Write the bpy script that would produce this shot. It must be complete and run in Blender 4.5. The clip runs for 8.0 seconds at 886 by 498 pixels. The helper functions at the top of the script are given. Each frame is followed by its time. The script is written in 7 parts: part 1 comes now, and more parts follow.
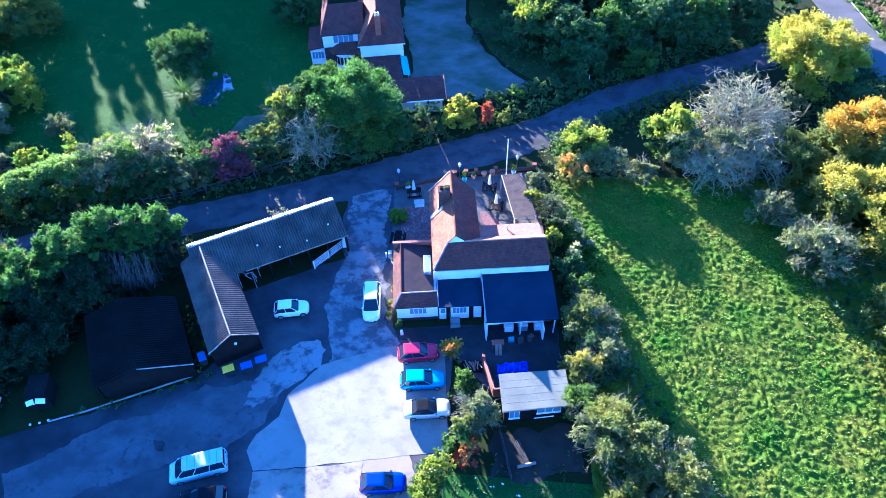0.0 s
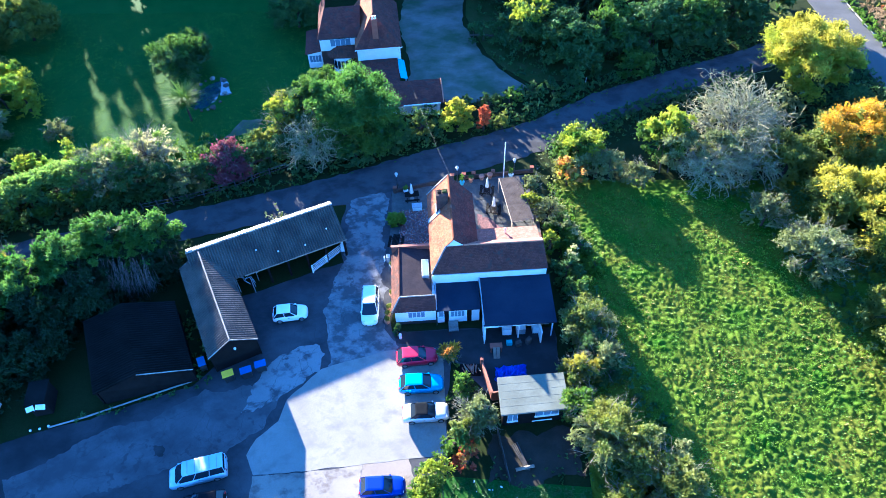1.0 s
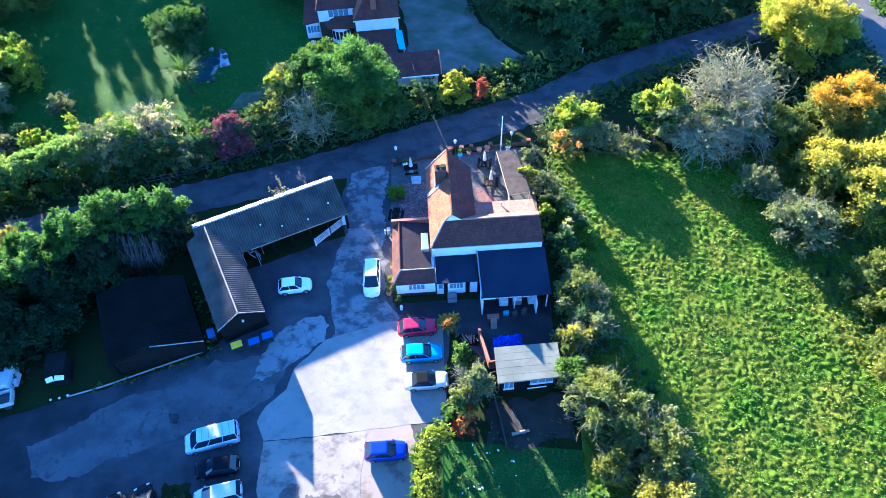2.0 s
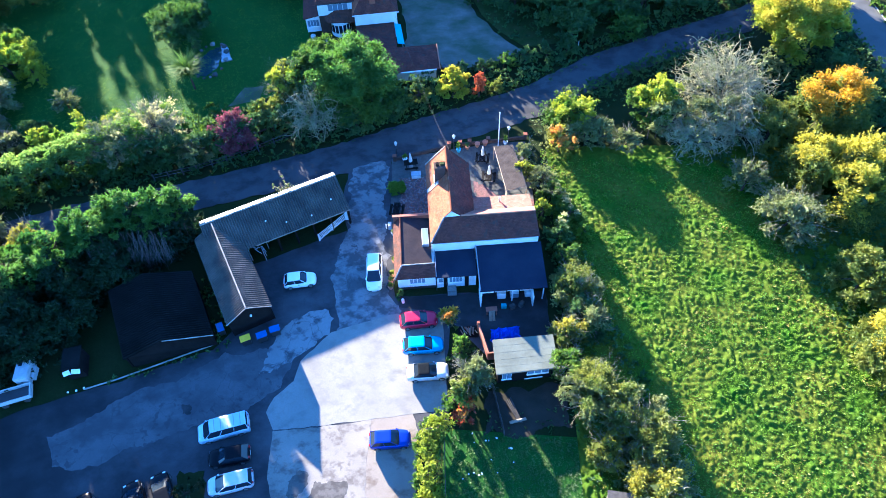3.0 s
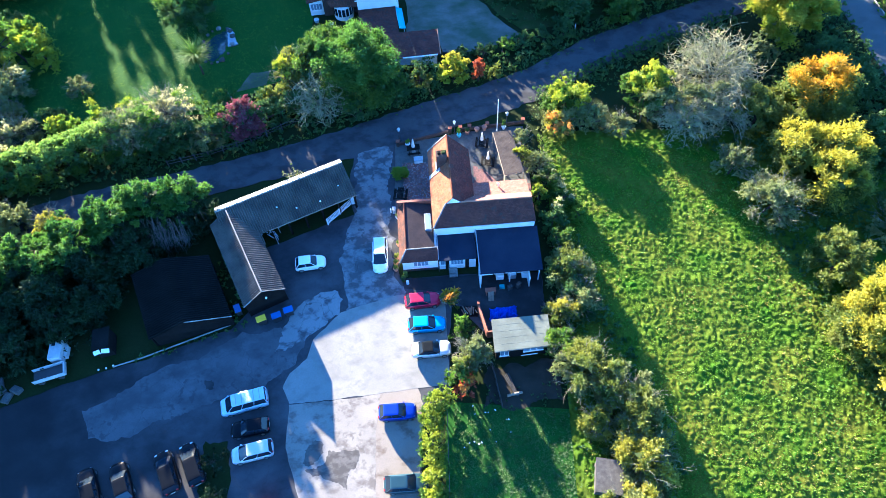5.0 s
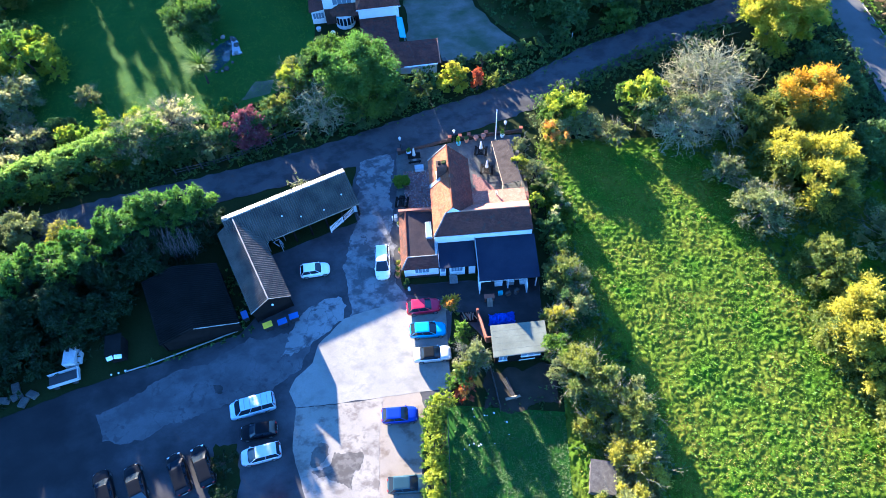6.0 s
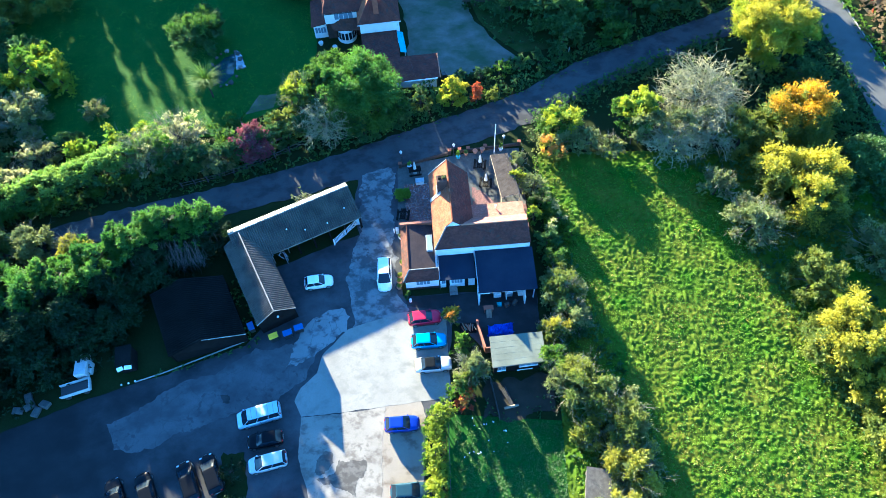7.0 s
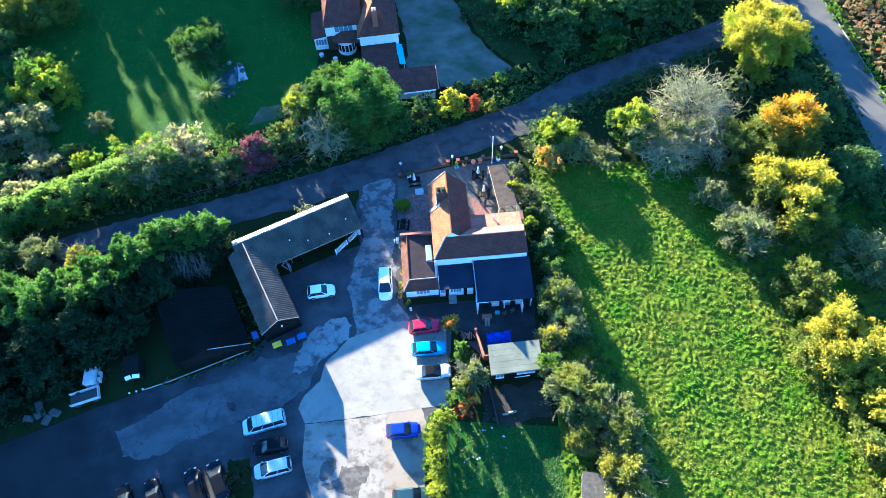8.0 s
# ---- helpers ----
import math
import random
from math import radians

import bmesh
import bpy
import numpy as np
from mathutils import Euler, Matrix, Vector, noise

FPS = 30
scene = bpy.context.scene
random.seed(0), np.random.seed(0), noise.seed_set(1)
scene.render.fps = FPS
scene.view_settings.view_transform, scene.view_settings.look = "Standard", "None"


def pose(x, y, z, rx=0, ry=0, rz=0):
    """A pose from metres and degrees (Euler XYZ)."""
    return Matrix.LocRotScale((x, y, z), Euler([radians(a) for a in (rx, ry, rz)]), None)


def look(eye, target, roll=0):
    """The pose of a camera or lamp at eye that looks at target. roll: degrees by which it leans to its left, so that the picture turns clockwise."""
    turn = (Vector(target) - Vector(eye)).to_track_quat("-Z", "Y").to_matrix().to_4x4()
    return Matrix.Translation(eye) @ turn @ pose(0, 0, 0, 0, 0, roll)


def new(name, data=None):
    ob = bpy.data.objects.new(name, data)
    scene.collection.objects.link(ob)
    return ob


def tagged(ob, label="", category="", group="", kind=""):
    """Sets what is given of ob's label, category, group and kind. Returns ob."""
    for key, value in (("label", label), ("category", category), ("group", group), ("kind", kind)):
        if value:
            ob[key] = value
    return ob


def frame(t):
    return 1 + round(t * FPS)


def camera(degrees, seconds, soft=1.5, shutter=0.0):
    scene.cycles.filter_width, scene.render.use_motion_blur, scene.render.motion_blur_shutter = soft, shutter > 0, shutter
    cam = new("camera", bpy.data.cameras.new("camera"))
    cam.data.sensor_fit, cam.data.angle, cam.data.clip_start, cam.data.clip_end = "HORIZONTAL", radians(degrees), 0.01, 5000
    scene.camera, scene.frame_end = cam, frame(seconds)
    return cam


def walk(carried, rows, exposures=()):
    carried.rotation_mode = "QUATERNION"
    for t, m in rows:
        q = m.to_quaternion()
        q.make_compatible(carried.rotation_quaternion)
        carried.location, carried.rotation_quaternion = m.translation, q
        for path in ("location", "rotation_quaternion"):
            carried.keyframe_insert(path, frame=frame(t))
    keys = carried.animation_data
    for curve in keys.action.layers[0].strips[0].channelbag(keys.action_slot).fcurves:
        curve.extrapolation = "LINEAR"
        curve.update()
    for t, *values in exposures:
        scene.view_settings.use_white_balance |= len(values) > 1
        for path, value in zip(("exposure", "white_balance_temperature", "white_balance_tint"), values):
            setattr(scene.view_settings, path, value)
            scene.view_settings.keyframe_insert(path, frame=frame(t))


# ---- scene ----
cam = camera(67.4, 8.0, 0.4)
PATH = [
    (0, (4.545, -39.289, 55.637), (4.473, -37.973, 54.133), -2.0),
    (0.5, (4.59, -39.184, 55.436), (4.521, -37.869, 53.931), -2.2),
    (1, (4.634, -39.135, 56.124), (4.566, -37.82, 54.619), -2.2),
    (1.5, (4.548, -39.331, 57.364), (4.485, -38.044, 55.834), -2.2),
    (2, (4.644, -39.289, 58.957), (4.581, -38.072, 57.371), -2.5),
    (3.5, (4.505, -39.224, 63.394), (4.449, -38.063, 61.767), -2.8),
    (4, (4.456, -39.184, 64.713), (4.401, -38.027, 63.083), -2.8),
    (4.5, (4.491, -39.469, 66.01), (4.432, -38.368, 64.341), -3.2),
    (6, (4.512, -39.206, 70.46), (4.454, -38.166, 68.753), -3.5),
    (6.5, (4.302, -38.739, 72.074), (4.25, -37.709, 70.361), -3.3),
    (7, (4.392, -38.974, 73.259), (4.338, -37.936, 71.55), -3.4),
    (7.5, (4.44, -38.824, 74.872), (4.387, -37.789, 73.161), -3.4),
    (8, (4.222, -38.898, 75.826), (4.176, -37.863, 74.116), -3.2),
]
EXPOSURES = [(0.0, 3.72, 4720, 26), (0.5, 3.72, 5140, 10), (1.0, 3.7, 5190, 11), (2.0, 3.7, 5290, 15), (3.5, 3.7, 5490, 9), (4.5, 3.7, 5590, 7), (6.0, 3.7, 5690, 12), (6.5, 3.7, 5690, 12), (7.0, 3.7, 5740, -6), (7.5, 3.7, 5740, -3), (8.0, 3.7, 5740, 0)]
walk(cam, [(t, look(eye, target, roll)) for t, eye, target, roll in PATH], EXPOSURES)

# ---- light ----
SUN_TO = Vector((-0.5 * math.cos(radians(13.7)), 0.866 * math.cos(radians(13.7)), math.sin(radians(13.7))))
world = bpy.data.worlds.new("world")
scene.world = world
world.use_nodes = True
sky = world.node_tree.nodes.new("ShaderNodeTexSky")
sky.sky_type, sky.sun_disc = "NISHITA", False
sky.sun_elevation, sky.sun_rotation = radians(13.7), radians(-30)
sky.ozone_density, sky.dust_density = 8.0, 0.1
world.node_tree.links.new(sky.outputs[0], world.node_tree.nodes["Background"].inputs["Color"])
world.node_tree.nodes["Background"].inputs["Strength"].default_value = 0.098
sun = new("sun", bpy.data.lights.new("sun", "SUN"))
sun.data.energy, sun.data.angle, sun.data.color = 5.0, radians(0.6), (1.0, 0.83, 0.6)
sun.matrix_world = look(SUN_TO * 200, (0, 0, 0))

# ---- materials ----


def mat(name, c1, c2, scale=0.6, rough=0.85, metal=0.0, bump=0.3, bscale=25.0, fine=0.25, detail=6.0, spread=0.25, each=0.0, coat=0.0, spec=0.5):
    """A surface whose colour wanders between c1 and c2 at a large and a small scale, with fine relief."""
    m = bpy.data.materials.new(name)
    m.use_nodes = True
    nt = m.node_tree
    N, L = nt.nodes.new, nt.links.new
    p = nt.nodes["Principled BSDF"]
    p.inputs["Roughness"].default_value, p.inputs["Metallic"].default_value = rough, metal
    p.inputs["Coat Weight"].default_value, p.inputs["Specular IOR Level"].default_value = coat, 0.03 if rough >= 0.84 else spec
    geo = N("ShaderNodeNewGeometry")
    big, small = N("ShaderNodeTexNoise"), N("ShaderNodeTexNoise")
    big.inputs["Scale"].default_value, big.inputs["Detail"].default_value = scale, detail
    small.inputs["Scale"].default_value, small.inputs["Detail"].default_value = bscale, 3
    ramp = N("ShaderNodeMapRange")
    ramp.inputs[1].default_value, ramp.inputs[2].default_value = 0.5 - spread, 0.5 + spread
    mix, grain = N("ShaderNodeMix"), N("ShaderNodeMix")
    mix.data_type = grain.data_type = "RGBA"
    mix.inputs[6].default_value, mix.inputs[7].default_value = (*c1, 1), (*c2, 1)
    grain.blend_type = "MULTIPLY"
    grain.inputs[0].default_value = fine
    stretch = N("ShaderNodeMapRange")
    stretch.inputs[1].default_value, stretch.inputs[2].default_value = 0.3, 0.7
    for n in (big, small):
        L(geo.outputs["Position"], n.inputs["Vector"])
    L(big.outputs[0], ramp.inputs[0])
    fac = ramp.outputs[0]
    if each:
        info, add = N("ShaderNodeObjectInfo"), N("ShaderNodeMath")
        mul = N("ShaderNodeMath")
        mul.operation, mul.inputs[1].default_value = "MULTIPLY", each
        L(info.outputs["Random"], mul.inputs[0])
        L(fac, add.inputs[0])
        L(mul.outputs[0], add.inputs[1])
        add.use_clamp = True
        fac = add.outputs[0]
    L(fac, mix.inputs[0])
    L(small.outputs[0], stretch.inputs[0])
    L(mix.outputs[2], grain.inputs[6])
    L(stretch.outputs[0], grain.inputs[7])
    L(grain.outputs[2], p.inputs["Base Color"])
    if bump:
        b = N("ShaderNodeBump")
        b.inputs["Strength"].default_value, b.inputs["Distance"].default_value = bump, 0.03
        L(small.outputs[0], b.inputs["Height"])
        L(b.outputs[0], p.inputs["Normal"])
    return m


def leaf_mat(name, c1, c2, through_light=0.4):
    """Leaves: each one a little different, and letting light through."""
    m = bpy.data.materials.new(name)
    m.use_nodes = True
    nt = m.node_tree
    N, L = nt.nodes.new, nt.links.new
    nt.nodes.remove(nt.nodes["Principled BSDF"])
    geo, big, mix, wob = N("ShaderNodeNewGeometry"), N("ShaderNodeTexNoise"), N("ShaderNodeMix"), N("ShaderNodeMath")
    mix.data_type = "RGBA"
    big.inputs["Scale"].default_value = 0.45
    L(geo.outputs["Position"], big.inputs["Vector"])
    wob.operation, wob.use_clamp = "MULTIPLY_ADD", True
    wob.inputs[1].default_value = 0.5
    off = N("ShaderNodeMapRange")
    off.inputs[1].default_value, off.inputs[2].default_value = 0.35, 0.65
    off.inputs[3].default_value, off.inputs[4].default_value = -0.25, 0.75
    L(big.outputs[0], off.inputs[0])
    L(geo.outputs["Random Per Island"], wob.inputs[0])
    L(off.outputs[0], wob.inputs[2])
    L(wob.outputs[0], mix.inputs[0])
    mix.inputs[6].default_value, mix.inputs[7].default_value = (*c1, 1), (*c2, 1)
    d, t, g, s1, s2 = N("ShaderNodeBsdfDiffuse"), N("ShaderNodeBsdfTranslucent"), N("ShaderNodeBsdfGlossy"), N("ShaderNodeMixShader"), N("ShaderNodeMixShader")
    s1.inputs[0].default_value, s2.inputs[0].default_value = through_light, 0.02
    g.inputs["Roughness"].default_value = 0.6
    L(mix.outputs[2], d.inputs[0])
    L(mix.outputs[2], t.inputs[0])
    L(d.outputs[0], s1.inputs[1])
    L(t.outputs[0], s1.inputs[2])
    L(s1.outputs[0], s2.inputs[1])
    L(g.outputs[0], s2.inputs[2])
    L(s2.outputs[0], nt.nodes["Material Output"].inputs["Surface"])
    return m


def tile_mat(name, c1, c2, c3, w=0.24, h=0.16):
    """Plain clay tiles in courses, mossy and weathered in patches; reads the mesh's UV in metres."""
    m = mat(name, c1, c2, scale=0.9, rough=0.85, bump=0.0, bscale=14, fine=0.45, spread=0.2)
    nt = m.node_tree
    N, L = nt.nodes.new, nt.links.new
    p = nt.nodes["Principled BSDF"]
    uv, br = N("ShaderNodeUVMap"), N("ShaderNodeTexBrick")
    br.inputs["Scale"].default_value = 1.0
    br.inputs["Brick Width"].default_value, br.inputs["Row Height"].default_value = w, h
    br.inputs["Mortar Size"].default_value = 0.012
    br.inputs["Color1"].default_value, br.inputs["Color2"].default_value = (1, 1, 1, 1), (0.55, 0.55, 0.55, 1)
    br.inputs["Mortar"].default_value = (0.3, 0.3, 0.3, 1)
    L(uv.outputs[0], br.inputs["Vector"])
    old = p.inputs["Base Color"].links[0].from_socket
    mul = N("ShaderNodeMix")
    mul.data_type, mul.blend_type = "RGBA", "MULTIPLY"
    mul.inputs[0].default_value = 0.7
    L(old, mul.inputs[6])
    L(br.outputs["Color"], mul.inputs[7])
    moss, lim, mm = N("ShaderNodeTexNoise"), N("ShaderNodeMapRange"), N("ShaderNodeMix")
    geo = N("ShaderNodeNewGeometry")
    moss.inputs["Scale"].default_value, moss.inputs["Detail"].default_value = 1.7, 8
    lim.inputs[1].default_value, lim.inputs[2].default_value = 0.55, 0.68
    mm.data_type = "RGBA"
    mm.inputs[7].default_value = (*c3, 1)
    L(geo.outputs["Position"], moss.inputs["Vector"])
    L(moss.outputs[0], lim.inputs[0])
    L(lim.outputs[0], mm.inputs[0])
    L(mul.outputs[2], mm.inputs[6])
    L(mm.outputs[2], p.inputs["Base Color"])
    b = N("ShaderNodeBump")
    b.inputs["Strength"].default_value, b.inputs["Distance"].default_value = 0.7, 0.02
    L(br.outputs["Color"], b.inputs["Height"])
    L(b.outputs[0], p.inputs["Normal"])
    return m


def glass_mat(name, tint, rough=0.05, spec=0.8):
    m = bpy.data.materials.new(name)
    m.use_nodes = True
    p = m.node_tree.nodes["Principled BSDF"]
    p.inputs["Base Color"].default_value = (*tint, 1)
    p.inputs["Roughness"].default_value, p.inputs["IOR"].default_value = rough, 1.5
    p.inputs["Specular IOR Level"].default_value = spec
    return m


def worn_mat(name, light, dark, scale, low, high, cracks=0.35, rough=0.86, west_shade=None, pits=0.0):
    """Paving with dark patches of wear and damp, and a net of hairline cracks."""
    m = mat(name, light, tuple(c * 0.72 for c in light), scale=0.25, rough=rough, bump=0.2, bscale=18, fine=0.2)
    nt = m.node_tree
    N, L = nt.nodes.new, nt.links.new
    p = nt.nodes["Principled BSDF"]
    geo, no, lim, mx = N("ShaderNodeNewGeometry"), N("ShaderNodeTexNoise"), N("ShaderNodeMapRange"), N("ShaderNodeMix")
    no.inputs["Scale"].default_value, no.inputs["Detail"].default_value, no.inputs["Roughness"].default_value = scale, 9, 0.62
    lim.inputs[1].default_value, lim.inputs[2].default_value = low, high
    mx.data_type = "RGBA"
    mx.inputs[7].default_value = (*dark, 1)
    along = N("ShaderNodeMapping")
    along.inputs["Rotation"].default_value[2] = radians(-32)
    along.inputs["Scale"].default_value = (1.0, 1.35, 1.0)
    L(geo.outputs["Position"], along.inputs["Vector"])
    L(along.outputs[0], no.inputs["Vector"])
    wear = no.outputs[0]
    L(wear, lim.inputs[0])
    L(lim.outputs[0], mx.inputs[0])
    L(p.inputs["Base Color"].links[0].from_socket, mx.inputs[6])
    warp, add = N("ShaderNodeTexNoise"), N("ShaderNodeVectorMath")
    warp.inputs["Scale"].default_value = 0.8
    vor, cl, mk = N("ShaderNodeTexVoronoi"), N("ShaderNodeMapRange"), N("ShaderNodeMix")
    vor.feature = "DISTANCE_TO_EDGE"
    vor.inputs["Scale"].default_value = 0.3
    cl.inputs[1].default_value, cl.inputs[2].default_value = 0.002, 0.009
    cl.inputs[3].default_value, cl.inputs[4].default_value = cracks, 0.0
    L(geo.outputs["Position"], warp.inputs["Vector"])
    L(geo.outputs["Position"], add.inputs[0])
    L(warp.outputs["Color"], add.inputs[1])
    L(add.outputs[0], vor.inputs["Vector"])
    L(vor.outputs["Distance"], cl.inputs[0])
    mk.data_type = "RGBA"
    mk.inputs[7].default_value = (0.03, 0.03, 0.03, 1)
    L(cl.outputs[0], mk.inputs[0])
    L(mx.outputs[2], mk.inputs[6])
    out = mk.outputs[2]
    if pits:
        dots, where, dl, wl, both, pm = N("ShaderNodeTexNoise"), N("ShaderNodeTexNoise"), N("ShaderNodeMapRange"), N("ShaderNodeMapRange"), N("ShaderNodeMath"), N("ShaderNodeMix")
        dots.inputs["Scale"].default_value, dots.inputs["Detail"].default_value = 1.5, 4
        where.inputs["Scale"].default_value = 0.16
        dl.inputs[1].default_value, dl.inputs[2].default_value = 0.56, 0.62
        wl.inputs[1].default_value, wl.inputs[2].default_value = 0.45, 0.58
        wl.inputs[4].default_value = pits
        both.operation, pm.data_type = "MULTIPLY", "RGBA"
        pm.inputs[7].default_value = (*(c * 0.8 for c in dark), 1)
        for n in (dots, where):
            L(geo.outputs["Position"], n.inputs["Vector"])
        L(dots.outputs[0], dl.inputs[0])
        L(where.outputs[0], wl.inputs[0])
        L(dl.outputs[0], both.inputs[0])
        L(wl.outputs[0], both.inputs[1])
        L(both.outputs[0], pm.inputs[0])
        L(out, pm.inputs[6])
        out = pm.outputs[2]
    # Shade below the western conifers, blended into the paving as a darker colour.
    if west_shade:
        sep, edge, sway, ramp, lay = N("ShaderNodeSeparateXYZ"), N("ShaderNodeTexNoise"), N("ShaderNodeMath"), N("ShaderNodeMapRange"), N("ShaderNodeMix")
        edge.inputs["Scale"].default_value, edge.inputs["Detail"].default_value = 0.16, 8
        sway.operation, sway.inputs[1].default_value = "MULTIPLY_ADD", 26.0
        ramp.inputs[1].default_value, ramp.inputs[2].default_value = west_shade[0] + 13, west_shade[1] + 13
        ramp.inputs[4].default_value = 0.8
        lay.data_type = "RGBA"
        lay.inputs[7].default_value = (west_shade[2], west_shade[2], west_shade[2] * 1.05, 1)
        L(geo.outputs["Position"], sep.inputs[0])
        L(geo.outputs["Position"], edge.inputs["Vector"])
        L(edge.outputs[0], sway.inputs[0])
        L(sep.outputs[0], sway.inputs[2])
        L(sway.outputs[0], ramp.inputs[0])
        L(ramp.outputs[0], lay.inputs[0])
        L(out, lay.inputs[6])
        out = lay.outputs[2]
    L(out, p.inputs["Base Color"])
    return m


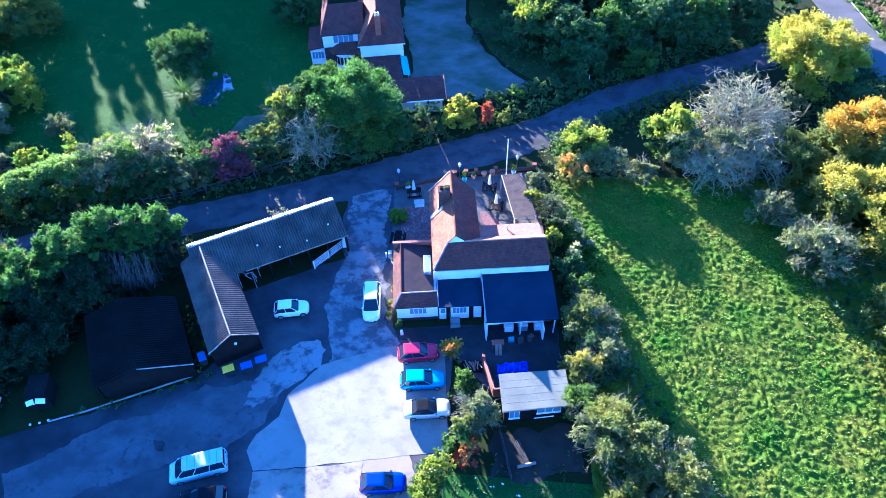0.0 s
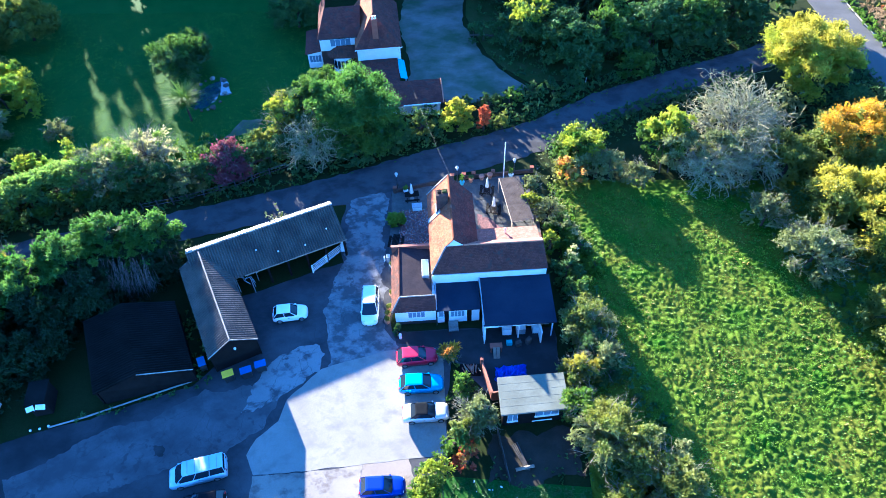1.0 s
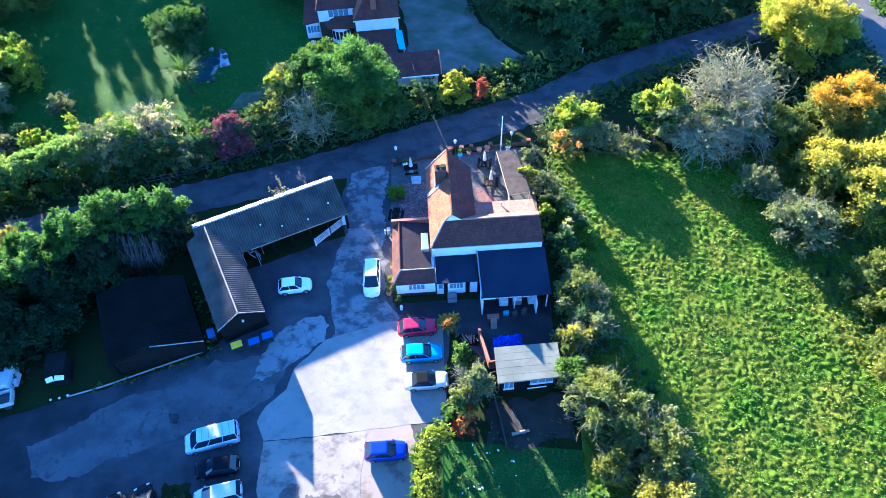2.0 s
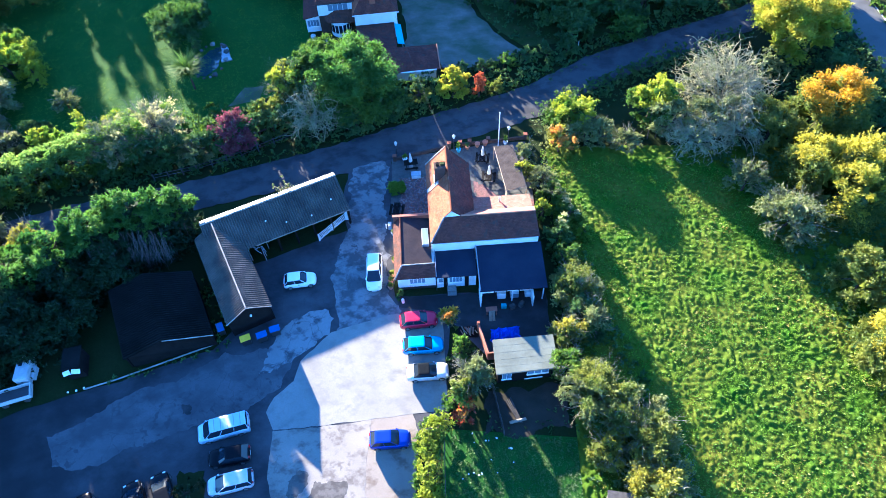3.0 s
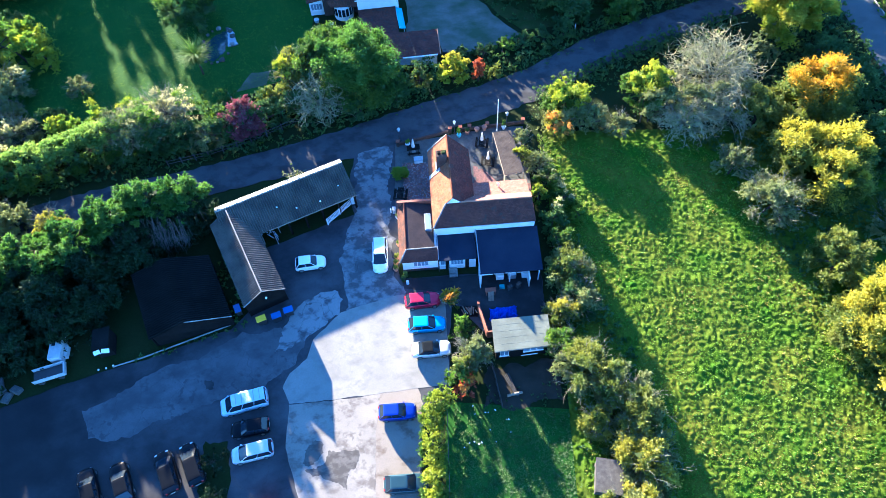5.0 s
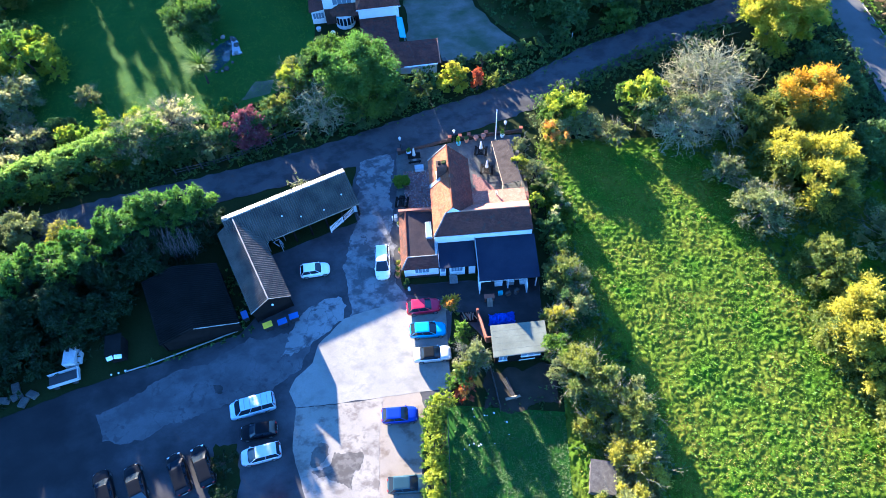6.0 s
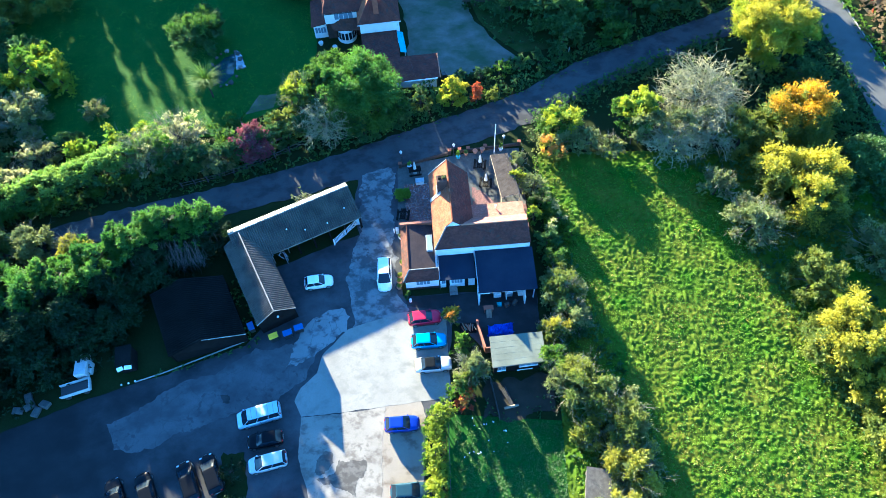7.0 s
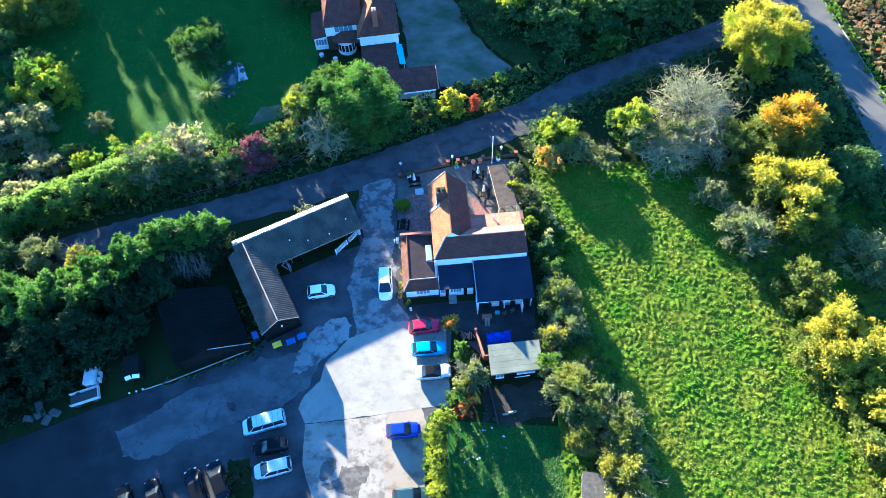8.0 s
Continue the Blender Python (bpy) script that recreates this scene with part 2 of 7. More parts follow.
M = dict(
    ground=mat("ground_earth", (0.012, 0.022, 0.006), (0.022, 0.028, 0.01), 0.3, bump=0.8, bscale=6),
    lawn=mat("lawn_grass", (0.02, 0.082, 0.013), (0.036, 0.104, 0.018), 0.35, bump=0.8, bscale=14, fine=0.5),
    field=mat("field_grass", (0.025, 0.098, 0.006), (0.118, 0.12, 0.016), 0.2, bump=0.6, bscale=7, fine=0.4),
    asphalt=worn_mat("worn_asphalt", (0.08, 0.08, 0.085), (0.031, 0.031, 0.034), 0.2, 0.38, 0.62, 0.3, west_shade=(-24, -40, 0.015)),
    lane=worn_mat("lane_asphalt", (0.075, 0.075, 0.077), (0.036, 0.036, 0.038), 0.3, 0.45, 0.6, 0.25),
    road=worn_mat("road_asphalt", (0.1, 0.1, 0.095), (0.06, 0.06, 0.058), 0.25, 0.5, 0.7, 0.0),
    slab=worn_mat("old_concrete", (0.25, 0.238, 0.213), (0.15, 0.144, 0.13), 0.6, 0.48, 0.66, 0.06, pits=0.35),
    tarmac_pale=worn_mat("bleached_tarmac", (0.106, 0.106, 0.111), (0.055, 0.055, 0.059), 0.3, 0.42, 0.62, 0.3, pits=0.7),
    slab_pale=worn_mat("pale_concrete", (0.25, 0.226, 0.195), (0.115, 0.1, 0.086), 0.5, 0.5, 0.62, 0.06, pits=0.6),
    drive=worn_mat("broken_drive_concrete", (0.2, 0.2, 0.2), (0.07, 0.07, 0.073), 0.42, 0.45, 0.56, 0.4, pits=0.8),
    patch=worn_mat("patched_concrete", (0.215, 0.215, 0.215), (0.06, 0.06, 0.064), 0.5, 0.52, 0.64, 0.5, pits=0.95),
    gravel=worn_mat("weedy_gravel", (0.18, 0.165, 0.14), (0.055, 0.075, 0.04), 0.16, 0.4, 0.62, 0.0),
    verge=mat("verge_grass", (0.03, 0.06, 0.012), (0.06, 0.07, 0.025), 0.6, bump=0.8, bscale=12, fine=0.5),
    kerb=mat("kerb_stone", (0.35, 0.33, 0.3), (0.22, 0.21, 0.19), 1.0),
    white=mat("white_render", (0.82, 0.82, 0.8), (0.68, 0.68, 0.66), 0.8, rough=0.7, bump=0.15, fine=0.12),
    # Sunlight is in the orange and pink tiles, shade in the pub's brown.
    tile_orange_lit=tile_mat("sunlit_orange_tiles", (0.43, 0.15, 0.078), (0.29, 0.1, 0.058), (0.17, 0.09, 0.06)),
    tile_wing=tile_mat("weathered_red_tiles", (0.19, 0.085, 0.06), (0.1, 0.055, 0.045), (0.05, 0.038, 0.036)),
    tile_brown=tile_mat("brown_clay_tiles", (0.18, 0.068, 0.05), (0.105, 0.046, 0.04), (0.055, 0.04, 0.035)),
    felt=mat("dark_roof_felt", (0.017, 0.022, 0.038), (0.028, 0.033, 0.05), 0.4, rough=0.9, bscale=12),
    felt_brown=mat("brown_mossy_roof_felt", (0.055, 0.042, 0.042), (0.03, 0.026, 0.03), 0.8, rough=0.9, bscale=10, fine=0.4),
    felt_grey=mat("grey_roof_felt", (0.15, 0.165, 0.135), (0.095, 0.105, 0.085), 0.7, rough=0.85, bscale=10, fine=0.2),
    stain=worn_mat("oil_stained_concrete", (0.12, 0.11, 0.1), (0.06, 0.055, 0.05), 0.7, 0.46, 0.56, 0.2),
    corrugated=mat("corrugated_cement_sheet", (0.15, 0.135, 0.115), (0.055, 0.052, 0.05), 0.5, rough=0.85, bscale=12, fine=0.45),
    # Darker copy of the corrugated sheet; the conifers' shade is in its colour.
    sheet_shaded=mat("shaded_roof_sheet", (0.018, 0.017, 0.016), (0.008, 0.009, 0.008), 0.5, rough=0.9, bscale=12, fine=0.4),
    ridge=mat("pale_capping_and_lit_slope", (0.4, 0.38, 0.33), (0.13, 0.125, 0.11), 1.6, rough=0.8, spread=0.16, fine=0.5, bscale=9),
    lead=mat("lead_flashing", (0.36, 0.38, 0.4), (0.25, 0.27, 0.3), 2.0, rough=0.5, metal=0.3),
    brick=mat("red_brick", (0.3, 0.11, 0.07), (0.2, 0.08, 0.055), 2.0, bscale=20, fine=0.4),
    stone_wall=mat("grey_block", (0.3, 0.29, 0.27), (0.18, 0.17, 0.16), 1.5, bscale=12, fine=0.4),
    darkwood=mat("dark_stained_boards", (0.016, 0.014, 0.013), (0.009, 0.008, 0.008), 1.5, rough=0.85),
    wood=mat("weathered_timber", (0.3, 0.23, 0.16), (0.2, 0.16, 0.12), 2.0, rough=0.8, fine=0.4),
    greywood=mat("silvered_timber", (0.13, 0.12, 0.11), (0.06, 0.056, 0.052), 2.0, rough=0.85, fine=0.45),
    brownwood=mat("grey_brown_boards", (0.105, 0.084, 0.07), (0.046, 0.037, 0.033), 1.2, rough=0.85, fine=0.45),
    redwood=mat("red_brown_timber", (0.32, 0.1, 0.055), (0.22, 0.075, 0.045), 2.0, rough=0.8),
    glass=glass_mat("window_glass", (0.16, 0.21, 0.27)),
    carglass=glass_mat("tinted_car_glass", (0.012, 0.018, 0.026), 0.06, 0.35),
    tyre=mat("tyre_rubber", (0.018, 0.018, 0.018), (0.028, 0.028, 0.028), 5, rough=0.8),
    alloy=mat("alloy_metal", (0.55, 0.55, 0.56), (0.42, 0.42, 0.43), 5, rough=0.35, metal=0.9, bump=0),
    trim=mat("black_plastic_trim", (0.02, 0.02, 0.022), (0.03, 0.03, 0.03), 4, rough=0.5),
    lamp_clear=glass_mat("headlamp_lens", (0.6, 0.62, 0.65), 0.1),
    lamp_red=glass_mat("red_lamp_lens", (0.35, 0.01, 0.01), 0.15),
    plate=mat("plate", (0.7, 0.7, 0.66), (0.6, 0.6, 0.56), 4, rough=0.4),
    white_paint=mat("white_gloss_paint", (0.8, 0.8, 0.8), (0.7, 0.7, 0.7), 2, rough=0.4, bump=0.05, fine=0.1),
    blue_plastic=mat("blue_plastic", (0.022, 0.09, 0.32), (0.018, 0.07, 0.25), 2, rough=0.45, bump=0.1),
    yellow_plastic=mat("yellow_plastic", (0.85, 0.52, 0.015), (0.7, 0.42, 0.015), 2, rough=0.45, bump=0.1),
    black_plastic=mat("black_plastic", (0.015, 0.015, 0.016), (0.025, 0.025, 0.026), 3, rough=0.5, bump=0.1),
    tarp=mat("blue_tarpaulin", (0.01, 0.08, 0.6), (0.008, 0.05, 0.42), 2, rough=0.4, bump=0.3, bscale=6),
    terracotta=mat("terracotta", (0.45, 0.22, 0.14), (0.36, 0.17, 0.11), 1.2, fine=0.3),
    # Paler copy for the pub's north roofs; their sunlight is in the colour.
    tile_pink_lit=tile_mat("sunlit_terracotta_tiles", (0.42, 0.18, 0.135), (0.32, 0.14, 0.1), (0.22, 0.12, 0.09)),
    yard=worn_mat("damp_yard_asphalt", (0.05, 0.05, 0.052), (0.024, 0.024, 0.025), 0.2, 0.4, 0.56, 0.3),
    moss=mat("mossy_mortar", (0.06, 0.075, 0.025), (0.04, 0.045, 0.02), 3.0, bscale=14, fine=0.5),
    dull_white=mat("weathered_white_paint", (0.5, 0.5, 0.5), (0.36, 0.36, 0.36), 1.5, rough=0.6, fine=0.3),
    stony=worn_mat("pale_stony_ground", (0.245, 0.212, 0.176), (0.115, 0.092, 0.072), 0.45, 0.5, 0.62, 0.0),
    front=mat("dark_old_brick", (0.11, 0.07, 0.055), (0.06, 0.045, 0.04), 1.5, bscale=12, fine=0.4),
    soil=mat("bare_soil", (0.05, 0.042, 0.032), (0.03, 0.028, 0.02), 0.8, bump=0.8, bscale=10),
    paving=mat("reddish_paving", (0.27, 0.13, 0.115), (0.15, 0.09, 0.085), 2.5, bscale=9, fine=0.5, each=0.4),
    slabstone=mat("grey_flagstone", (0.125, 0.122, 0.115), (0.07, 0.072, 0.068), 1.5, fine=0.4, each=0.4),
    statue=mat("pale_cast_stone", (0.6, 0.6, 0.57), (0.45, 0.45, 0.43), 3, rough=0.8),
    turquoise=mat("turquoise_sheet", (0.08, 0.45, 0.5), (0.06, 0.36, 0.42), 1.5, rough=0.5),
    water=glass_mat("pond_water", (0.02, 0.04, 0.05), 0.02),
    iron=mat("dark_iron", (0.03, 0.03, 0.032), (0.05, 0.05, 0.05), 4, rough=0.5, metal=0.5),
    bark=mat("bark", (0.1, 0.08, 0.06), (0.06, 0.05, 0.04), 3, bscale=16, fine=0.5),
    pale_twig=mat("pale_lichened_twigs", (0.33, 0.31, 0.17), (0.19, 0.18, 0.1), 1.2, bscale=16, bump=0.1, fine=0.3),
    twig=mat("grey_twigs", (0.25, 0.235, 0.17), (0.16, 0.155, 0.11), 1.5, bscale=16, bump=0.1, fine=0.3),
)
LEAF = dict(
    dark=leaf_mat("dark_green_leaves", (0.029, 0.07, 0.018), (0.072, 0.138, 0.03), 0.3),
    # Shade is in the near-black conifer leaf, sunlight in the spray leaf.
    conifer=leaf_mat("shaded_conifer_sprays", (0.007, 0.021, 0.006), (0.015, 0.038, 0.009), 0.25),
    # Leaf for the laurel hedge's top, lightened for the sun on it.
    laurel=leaf_mat("sunlit_laurel_leaves", (0.0918, 0.186, 0.026), (0.224, 0.316, 0.055), 0.5),
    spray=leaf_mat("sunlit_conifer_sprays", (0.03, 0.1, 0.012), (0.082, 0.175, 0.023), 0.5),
    bracken=leaf_mat("dry_tan_bracken", (0.204, 0.13, 0.06), (0.367, 0.251, 0.13), 0.35),
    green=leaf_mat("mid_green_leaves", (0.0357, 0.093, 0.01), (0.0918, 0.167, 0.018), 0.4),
    fresh=leaf_mat("fresh_green_leaves", (0.0714, 0.158, 0.012), (0.153, 0.242, 0.02), 0.45),
    olive=leaf_mat("olive_autumn_leaves", (0.0714, 0.112, 0.016), (0.168, 0.186, 0.024), 0.45),
    grey=leaf_mat("grey_green_leaves", (0.0867, 0.116, 0.035), (0.204, 0.223, 0.07), 0.35),
    pale=leaf_mat("pale_variegated_leaves", (0.224, 0.242, 0.08), (0.469, 0.437, 0.2), 0.5),
    yellow=leaf_mat("yellow_autumn_leaves", (0.235, 0.223, 0.015), (0.428, 0.381, 0.03), 0.45),
    lime=leaf_mat("lime_yellow_leaves", (0.153, 0.214, 0.012), (0.316, 0.344, 0.022), 0.5),
    orange=leaf_mat("orange_autumn_leaves", (0.367, 0.14, 0.02), (0.571, 0.279, 0.05), 0.45),
    gold=leaf_mat("golden_autumn_leaves", (0.306, 0.167, 0.008), (0.53, 0.307, 0.012), 0.45),
    dry=leaf_mat("dry_fallen_leaves", (0.245, 0.149, 0.13), (0.428, 0.298, 0.27), 0.2),
    bronze=leaf_mat("bronze_yellow_leaves", (0.133, 0.158, 0.018), (0.326, 0.298, 0.03), 0.45),
    rust=leaf_mat("rust_red_leaves", (0.224, 0.0418, 0.02), (0.388, 0.093, 0.03), 0.4),
    burgundy=leaf_mat("burgundy_leaves", (0.102, 0.0279, 0.036), (0.245, 0.0791, 0.095), 0.4),
    grass=leaf_mat("long_grass_blades", (0.046, 0.15, 0.006), (0.14, 0.238, 0.011), 0.35),
    straw=leaf_mat("straw_grass_blades", (0.12, 0.145, 0.016), (0.235, 0.19, 0.032), 0.3),
)

# ---- builders ----


def obj(name, me, parent=None):
    ob = new(name, me)
    ob.parent = parent
    return ob


def part(name, bm, material, parent, label="", smooth=False):
    """Links a bmesh as one mesh object under a thing or a part."""
    me = bpy.data.meshes.new(name)
    bmesh.ops.recalc_face_normals(bm, faces=bm.faces)
    bm.to_mesh(me)
    bm.free()
    me.materials.append(material)
    if smooth:
        me.shade_smooth()
    ob = obj(name, me, parent)
    return tagged(ob, label) if label else ob


def thing(name, label, category, m=None, group="", kind=""):
    """An Empty at the base of a thing, which parents its parts."""
    ob = new(name)
    ob.empty_display_size = 0.2
    ob.matrix_basis = m if m is not None else Matrix()
    return tagged(ob, label, category, group, kind)


def box(bm, x0, x1, y0, y1, z0, z1, bevel=0.0, m=None):
    vs = [bm.verts.new((x, y, z)) for z in (z0, z1) for x, y in ((x0, y0), (x1, y0), (x1, y1), (x0, y1))]
    fs = [bm.faces.new([vs[i] for i in f]) for f in ((0, 3, 2, 1), (4, 5, 6, 7), (0, 1, 5, 4), (1, 2, 6, 5), (2, 3, 7, 6), (3, 0, 4, 7))]
    if bevel:
        r = bmesh.ops.bevel(bm, geom=list({e for f in fs for e in f.edges}), offset=bevel, segments=1, affect="EDGES")
        vs = [v for v in {v for f in r["faces"] for v in f.verts}]
    if m is not None:
        bmesh.ops.transform(bm, matrix=m, verts=vs)
    return bm


def bx(x0, x1, y0, y1, z0, z1, bevel=0.0, m=None):
    return box(bmesh.new(), x0, x1, y0, y1, z0, z1, bevel, m)


def prism(bm, pts, z0, z1):
    """A flat-bottomed, flat-topped block on a polygon of (x, y)."""
    lo = [bm.verts.new((x, y, z0)) for x, y in pts]
    hi = [bm.verts.new((x, y, z1)) for x, y in pts]
    n = len(pts)
    bm.faces.new(lo[::-1])
    bm.faces.new(hi)
    for i in range(n):
        bm.faces.new((lo[i], lo[(i + 1) % n], hi[(i + 1) % n], hi[i]))
    return bm


def plate(bm, pts, thick, uv_origin=None):
    """A slab with its top on the 3D polygon pts; its UV runs in metres along the first edge and up the slope."""
    ps = [Vector(p) for p in pts]
    n = (ps[1] - ps[0]).cross(ps[-1] - ps[0]).normalized()
    if n.z < 0:
        ps.reverse()
        n = -n
    top = [bm.verts.new(p) for p in ps]
    low = [bm.verts.new(p - n * thick) for p in ps]
    k = len(ps)
    fs = [bm.faces.new(top), bm.faces.new(low[::-1])]
    fs += [bm.faces.new((top[i], low[i], low[(i + 1) % k], top[(i + 1) % k])) for i in range(k)]
    lay = bm.loops.layers.uv.verify()
    across = Vector((0, 0, 1)).cross(n)
    across = across.normalized() if across.length > 1e-3 else Vector((1, 0, 0))
    up = n.cross(across)
    for f in fs:
        for lp in f.loops:
            lp[lay].uv = (lp.vert.co.dot(across), lp.vert.co.dot(up))
    return bm


def tube(bm, a, b, r0, r1=None, n=6):
    """A tapered round bar from a to b."""
    a, b = Vector(a), Vector(b)
    r1 = r0 if r1 is None else r1
    q = (b - a).to_track_quat("Z", "Y")
    rings = []
    for p, r in ((a, r0), (b, r1)):
        rings.append([bm.verts.new(p + q @ Vector((math.cos(k * math.tau / n) * r, math.sin(k * math.tau / n) * r, 0))) for k in range(n)])
    for k in range(n):
        bm.faces.new((rings[0][k], rings[0][(k + 1) % n], rings[1][(k + 1) % n], rings[1][k]))
    bm.faces.new(rings[0][::-1])
    bm.faces.new(rings[1])
    return bm


def lathe(bm, profile, at=(0, 0, 0), n=10):
    """A turned shape from (radius, height) pairs."""
    rings = [[bm.verts.new((at[0] + r * math.cos(k * math.tau / n), at[1] + r * math.sin(k * math.tau / n), at[2] + z)) for k in range(n)] for r, z in profile]
    for a, b in zip(rings, rings[1:]):
        for k in range(n):
            bm.faces.new((a[k], a[(k + 1) % n], b[(k + 1) % n], b[k]))
    bm.faces.new(rings[0][::-1])
    bm.faces.new(rings[-1])
    return bm


def ragged(pts, step, amp, seed):
    """A polygon with its edges broken up unevenly."""
    rng = random.Random(seed)
    out = []
    for (x0, y0), (x1, y1) in zip(pts, pts[1:] + pts[:1]):
        n = max(1, int(math.hypot(x1 - x0, y1 - y0) / step))
        for k in range(n):
            f = k / n
            out.append((x0 + (x1 - x0) * f + rng.uniform(-amp, amp), y0 + (y1 - y0) * f + rng.uniform(-amp, amp)))
    return out


def cards(name, V, material, parent=None):
    """One mesh of loose four- or three-cornered leaves; V is (count, corners, 3)."""
    V = np.asarray(V, np.float32)
    n, k = V.shape[:2]
    me = bpy.data.meshes.new(name)
    me.vertices.add(n * k)
    me.vertices.foreach_set("co", V.ravel())
    me.loops.add(n * k)
    me.loops.foreach_set("vertex_index", np.arange(n * k, dtype=np.int32))
    me.polygons.add(n)
    me.polygons.foreach_set("loop_start", np.arange(0, n * k, k, dtype=np.int32))
    me.update(calc_edges=True)
    me.materials.append(material)
    return obj(name, me, parent)


def unit(rng, n):
    v = rng.normal(size=(n, 3))
    return v / np.linalg.norm(v, axis=1, keepdims=True)


def leaves(rng, centres, radii, per, size, shoot=6, slim=0.3):
    """Leaves set along uneven shoots that grow out of each clump, so that its skin is feathery."""
    n = max(2, int(per) // shoot)
    centres, radii = np.repeat(centres, n, 0), np.repeat(radii, n)
    d = unit(rng, len(centres))
    d[:, 2] = np.where(d[:, 2] < -0.4, -d[:, 2], d[:, 2]) + 0.2
    d /= np.linalg.norm(d, axis=1, keepdims=True)
    reach = radii * (0.72 + 0.55 * rng.random(len(d)) ** 1.8)
    centres, d, reach = (np.repeat(v, shoot, 0) for v in (centres, d, reach))
    f = rng.uniform(0.38, 1.0, len(d))[:, None]
    p = centres + d * reach[:, None] * f * (1, 1, 0.88) + unit(rng, len(d)) * reach[:, None] * (0.2 - 0.11 * f)
    a = d * 0.75 + unit(rng, len(d)) * 0.8
    a /= np.linalg.norm(a, axis=1, keepdims=True)
    b = np.cross(a, unit(rng, len(d)) + (0, 0, 0.5))
    b /= np.linalg.norm(b, axis=1, keepdims=True) + 1e-9
    s = size * rng.uniform(0.6, 1.35, len(d))[:, None]
    a, b = a * s, b * s * slim
    return np.stack([p - a * 0.3 - b, p - a * 0.3 + b, p + a * 0.7], 1)


def crown_clumps(rng, r, h, base, count, squash=1.0, lump=0.36):
    """Clump centres and sizes for a crown of several lobes, of radius r between the heights base and h."""
    k = int(np.clip(round(1.3 * r + 1), 3, 9))
    turn = rng.random() * math.tau + np.arange(k) * 2.4
    off = 0.52 * r * rng.uniform(0.75, 1.1, k)
    off[0] *= 0.25
    wide, top = r * rng.uniform(0.36, 0.5, k), base + (h - base) * rng.uniform(0.62, 0.97, k)
    top[0] = h
    lobe = rng.integers(0, k, count)
    d = unit(rng, count)
    d[:, 2] = np.where(d[:, 2] < -0.3, -d[:, 2], d[:, 2])
    mid, half = (base + top) / 2, (top - base) / 2
    q = rng.uniform(0.7, 1.0, count)[:, None]
    c = np.column_stack([np.cos(turn) * off, np.sin(turn) * off * squash, mid])[lobe] + d * q * np.column_stack([wide, wide * squash, half * 0.86])[lobe]
    rad = np.minimum(r, h * 0.6) * lump * 0.86 * rng.uniform(0.4, 1.25, count)
    a = rng.random(count) * math.tau
    ring = np.column_stack([np.cos(a) * r * 0.76, np.sin(a) * r * 0.76 * squash, base + rad * 0.4 + rng.random(count) * (h - base) * 0.3])
    low = rng.random(count) < 0.26
    c[low] = ring[low]
    c[:, 2] = np.maximum(c[:, 2], rad * 0.5)
    return c, rad


def limbs(bm, rng, h, r, trunk_r, targets):
    """A bent, tapered trunk with limbs that reach towards the targets."""
    top = Vector((rng.normal() * 0.15 * r, rng.normal() * 0.15 * r, h * 0.62))
    mid = Vector((rng.normal() * 0.06 * r, rng.normal() * 0.06 * r, h * 0.3))
    tube(bm, (0, 0, -0.1), mid, trunk_r, trunk_r * 0.75, 7)
    tube(bm, mid, top, trunk_r * 0.75, trunk_r * 0.35, 7)
    for t in targets:
        t = Vector(t)
        s = mid.lerp(top, rng.random())
        k = s.lerp(t, 0.5) + Vector((0, 0, 0.05 * h))
        tube(bm, s, k, trunk_r * 0.35, trunk_r * 0.2, 5)
        tube(bm, k, t, trunk_r * 0.2, trunk_r * 0.05, 4)


def tree(name, label, x, y, h, r, leaf, seed, base=0.25, clumps=26, per=None, size=0.245, second=None, share=0.3, squash=1.0, twigs=0, category="tree", lump=0.3, slim=0.3, core=True):
    """A tree or shrub: trunk with limbs, a crown of leaf clumps, perhaps a second leaf colour and bare twigs."""
    rng = np.random.default_rng(seed)
    root = thing(name, label, category, pose(x, y, 0, 0, 0, seed * 47 % 360))
    clumps = int(clumps * 2.3)
    c, rad = crown_clumps(rng, r, h, h * base, clumps, squash, lump)
    bm = bmesh.new()
    limbs(bm, rng, h, r, 0.05 + 0.022 * h, c[:: max(1, clumps // 14)])
    part("trunk", bm, M["bark"], root, smooth=True)
    area = 1.5 * 4 * math.pi * np.mean(rad**2) * clumps
    per = per or int(max(50, 0.44 * area / clumps / (size * size * 0.34)))
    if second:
        # Highest clumps take the second leaf: autumn colour on some, painted sunlight on others.
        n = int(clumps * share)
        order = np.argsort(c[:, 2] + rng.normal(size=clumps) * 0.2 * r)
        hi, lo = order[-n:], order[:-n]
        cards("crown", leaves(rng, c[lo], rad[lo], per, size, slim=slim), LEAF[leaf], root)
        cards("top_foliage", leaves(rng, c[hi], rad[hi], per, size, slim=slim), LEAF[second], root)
    else:
        cards("crown", leaves(rng, c, rad, per, size, slim=slim), LEAF[leaf], root)
    # Oversized inner leaves, added to stop sunlight leaking through the crown.
    if core:
        cards("inner_shade_foliage", leaves(rng, c * (0.7, 0.7, 0.84), rad * 0.8, 4, 1.35 * np.mean(rad), shoot=2, slim=0.5), LEAF[leaf], root)
    if twigs:
        d = unit(rng, twigs)
        d[:, 2] = np.abs(d[:, 2])
        a = np.array([0, 0, h * 0.35]) + d * (r * 0.35, r * 0.35, h * 0.2)
        b = np.array([0, 0, h * 0.4]) + d * (r, r * squash, h * 0.62) * rng.uniform(0.6, 1.0, twigs)[:, None]
        twig_mesh("twig_spray", a, b, 0.02, root, rng)
    return root


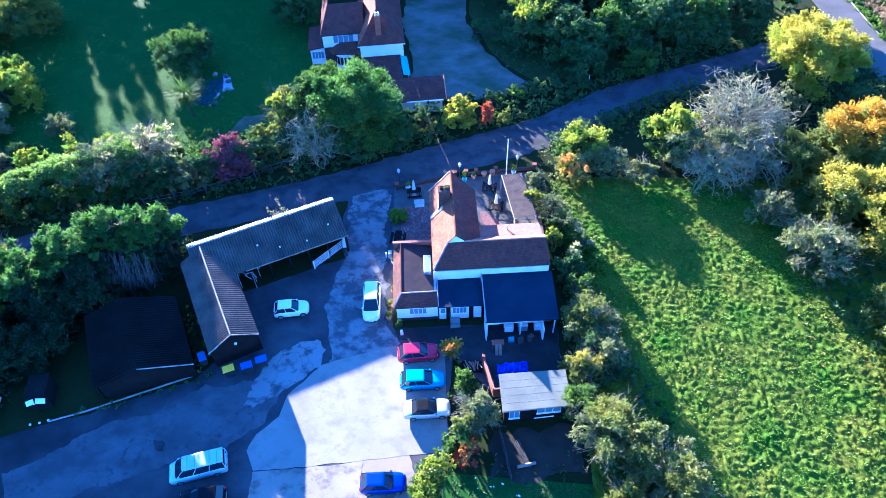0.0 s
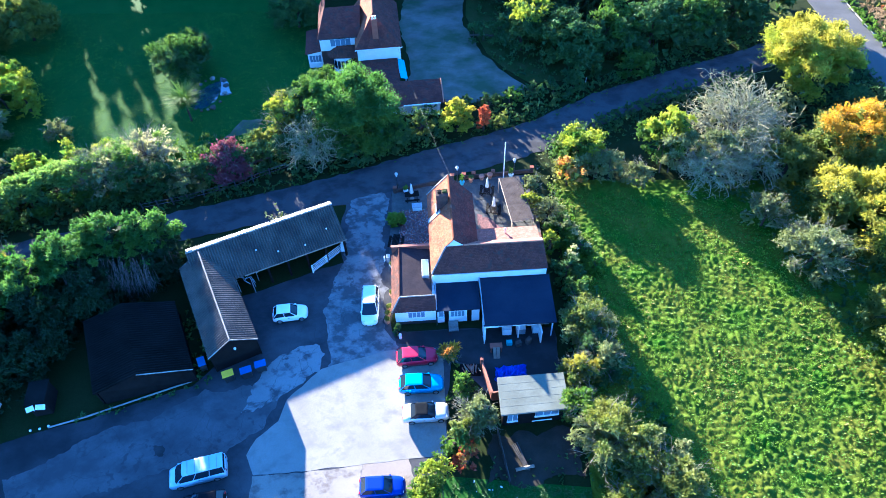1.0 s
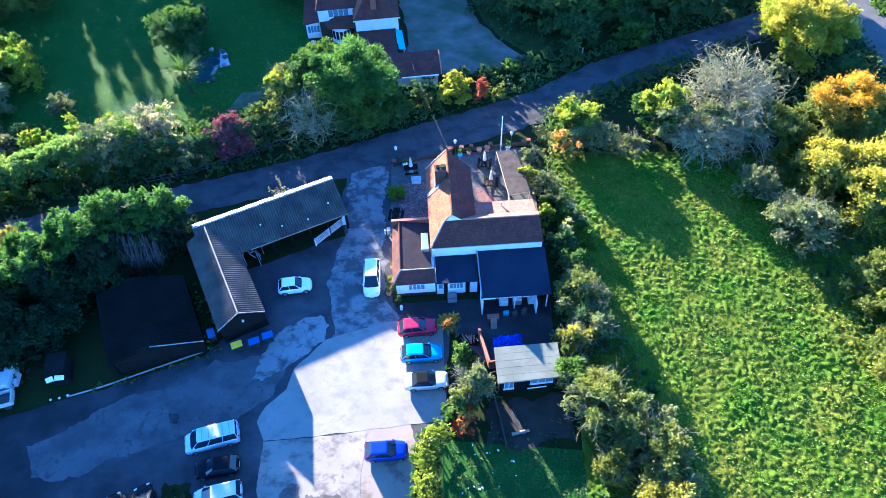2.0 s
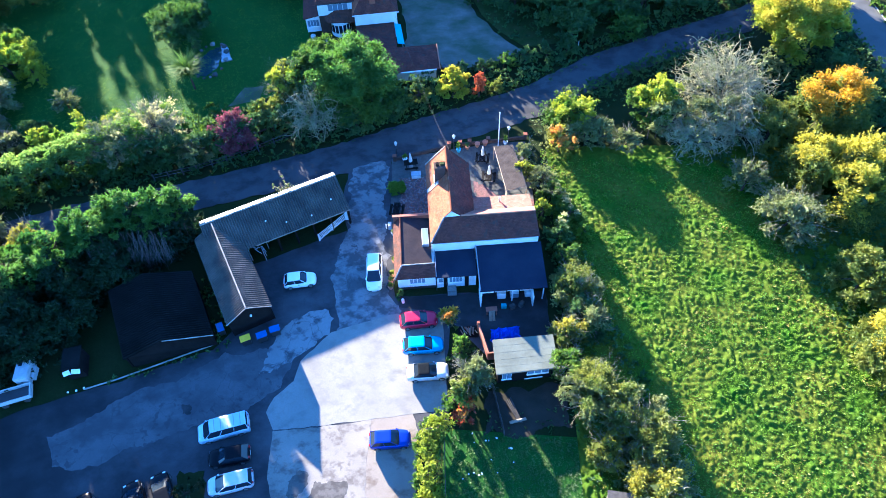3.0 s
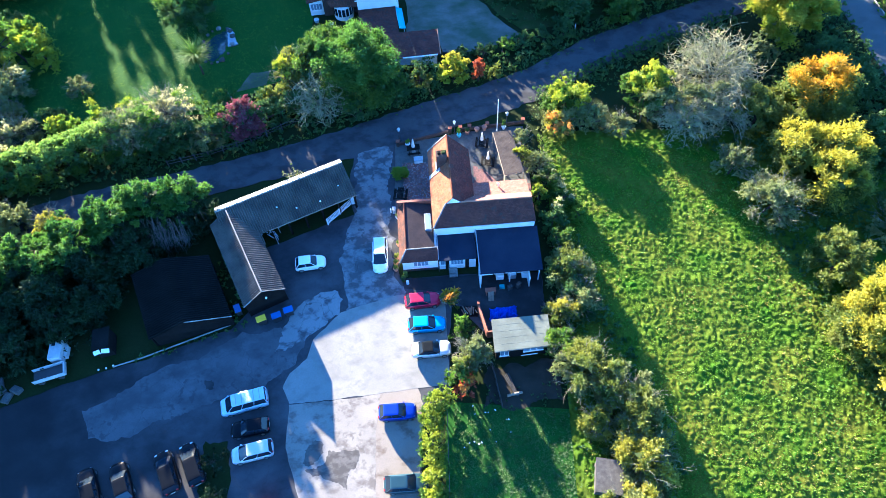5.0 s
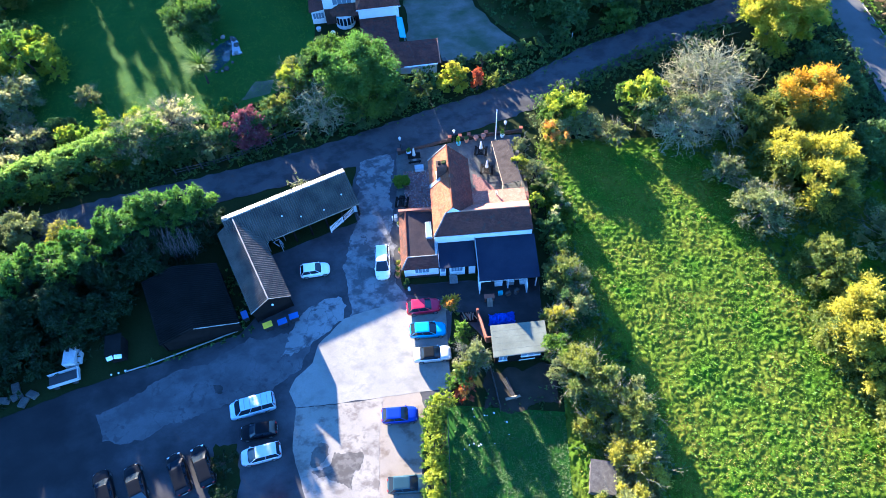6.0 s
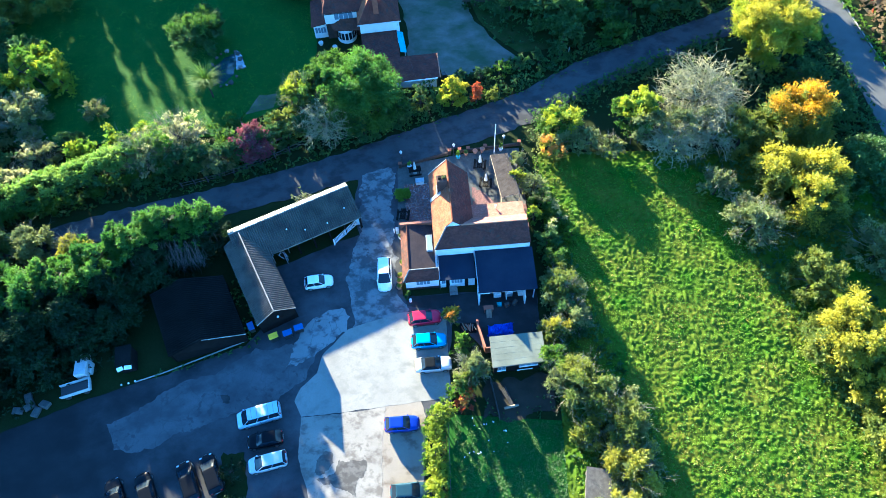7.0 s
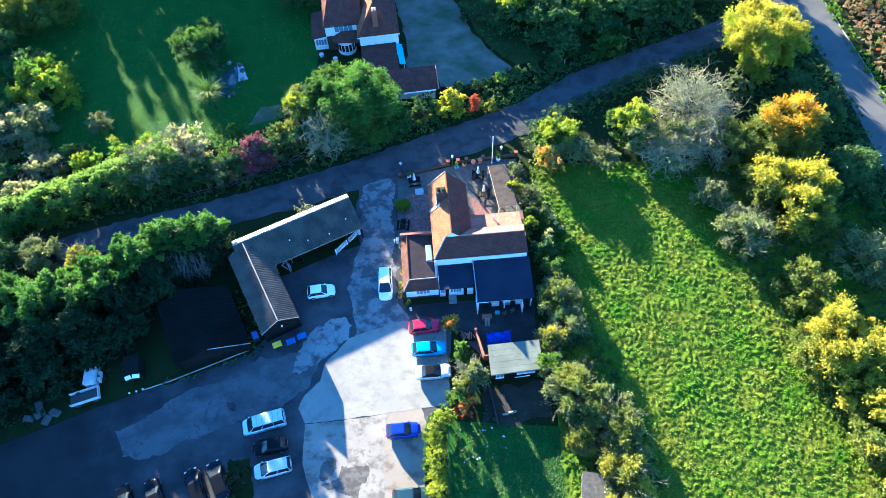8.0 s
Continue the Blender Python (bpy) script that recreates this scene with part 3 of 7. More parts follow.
def twig_mesh(name, a, b, r, parent, rng, material="twig", forks=2):
    """Thin three-sided twigs from a to b, each with side shoots, in one mesh."""
    runs = [(a, b, np.full(len(a), r))]
    for k in range(forks):
        s, e, w = runs[-1]
        f = rng.uniform(0.4, 0.85, len(s))[:, None]
        p = np.repeat(s + (e - s) * f, 2, 0)
        d = np.repeat(e - s, 2, 0)
        ln = np.linalg.norm(d, axis=1, keepdims=True)
        q = p + (d / ln + unit(rng, len(p)) * 0.75) * ln * 0.42
        runs.append((p, q, np.repeat(w, 2) * 0.65))
    s, e, w = (np.concatenate([run[i] for run in runs]) for i in range(3))
    d = e - s
    d /= np.linalg.norm(d, axis=1, keepdims=True) + 1e-9
    u = np.cross(d, unit(rng, len(d)))
    u /= np.linalg.norm(u, axis=1, keepdims=True) + 1e-9
    v = np.cross(d, u)
    quads = []
    for k in range(3):
        a0, a1 = k * math.tau / 3, (k + 1) * math.tau / 3
        o0, o1 = (u * math.cos(a) + v * math.sin(a) for a in (a0, a1))
        W = w[:, None]
        quads.append(np.stack([s + o0 * W, s + o1 * W, e + o1 * W * 0.45, e + o0 * W * 0.45], 1))
    return cards(name, np.concatenate(quads), M[material], parent)


def wander(rng, s, d, step, count, curl):
    """Chains of short segments that start at s along d and bend as they go."""
    runs = []
    d = d / (np.linalg.norm(d, axis=1, keepdims=True) + 1e-9)
    turn = unit(rng, len(s)) * curl * 0.6
    for k in range(count):
        d = d + turn + unit(rng, len(s)) * curl * 0.4 - (0, 0, 0.06 * k)
        d /= np.linalg.norm(d, axis=1, keepdims=True) + 1e-9
        e = s + d * step * rng.uniform(0.7, 1.3, len(s))[:, None]
        e[:, 2] = np.maximum(e[:, 2], 0.2)
        runs.append((s, e))
        s = e
    return runs


def bare_tree(name, label, x, y, h, r, seed, levels=5):
    """A leafless tree: limbs that fork again and again to fine twigs."""
    rng = np.random.default_rng(seed)
    root = thing(name, label, "tree", pose(x, y, 0))
    bm = bmesh.new()
    ends = []
    tube(bm, (0, 0, -0.1), (0, 0, h * 0.22), 0.3, 0.24, 8)
    for k in range(16):
        a = k * 2.4 + rng.random()
        q = rng.uniform(0.2, 0.62)
        e = np.array((math.cos(a) * r * q, math.sin(a) * r * q, h * rng.uniform(0.35, 0.72)))
        tube(bm, (0, 0, h * 0.2), e, 0.12, 0.05, 6)
        ends.append(e)
    part("trunk", bm, M["twig"], root, smooth=True)
    n = int(21 * r)
    d = unit(rng, n)
    d[:, 2] = np.abs(d[:, 2])
    s = np.array((0, 0, h * 0.25)) + d * (r, r, h * 0.66) * rng.uniform(0.25, 0.55, n)[:, None] + rng.normal(size=(n, 3)) * 0.08 * r
    spray = wander(rng, s, d * (1, 1, 0.45), r * 0.115, 5, 0.4)
    side = np.concatenate([q for p, q in spray])
    side = wander(rng, np.repeat(side, 2, 0), np.tile(d, (10, 1)) * (1, 1, 0.4), r * 0.09, 3, 0.9)
    tips = np.concatenate([q for p, q in side])
    tips = tips[rng.random(len(tips)) < 0.28]
    fine = wander(rng, tips, unit(rng, len(tips)) + (0, 0, 0.1), r * 0.06, 2, 0.8)
    for nm, runs, w in (("branch_spray", spray, 0.06), ("branch_spray", side, 0.034), ("twig_spray", fine, 0.017)):
        twig_mesh(nm, np.concatenate([p for p, q in runs]), np.concatenate([q for p, q in runs]), w, root, rng, "pale_twig", forks=0)
    c, rad = crown_clumps(rng, r * 0.95, h, h * 0.2, 24)
    cards("sparse_foliage", leaves(rng, c, rad, 36 if r > 2 else 8, 0.2), LEAF["grey"], root)
    return root


def scrub(name, label, poly, seed, leaf, density, hmax, size=0.3, clump=0.55, per=30, category="undergrowth"):
    """Low growth that nobody could count, scattered over a polygon."""
    rng = np.random.default_rng(seed)
    P = np.array(poly)
    lo, hi = P.min(0), P.max(0)
    n = int((hi[0] - lo[0]) * (hi[1] - lo[1]) * density)
    q = lo + rng.random((n, 2)) * (hi - lo)
    inside = np.zeros(n, bool)
    for (x0, y0), (x1, y1) in zip(P, np.roll(P, -1, 0)):
        cross = ((y0 > q[:, 1]) != (y1 > q[:, 1])) & (q[:, 0] < (x1 - x0) * (q[:, 1] - y0) / (y1 - y0 + 1e-9) + x0)
        inside ^= cross
    q = q[inside]
    c = np.column_stack([q, rng.random(len(q)) ** 2 * hmax])
    ob = cards(name, leaves(rng, c, clump * rng.uniform(0.5, 1.2, len(c)), per, size), LEAF[leaf])
    return tagged(ob, label, category, kind="stuff")


def hedge_run(label, pts, width, height, leaf, second, seed, size=0.24, spread=1.0, category="hedge", dens=1.9):
    """A grown-together hedge along a line: a woody core, dense sides and, with second, a sunlit-coloured top."""
    rng = np.random.default_rng(seed)
    root = thing("hedge", label, category)
    core, side, top = bmesh.new(), [], []
    for (x0, y0), (x1, y1) in zip(pts, pts[1:]):
        ln = math.hypot(x1 - x0, y1 - y0)
        tx, ty = (x1 - x0) / ln, (y1 - y0) / ln
        tube(core, (x0, y0, height * 0.3), (x1, y1, height * 0.35), 0.12, 0.1, 5)
        for k in range(max(2, int(ln / 1.6))):
            s = ln * (k + 0.5) / max(2, int(ln / 1.6))
            tube(core, (x0 + tx * s, y0 + ty * s, -0.05), (x0 + tx * s + rng.normal() * 0.3, y0 + ty * s + rng.normal() * 0.3, height * 0.7), 0.1, 0.04, 5)
        n = int(ln * width * dens)
        s, w = rng.random(n) * ln, rng.uniform(-1, 1, n)
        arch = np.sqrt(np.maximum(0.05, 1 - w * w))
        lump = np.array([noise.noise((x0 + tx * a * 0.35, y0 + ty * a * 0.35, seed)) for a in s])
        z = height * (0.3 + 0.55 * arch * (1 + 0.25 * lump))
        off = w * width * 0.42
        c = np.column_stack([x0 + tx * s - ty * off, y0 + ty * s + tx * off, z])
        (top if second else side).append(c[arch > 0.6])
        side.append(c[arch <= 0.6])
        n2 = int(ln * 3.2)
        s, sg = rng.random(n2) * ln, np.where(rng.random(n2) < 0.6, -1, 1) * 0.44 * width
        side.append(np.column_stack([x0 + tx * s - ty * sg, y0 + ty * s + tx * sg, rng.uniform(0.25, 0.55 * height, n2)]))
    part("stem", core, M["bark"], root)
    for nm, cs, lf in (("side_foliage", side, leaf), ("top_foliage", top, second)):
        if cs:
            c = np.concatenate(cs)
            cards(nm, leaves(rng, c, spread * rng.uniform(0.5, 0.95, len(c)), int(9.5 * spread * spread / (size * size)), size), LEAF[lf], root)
    return root

# ---- ground and surfaces ----


def sheet(name, pts, z, material, label, category, depth=0.25, ob_kind="structure"):
    bm = prism(bmesh.new(), pts, z - depth, z)
    return tagged(part(name, bm, material, None), label, category, kind=ob_kind)


def ribbon(centre, widths):
    """The outline of a strip along a centre line."""
    left, right = [], []
    for i, (x, y) in enumerate(centre):
        x0, y0 = centre[max(0, i - 1)]
        x1, y1 = centre[min(len(centre) - 1, i + 1)]
        k = math.hypot(x1 - x0, y1 - y0)
        nx, ny, w = -(y1 - y0) / k, (x1 - x0) / k, widths[i] / 2
        left.append((x + nx * w, y + ny * w))
        right.append((x - nx * w, y - ny * w))
    return left + right[::-1]


bm = bmesh.new()
R = 900
prism(bm, [(R * math.cos(k * math.tau / 48), R * math.sin(k * math.tau / 48)) for k in range(48)], -1.0, -0.06)
tagged(part("ground", bm, M["ground"], None), "dark earth and rough grass reaching away all round", "ground", kind="structure")

LANE = [(-140, -30), (-90, -6), (-60, 4), (-42, 10), (-27.5, 13.9), (-18, 16.9), (-10, 19.8), (0.5, 24.0), (14, 29.6), (24, 36.2), (35, 41.6), (46, 46.5), (56, 51.5), (66, 56)]
sheet("road", ragged(ribbon(LANE, [5, 5, 5, 5, 5, 5, 5.2, 6, 6, 6, 5.5, 5.2, 5.5, 6]), 0.8, 0.2, 2), 0.0, M["lane"], "narrow lane of worn grey asphalt", "road")
MAIN = [(58, 170), (60.5, 110), (62.5, 70), (63.5, 54), (64.8, 43), (66.4, 31), (67.2, 18), (67.5, 0), (66, -30), (60, -90)]
sheet("road", ribbon(MAIN, [5.6] * 10), 0.012, M["road"], "country road of sunlit grey asphalt", "road")
sheet("kerb", ribbon([(x + 3.0, y) for x, y in MAIN], [0.13] * 10), 0.1, M["kerb"], "pale stone kerb along the country road", "kerb")

CARPARK = [(-9.6, 17.2), (-4.4, 19.2), (-3.8, 9.2), (-3.2, 6.0), (-2.9, -1.3), (6.5, -0.8), (13.6, -0.6), (13.9, -7.6), (6.9, -8.2), (3.4, -4.4), (2.8, -9), (3.2, -15.8), (0.2, -16.4), (0.2, -30), (0, -60), (-70, -60), (-60, -22), (-48, -18), (-37.7, -13.6), (-30.3, -11.1), (-21.7, -7.6), (-18, -3), (-19.5, 3), (-9, 8), (-10, 12)]
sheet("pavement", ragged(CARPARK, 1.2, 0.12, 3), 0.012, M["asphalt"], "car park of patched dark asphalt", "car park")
sheet("pavement", ragged(ragged([(-9.2, 17.6), (-5.0, 19.0), (-4.6, 10), (-4.0, 4), (-3.6, -1.6), (-2.4, -2.8), (-2.6, -4.4), (-6.2, -5.2), (-9.0, -6.0), (-8.5, -4.6), (-9.5, -2.4), (-9.9, 1), (-8.9, 8)], 1.2, 0.35, 5), 0.3, 0.14, 4), 0.024, M["drive"], "worn concrete drive with dark mossy patches", "drive", 0.02)
sheet("pavement", ragged([(-15.6, -7.2), (-14.4, -5.0), (-13.2, -3.6), (-10.2, -2.6), (-9.4, -4.0), (-9.7, -5.8), (-12.6, -8.6), (-15.0, -10.2), (-16.1, -10.4)], 0.4, 0.2, 7), 0.024, M["patch"], "tongue of cracked grey concrete", "paving", 0.02)
sheet("pavement", ragged(ragged([(-20.5, -8.4), (-15.8, -7.6), (-12.9, -9.2), (-13.8, -12.2), (-16.6, -14.5), (-22, -16.2), (-28, -18.2), (-32, -20.6), (-34.6, -19.8), (-35.5, -16.8), (-30, -13.4), (-25, -11.2)], 2.0, 0.5, 6), 0.4, 0.16, 8), 0.019, M["tarmac_pale"], "bleached band of old tarmac with damp patches", "paving", 0.02)
sheet("pavement", ragged([(-12.2, -9.0), (-9.4, -5.6), (-4.6, -4.0), (-2.6, -3.4), (2.4, -3.6), (2.7, -8.5), (3.0, -14.2), (-2.0, -14.9), (-9.6, -15.9), (-13.9, -16.3), (-14.9, -14.5), (-14.3, -12.9), (-12.6, -11.2)], 0.6, 0.05, 9), 0.03, M["slab"], "broad slab of old sunlit concrete", "paving", 0.03)
sheet("pavement", ragged([(-13.9, -16.42), (-9.6, -16.0), (-4.4, -15.3), (-4.6, -20), (-4.2, -26), (-4.0, -45), (-11.5, -45), (-11.7, -26), (-13.7, -21)], 0.6, 0.06, 11), 0.034, M["slab_pale"], "pale concrete slab with brown stains", "paving", 0.03)
sheet("pavement", ragged([(-5.2, -13.8), (-1.0, -13.4), (0.2, -16.4), (-0.1, -45), (-4.8, -45), (-5.0, -26), (-5.2, -20)], 0.5, 0.12, 13), 0.022, M["stony"], "strip of bare stony ground", "gravel", 0.02)

sheet("pavement", ragged([(-2.6, -1.3), (13.6, -0.6), (13.9, -7.6), (6.9, -8.2), (6.0, -5.2), (3.4, -4.6), (2.6, -3.2), (-2.4, -2.6)], 0.5, 0.08, 19), 0.02, M["yard"], "dark damp asphalt yard behind the pub", "yard", 0.02)
for pts_, lab_ in (([(-11.7, -22.4), (-11.5, -21.1), (-10.9, -20.2), (-10.0, -20.2), (-9.8, -21.3), (-10.3, -22.1), (-10.6, -22.7), (-11.3, -22.9)], "dark tarry patch on the pale slab"), ([(-11.3, -23.0), (-10.3, -22.8), (-9.3, -22.3), (-9.4, -21.3), (-8.6, -21.2), (-7.1, -21.1), (-6.1, -21.2), (-6.2, -22.3), (-7.0, -23.3), (-7.3, -24.8), (-8.1, -24.4), (-9.4, -23.8), (-10.6, -23.7)], "dark oily stain on the pale slab"), ([(-23.4, -13.6), (-22.4, -13.6), (-22.2, -14.6), (-23.2, -14.8)], "small dark repair in the asphalt")):
    sheet("pavement", ragged(ragged(pts_, 0.6, 0.16, 4), 0.15, 0.09, len(lab_)), 0.041, M["yard" if "repair" in lab_ else "stain"], lab_, "paving", 0.008)
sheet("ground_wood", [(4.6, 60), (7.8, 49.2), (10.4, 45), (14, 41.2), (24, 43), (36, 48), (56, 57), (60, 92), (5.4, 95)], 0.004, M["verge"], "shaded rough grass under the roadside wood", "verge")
sheet("ground_island", ragged([(-22.2, -20.4), (-19.6, -20.2), (-18.9, -24), (-18.5, -30), (-21.6, -30), (-21.8, -25)], 0.5, 0.2, 23), 0.06, M["ground"], "weedy strip of grass among the parked cars", "verge", 0.06)
sheet("ground_lawn", [(3.4, -16.2), (15.6, -17.0), (16.4, -22), (17, -60), (0.8, -60), (2.6, -26), (2.6, -17)], 0.0, M["lawn"], "mown back lawn behind the hedge", "lawn")
sheet("ground_garden", [(-62, 24), (-42, 24.5), (-30, 25.5), (-21, 32), (-18, 42), (-19, 58), (-20, 95), (-110, 95), (-110, 30)], 0.0, M["lawn"], "large shaded garden lawn", "lawn")
sheet("ground_drive", ragged([(-5.6, 95), (-6.0, 57), (-3.8, 48), (-3.4, 39.2), (1.4, 38.6), (2.7, 36.4), (9.9, 38.0), (13.4, 40.4), (9.6, 45), (7.2, 49), (4, 58), (5, 95)], 1.0, 0.25, 15), 0.01, M["gravel"], "curving gravel drive of the house", "drive")
sheet("ground_yard", ragged(ragged([(7.0, -12.4), (14.4, -11.6), (15.0, -15.6), (10.5, -16.9), (6.6, -16.6)], 1.2, 0.5, 33), 0.3, 0.12, 34), 0.004, M["soil"], "bare earth yard behind the shed", "yard")
sheet("ground_patio", ragged([(-4.3, 19.2), (9.2, 22.0), (12.8, 22.0), (13.4, 8.2), (6.2, 8.2), (1, 13), (1.0, 6.8), (-3.8, 6.6)], 1.0, 0.06, 17), 0.03, M["slabstone"], "grey paved pub terrace", "terrace")
TERRACE = [(6.0, 15.4), (6.9, 15.0), (7.8, 14.2), (8.6, 13.2), (9.2, 12.4), (13.2, 12.4), (13.4, 8.3), (6.2, 8.3)]
sheet("ground_terrace", TERRACE, 0.05, M["paving"], "terracotta-coloured paved corner of the terrace", "terrace")

# the rough field: one uneven sheet with long grass on it
FIELD = [(14.6, 20.5), (20, 18.5), (36, 18.5), (40, 10), (43, 0), (46, -8), (60, -20), (61, -44), (16, -44), (16.2, -20), (15.2, -4)]


def field_height(u, v):
    """Tussocky ground: rounded humps with creases between them, on a gentle swell."""
    return 0.34 * abs(noise.noise((u * 1.5, v * 1.5, 1))) + 0.2 * abs(noise.noise((u * 3.3, v * 3.3, 7))) + 0.1 * noise.noise((u * 0.25, v * 0.25, 4)) + 0.02


nx, ny = 300, 420
gx, gy = np.meshgrid(np.linspace(15.3, 62, nx), np.linspace(-45, 21, ny))
gz = [max(-0.03, field_height(a, b)) for a, b in zip(gx.ravel(), gy.ravel())]
quad = (np.arange(ny - 1)[:, None] * nx + np.arange(nx - 1)).ravel()
me = bpy.data.meshes.new("ground_field")
me.from_pydata(np.column_stack([gx.ravel(), gy.ravel(), gz]).tolist(), [], np.column_stack([quad, quad + 1, quad + nx + 1, quad + nx]).tolist())
me.materials.append(M["field"])
me.shade_smooth()
tagged(obj("ground_field", me), "rough tussocky pasture of long green grass", "field", kind="structure")


def inside(poly, q):
    P = np.array(poly)
    hit = np.zeros(len(q), bool)
    for (x0, y0), (x1, y1) in zip(P, np.roll(P, -1, 0)):
        hit ^= ((y0 > q[:, 1]) != (y1 > q[:, 1])) & (q[:, 0] < (x1 - x0) * (q[:, 1] - y0) / (y1 - y0 + 1e-9) + x0)
    return hit


def tussocks(name, label, poly, seed, tufts, blades, length, leaf, patchy=-1.0, lean=(0.25, -0.35), fieldlike=False):
    """Grass in tufts: thin three-cornered blades that lean."""
    rng = np.random.default_rng(seed)
    P = np.array(poly)
    q = P.min(0) + rng.random((tufts, 2)) * (P.max(0) - P.min(0))
    q = q[inside(poly, q)]
    keep = np.array([noise.noise((a * 0.16, b * 0.16, seed)) > patchy for a, b in q])
    q = np.repeat(q[keep], blades, 0)
    n = len(q)
    a = rng.random(n) * math.tau
    rad = 0.2 * rng.random(n) ** 0.5
    root = np.column_stack([q[:, 0] + np.cos(a) * rad, q[:, 1] + np.sin(a) * rad, np.array([max(-0.03, field_height(u, v) - 0.03) if fieldlike else 0.02 for u, v in q])])
    ln = length * rng.uniform(0.5, 1.3, n)[:, None]
    tip = root + np.column_stack([np.cos(a) * 0.6 + lean[0], np.sin(a) * 0.6 + lean[1], rng.uniform(0.35, 0.9, n)]) * ln
    w = np.column_stack([-np.sin(a), np.cos(a), np.zeros(n)]) * 0.05 * rng.uniform(0.7, 1.5, n)[:, None]
    return tagged(cards(name, np.stack([root - w, root + w, tip], 1), LEAF[leaf]), label, "grass", kind="stuff")


tussocks("grass", "long green grass in tussocks on the pasture", FIELD[:8] + [(58, -32), (16, -32)] + FIELD[9:], 21, 20000, 4, 0.2, "grass", lean=(0.1, -0.15), fieldlike=True)
tussocks("grass", "pale straw-coloured grass among the green", FIELD[:8] + [(58, -32), (16, -32)] + FIELD[9:], 22, 11000, 5, 0.2, "straw", 0.05, fieldlike=True)
rngf = np.random.default_rng(26)
for leaf_, count_, off_, lab_ in (("grass", 6000, 0.0, "leafy green clumps all over the pasture"),):
    q = np.array((14, -33)) + rngf.random((count_ * 2, 2)) * (46, 54)
    q = q[inside(FIELD, q)]
    q = q[np.array([noise.noise((u * 0.14, v * 0.14, 9)) + 0.6 * noise.noise((u * 1.7, v * 1.7, 1)) > (off_ if off_ else -0.45) for u, v in q])][:count_]
    z = np.array([max(0.0, field_height(u, v) - 0.05) for u, v in q])
    V = leaves(rngf, np.column_stack([q, z + 0.08]), 0.2 * rngf.uniform(0.6, 1.4, len(q)), 12, 0.13)
    tagged(cards("grass", V, LEAF[leaf_]), lab_, "grass", kind="stuff")
tussocks("grass", "short tufts on the back lawn", [(3.4, -16.4), (15.4, -17.2), (16.2, -22), (16.6, -28), (3, -28)], 23, 3000, 5, 0.12, "dark")
tussocks("grass", "rough grass on the lane verges", ribbon([(x + 1.5, y + 5.0) for x, y in LANE[3:13]], [3.4] * 10), 24, 6000, 6, 0.35, "green")
tussocks("grass", "short tufts on the garden lawn", [(-62, 25), (-42, 25.5), (-30, 27), (-21, 34), (-19, 46), (-22, 62), (-70, 62)], 27, 24000, 3, 0.07, "fresh")
tussocks("grass", "rough grass between lane and pub", ribbon([(13, 24.6), (22, 29.2), (34, 36.4), (46, 42)], [4] * 4), 25, 1200, 6, 0.4, "dark")

# ---- the pub ----
PUB = pose(1.2, 3.05, 0, 0, 0, 4.5)
pub = thing("pub", "rambling white rendered pub with clay tile and felt roofs", "pub", PUB)


def wall(parent, x0, x1, y0, y1, z0, z1, material="white", name="wall"):
    return part(name, bx(x0, x1, y0, y1, z0, z1), M[material], parent)


def roof(parent, pts, material, label="", thick=0.12, name="roof"):
    return part(name, plate(bmesh.new(), pts, thick), M[material], parent, label)


def bar(parent, name, a, b, r, material, n=6, label=""):
    return part(name, tube(bmesh.new(), a, b, r, r, n), M[material], parent, label)


def gable(parent, pts, thick, material="white", name="gable"):
    """A vertical wall piece on a 3D polygon, thickened inwards."""
    bm = bmesh.new()
    ps = [Vector(p) for p in pts]
    n = (ps[1] - ps[0]).cross(ps[-1] - ps[0]).normalized() * thick
    a, b = [bm.verts.new(p) for p in ps], [bm.verts.new(p - n) for p in ps]
    bm.faces.new(a)
    bm.faces.new(b[::-1])
    for i in range(len(ps)):
        bm.faces.new((a[i], b[i], b[(i + 1) % len(ps)], a[(i + 1) % len(ps)]))
    return part(name, bm, M[material], parent)


def window(parent, x0, x1, y, z0, z1, lights=3, facing=-1, name="window"):
    """A white framed window with panes, in a wall that faces -y (or +y)."""
    f = facing
    fr = bmesh.new()
    t = 0.06
    d0, d1 = sorted((y, y + f * 0.06))
    box(fr, x0, x1, d0, d1, z0, z0 + t)
    box(fr, x0, x1, d0, d1, z1 - t, z1)
    w = (x1 - x0) / lights
    for k in range(lights + 1):
        c = x0 + k * w
        box(fr, max(x0, c - t / 2), min(x1, c + t / 2), d0, d1, z0 + t, z1 - t)
    frame_part = part(name, fr, M["white_paint"], parent)
    for k in range(lights):
        p0, p1 = sorted((y + f * 0.012, y + f * 0.03))
        part("pane", bx(x0 + k * w + t / 2, x0 + (k + 1) * w - t / 2, p0, p1, z0 + t, z1 - t), M["glass"], frame_part)
    s0, s1 = sorted((y, y + f * 0.14))
    part("sill", bx(x0 - 0.06, x1 + 0.06, s0, s1, z0 - 0.06, z0 - 0.002), M["white_paint"], frame_part)
    return frame_part


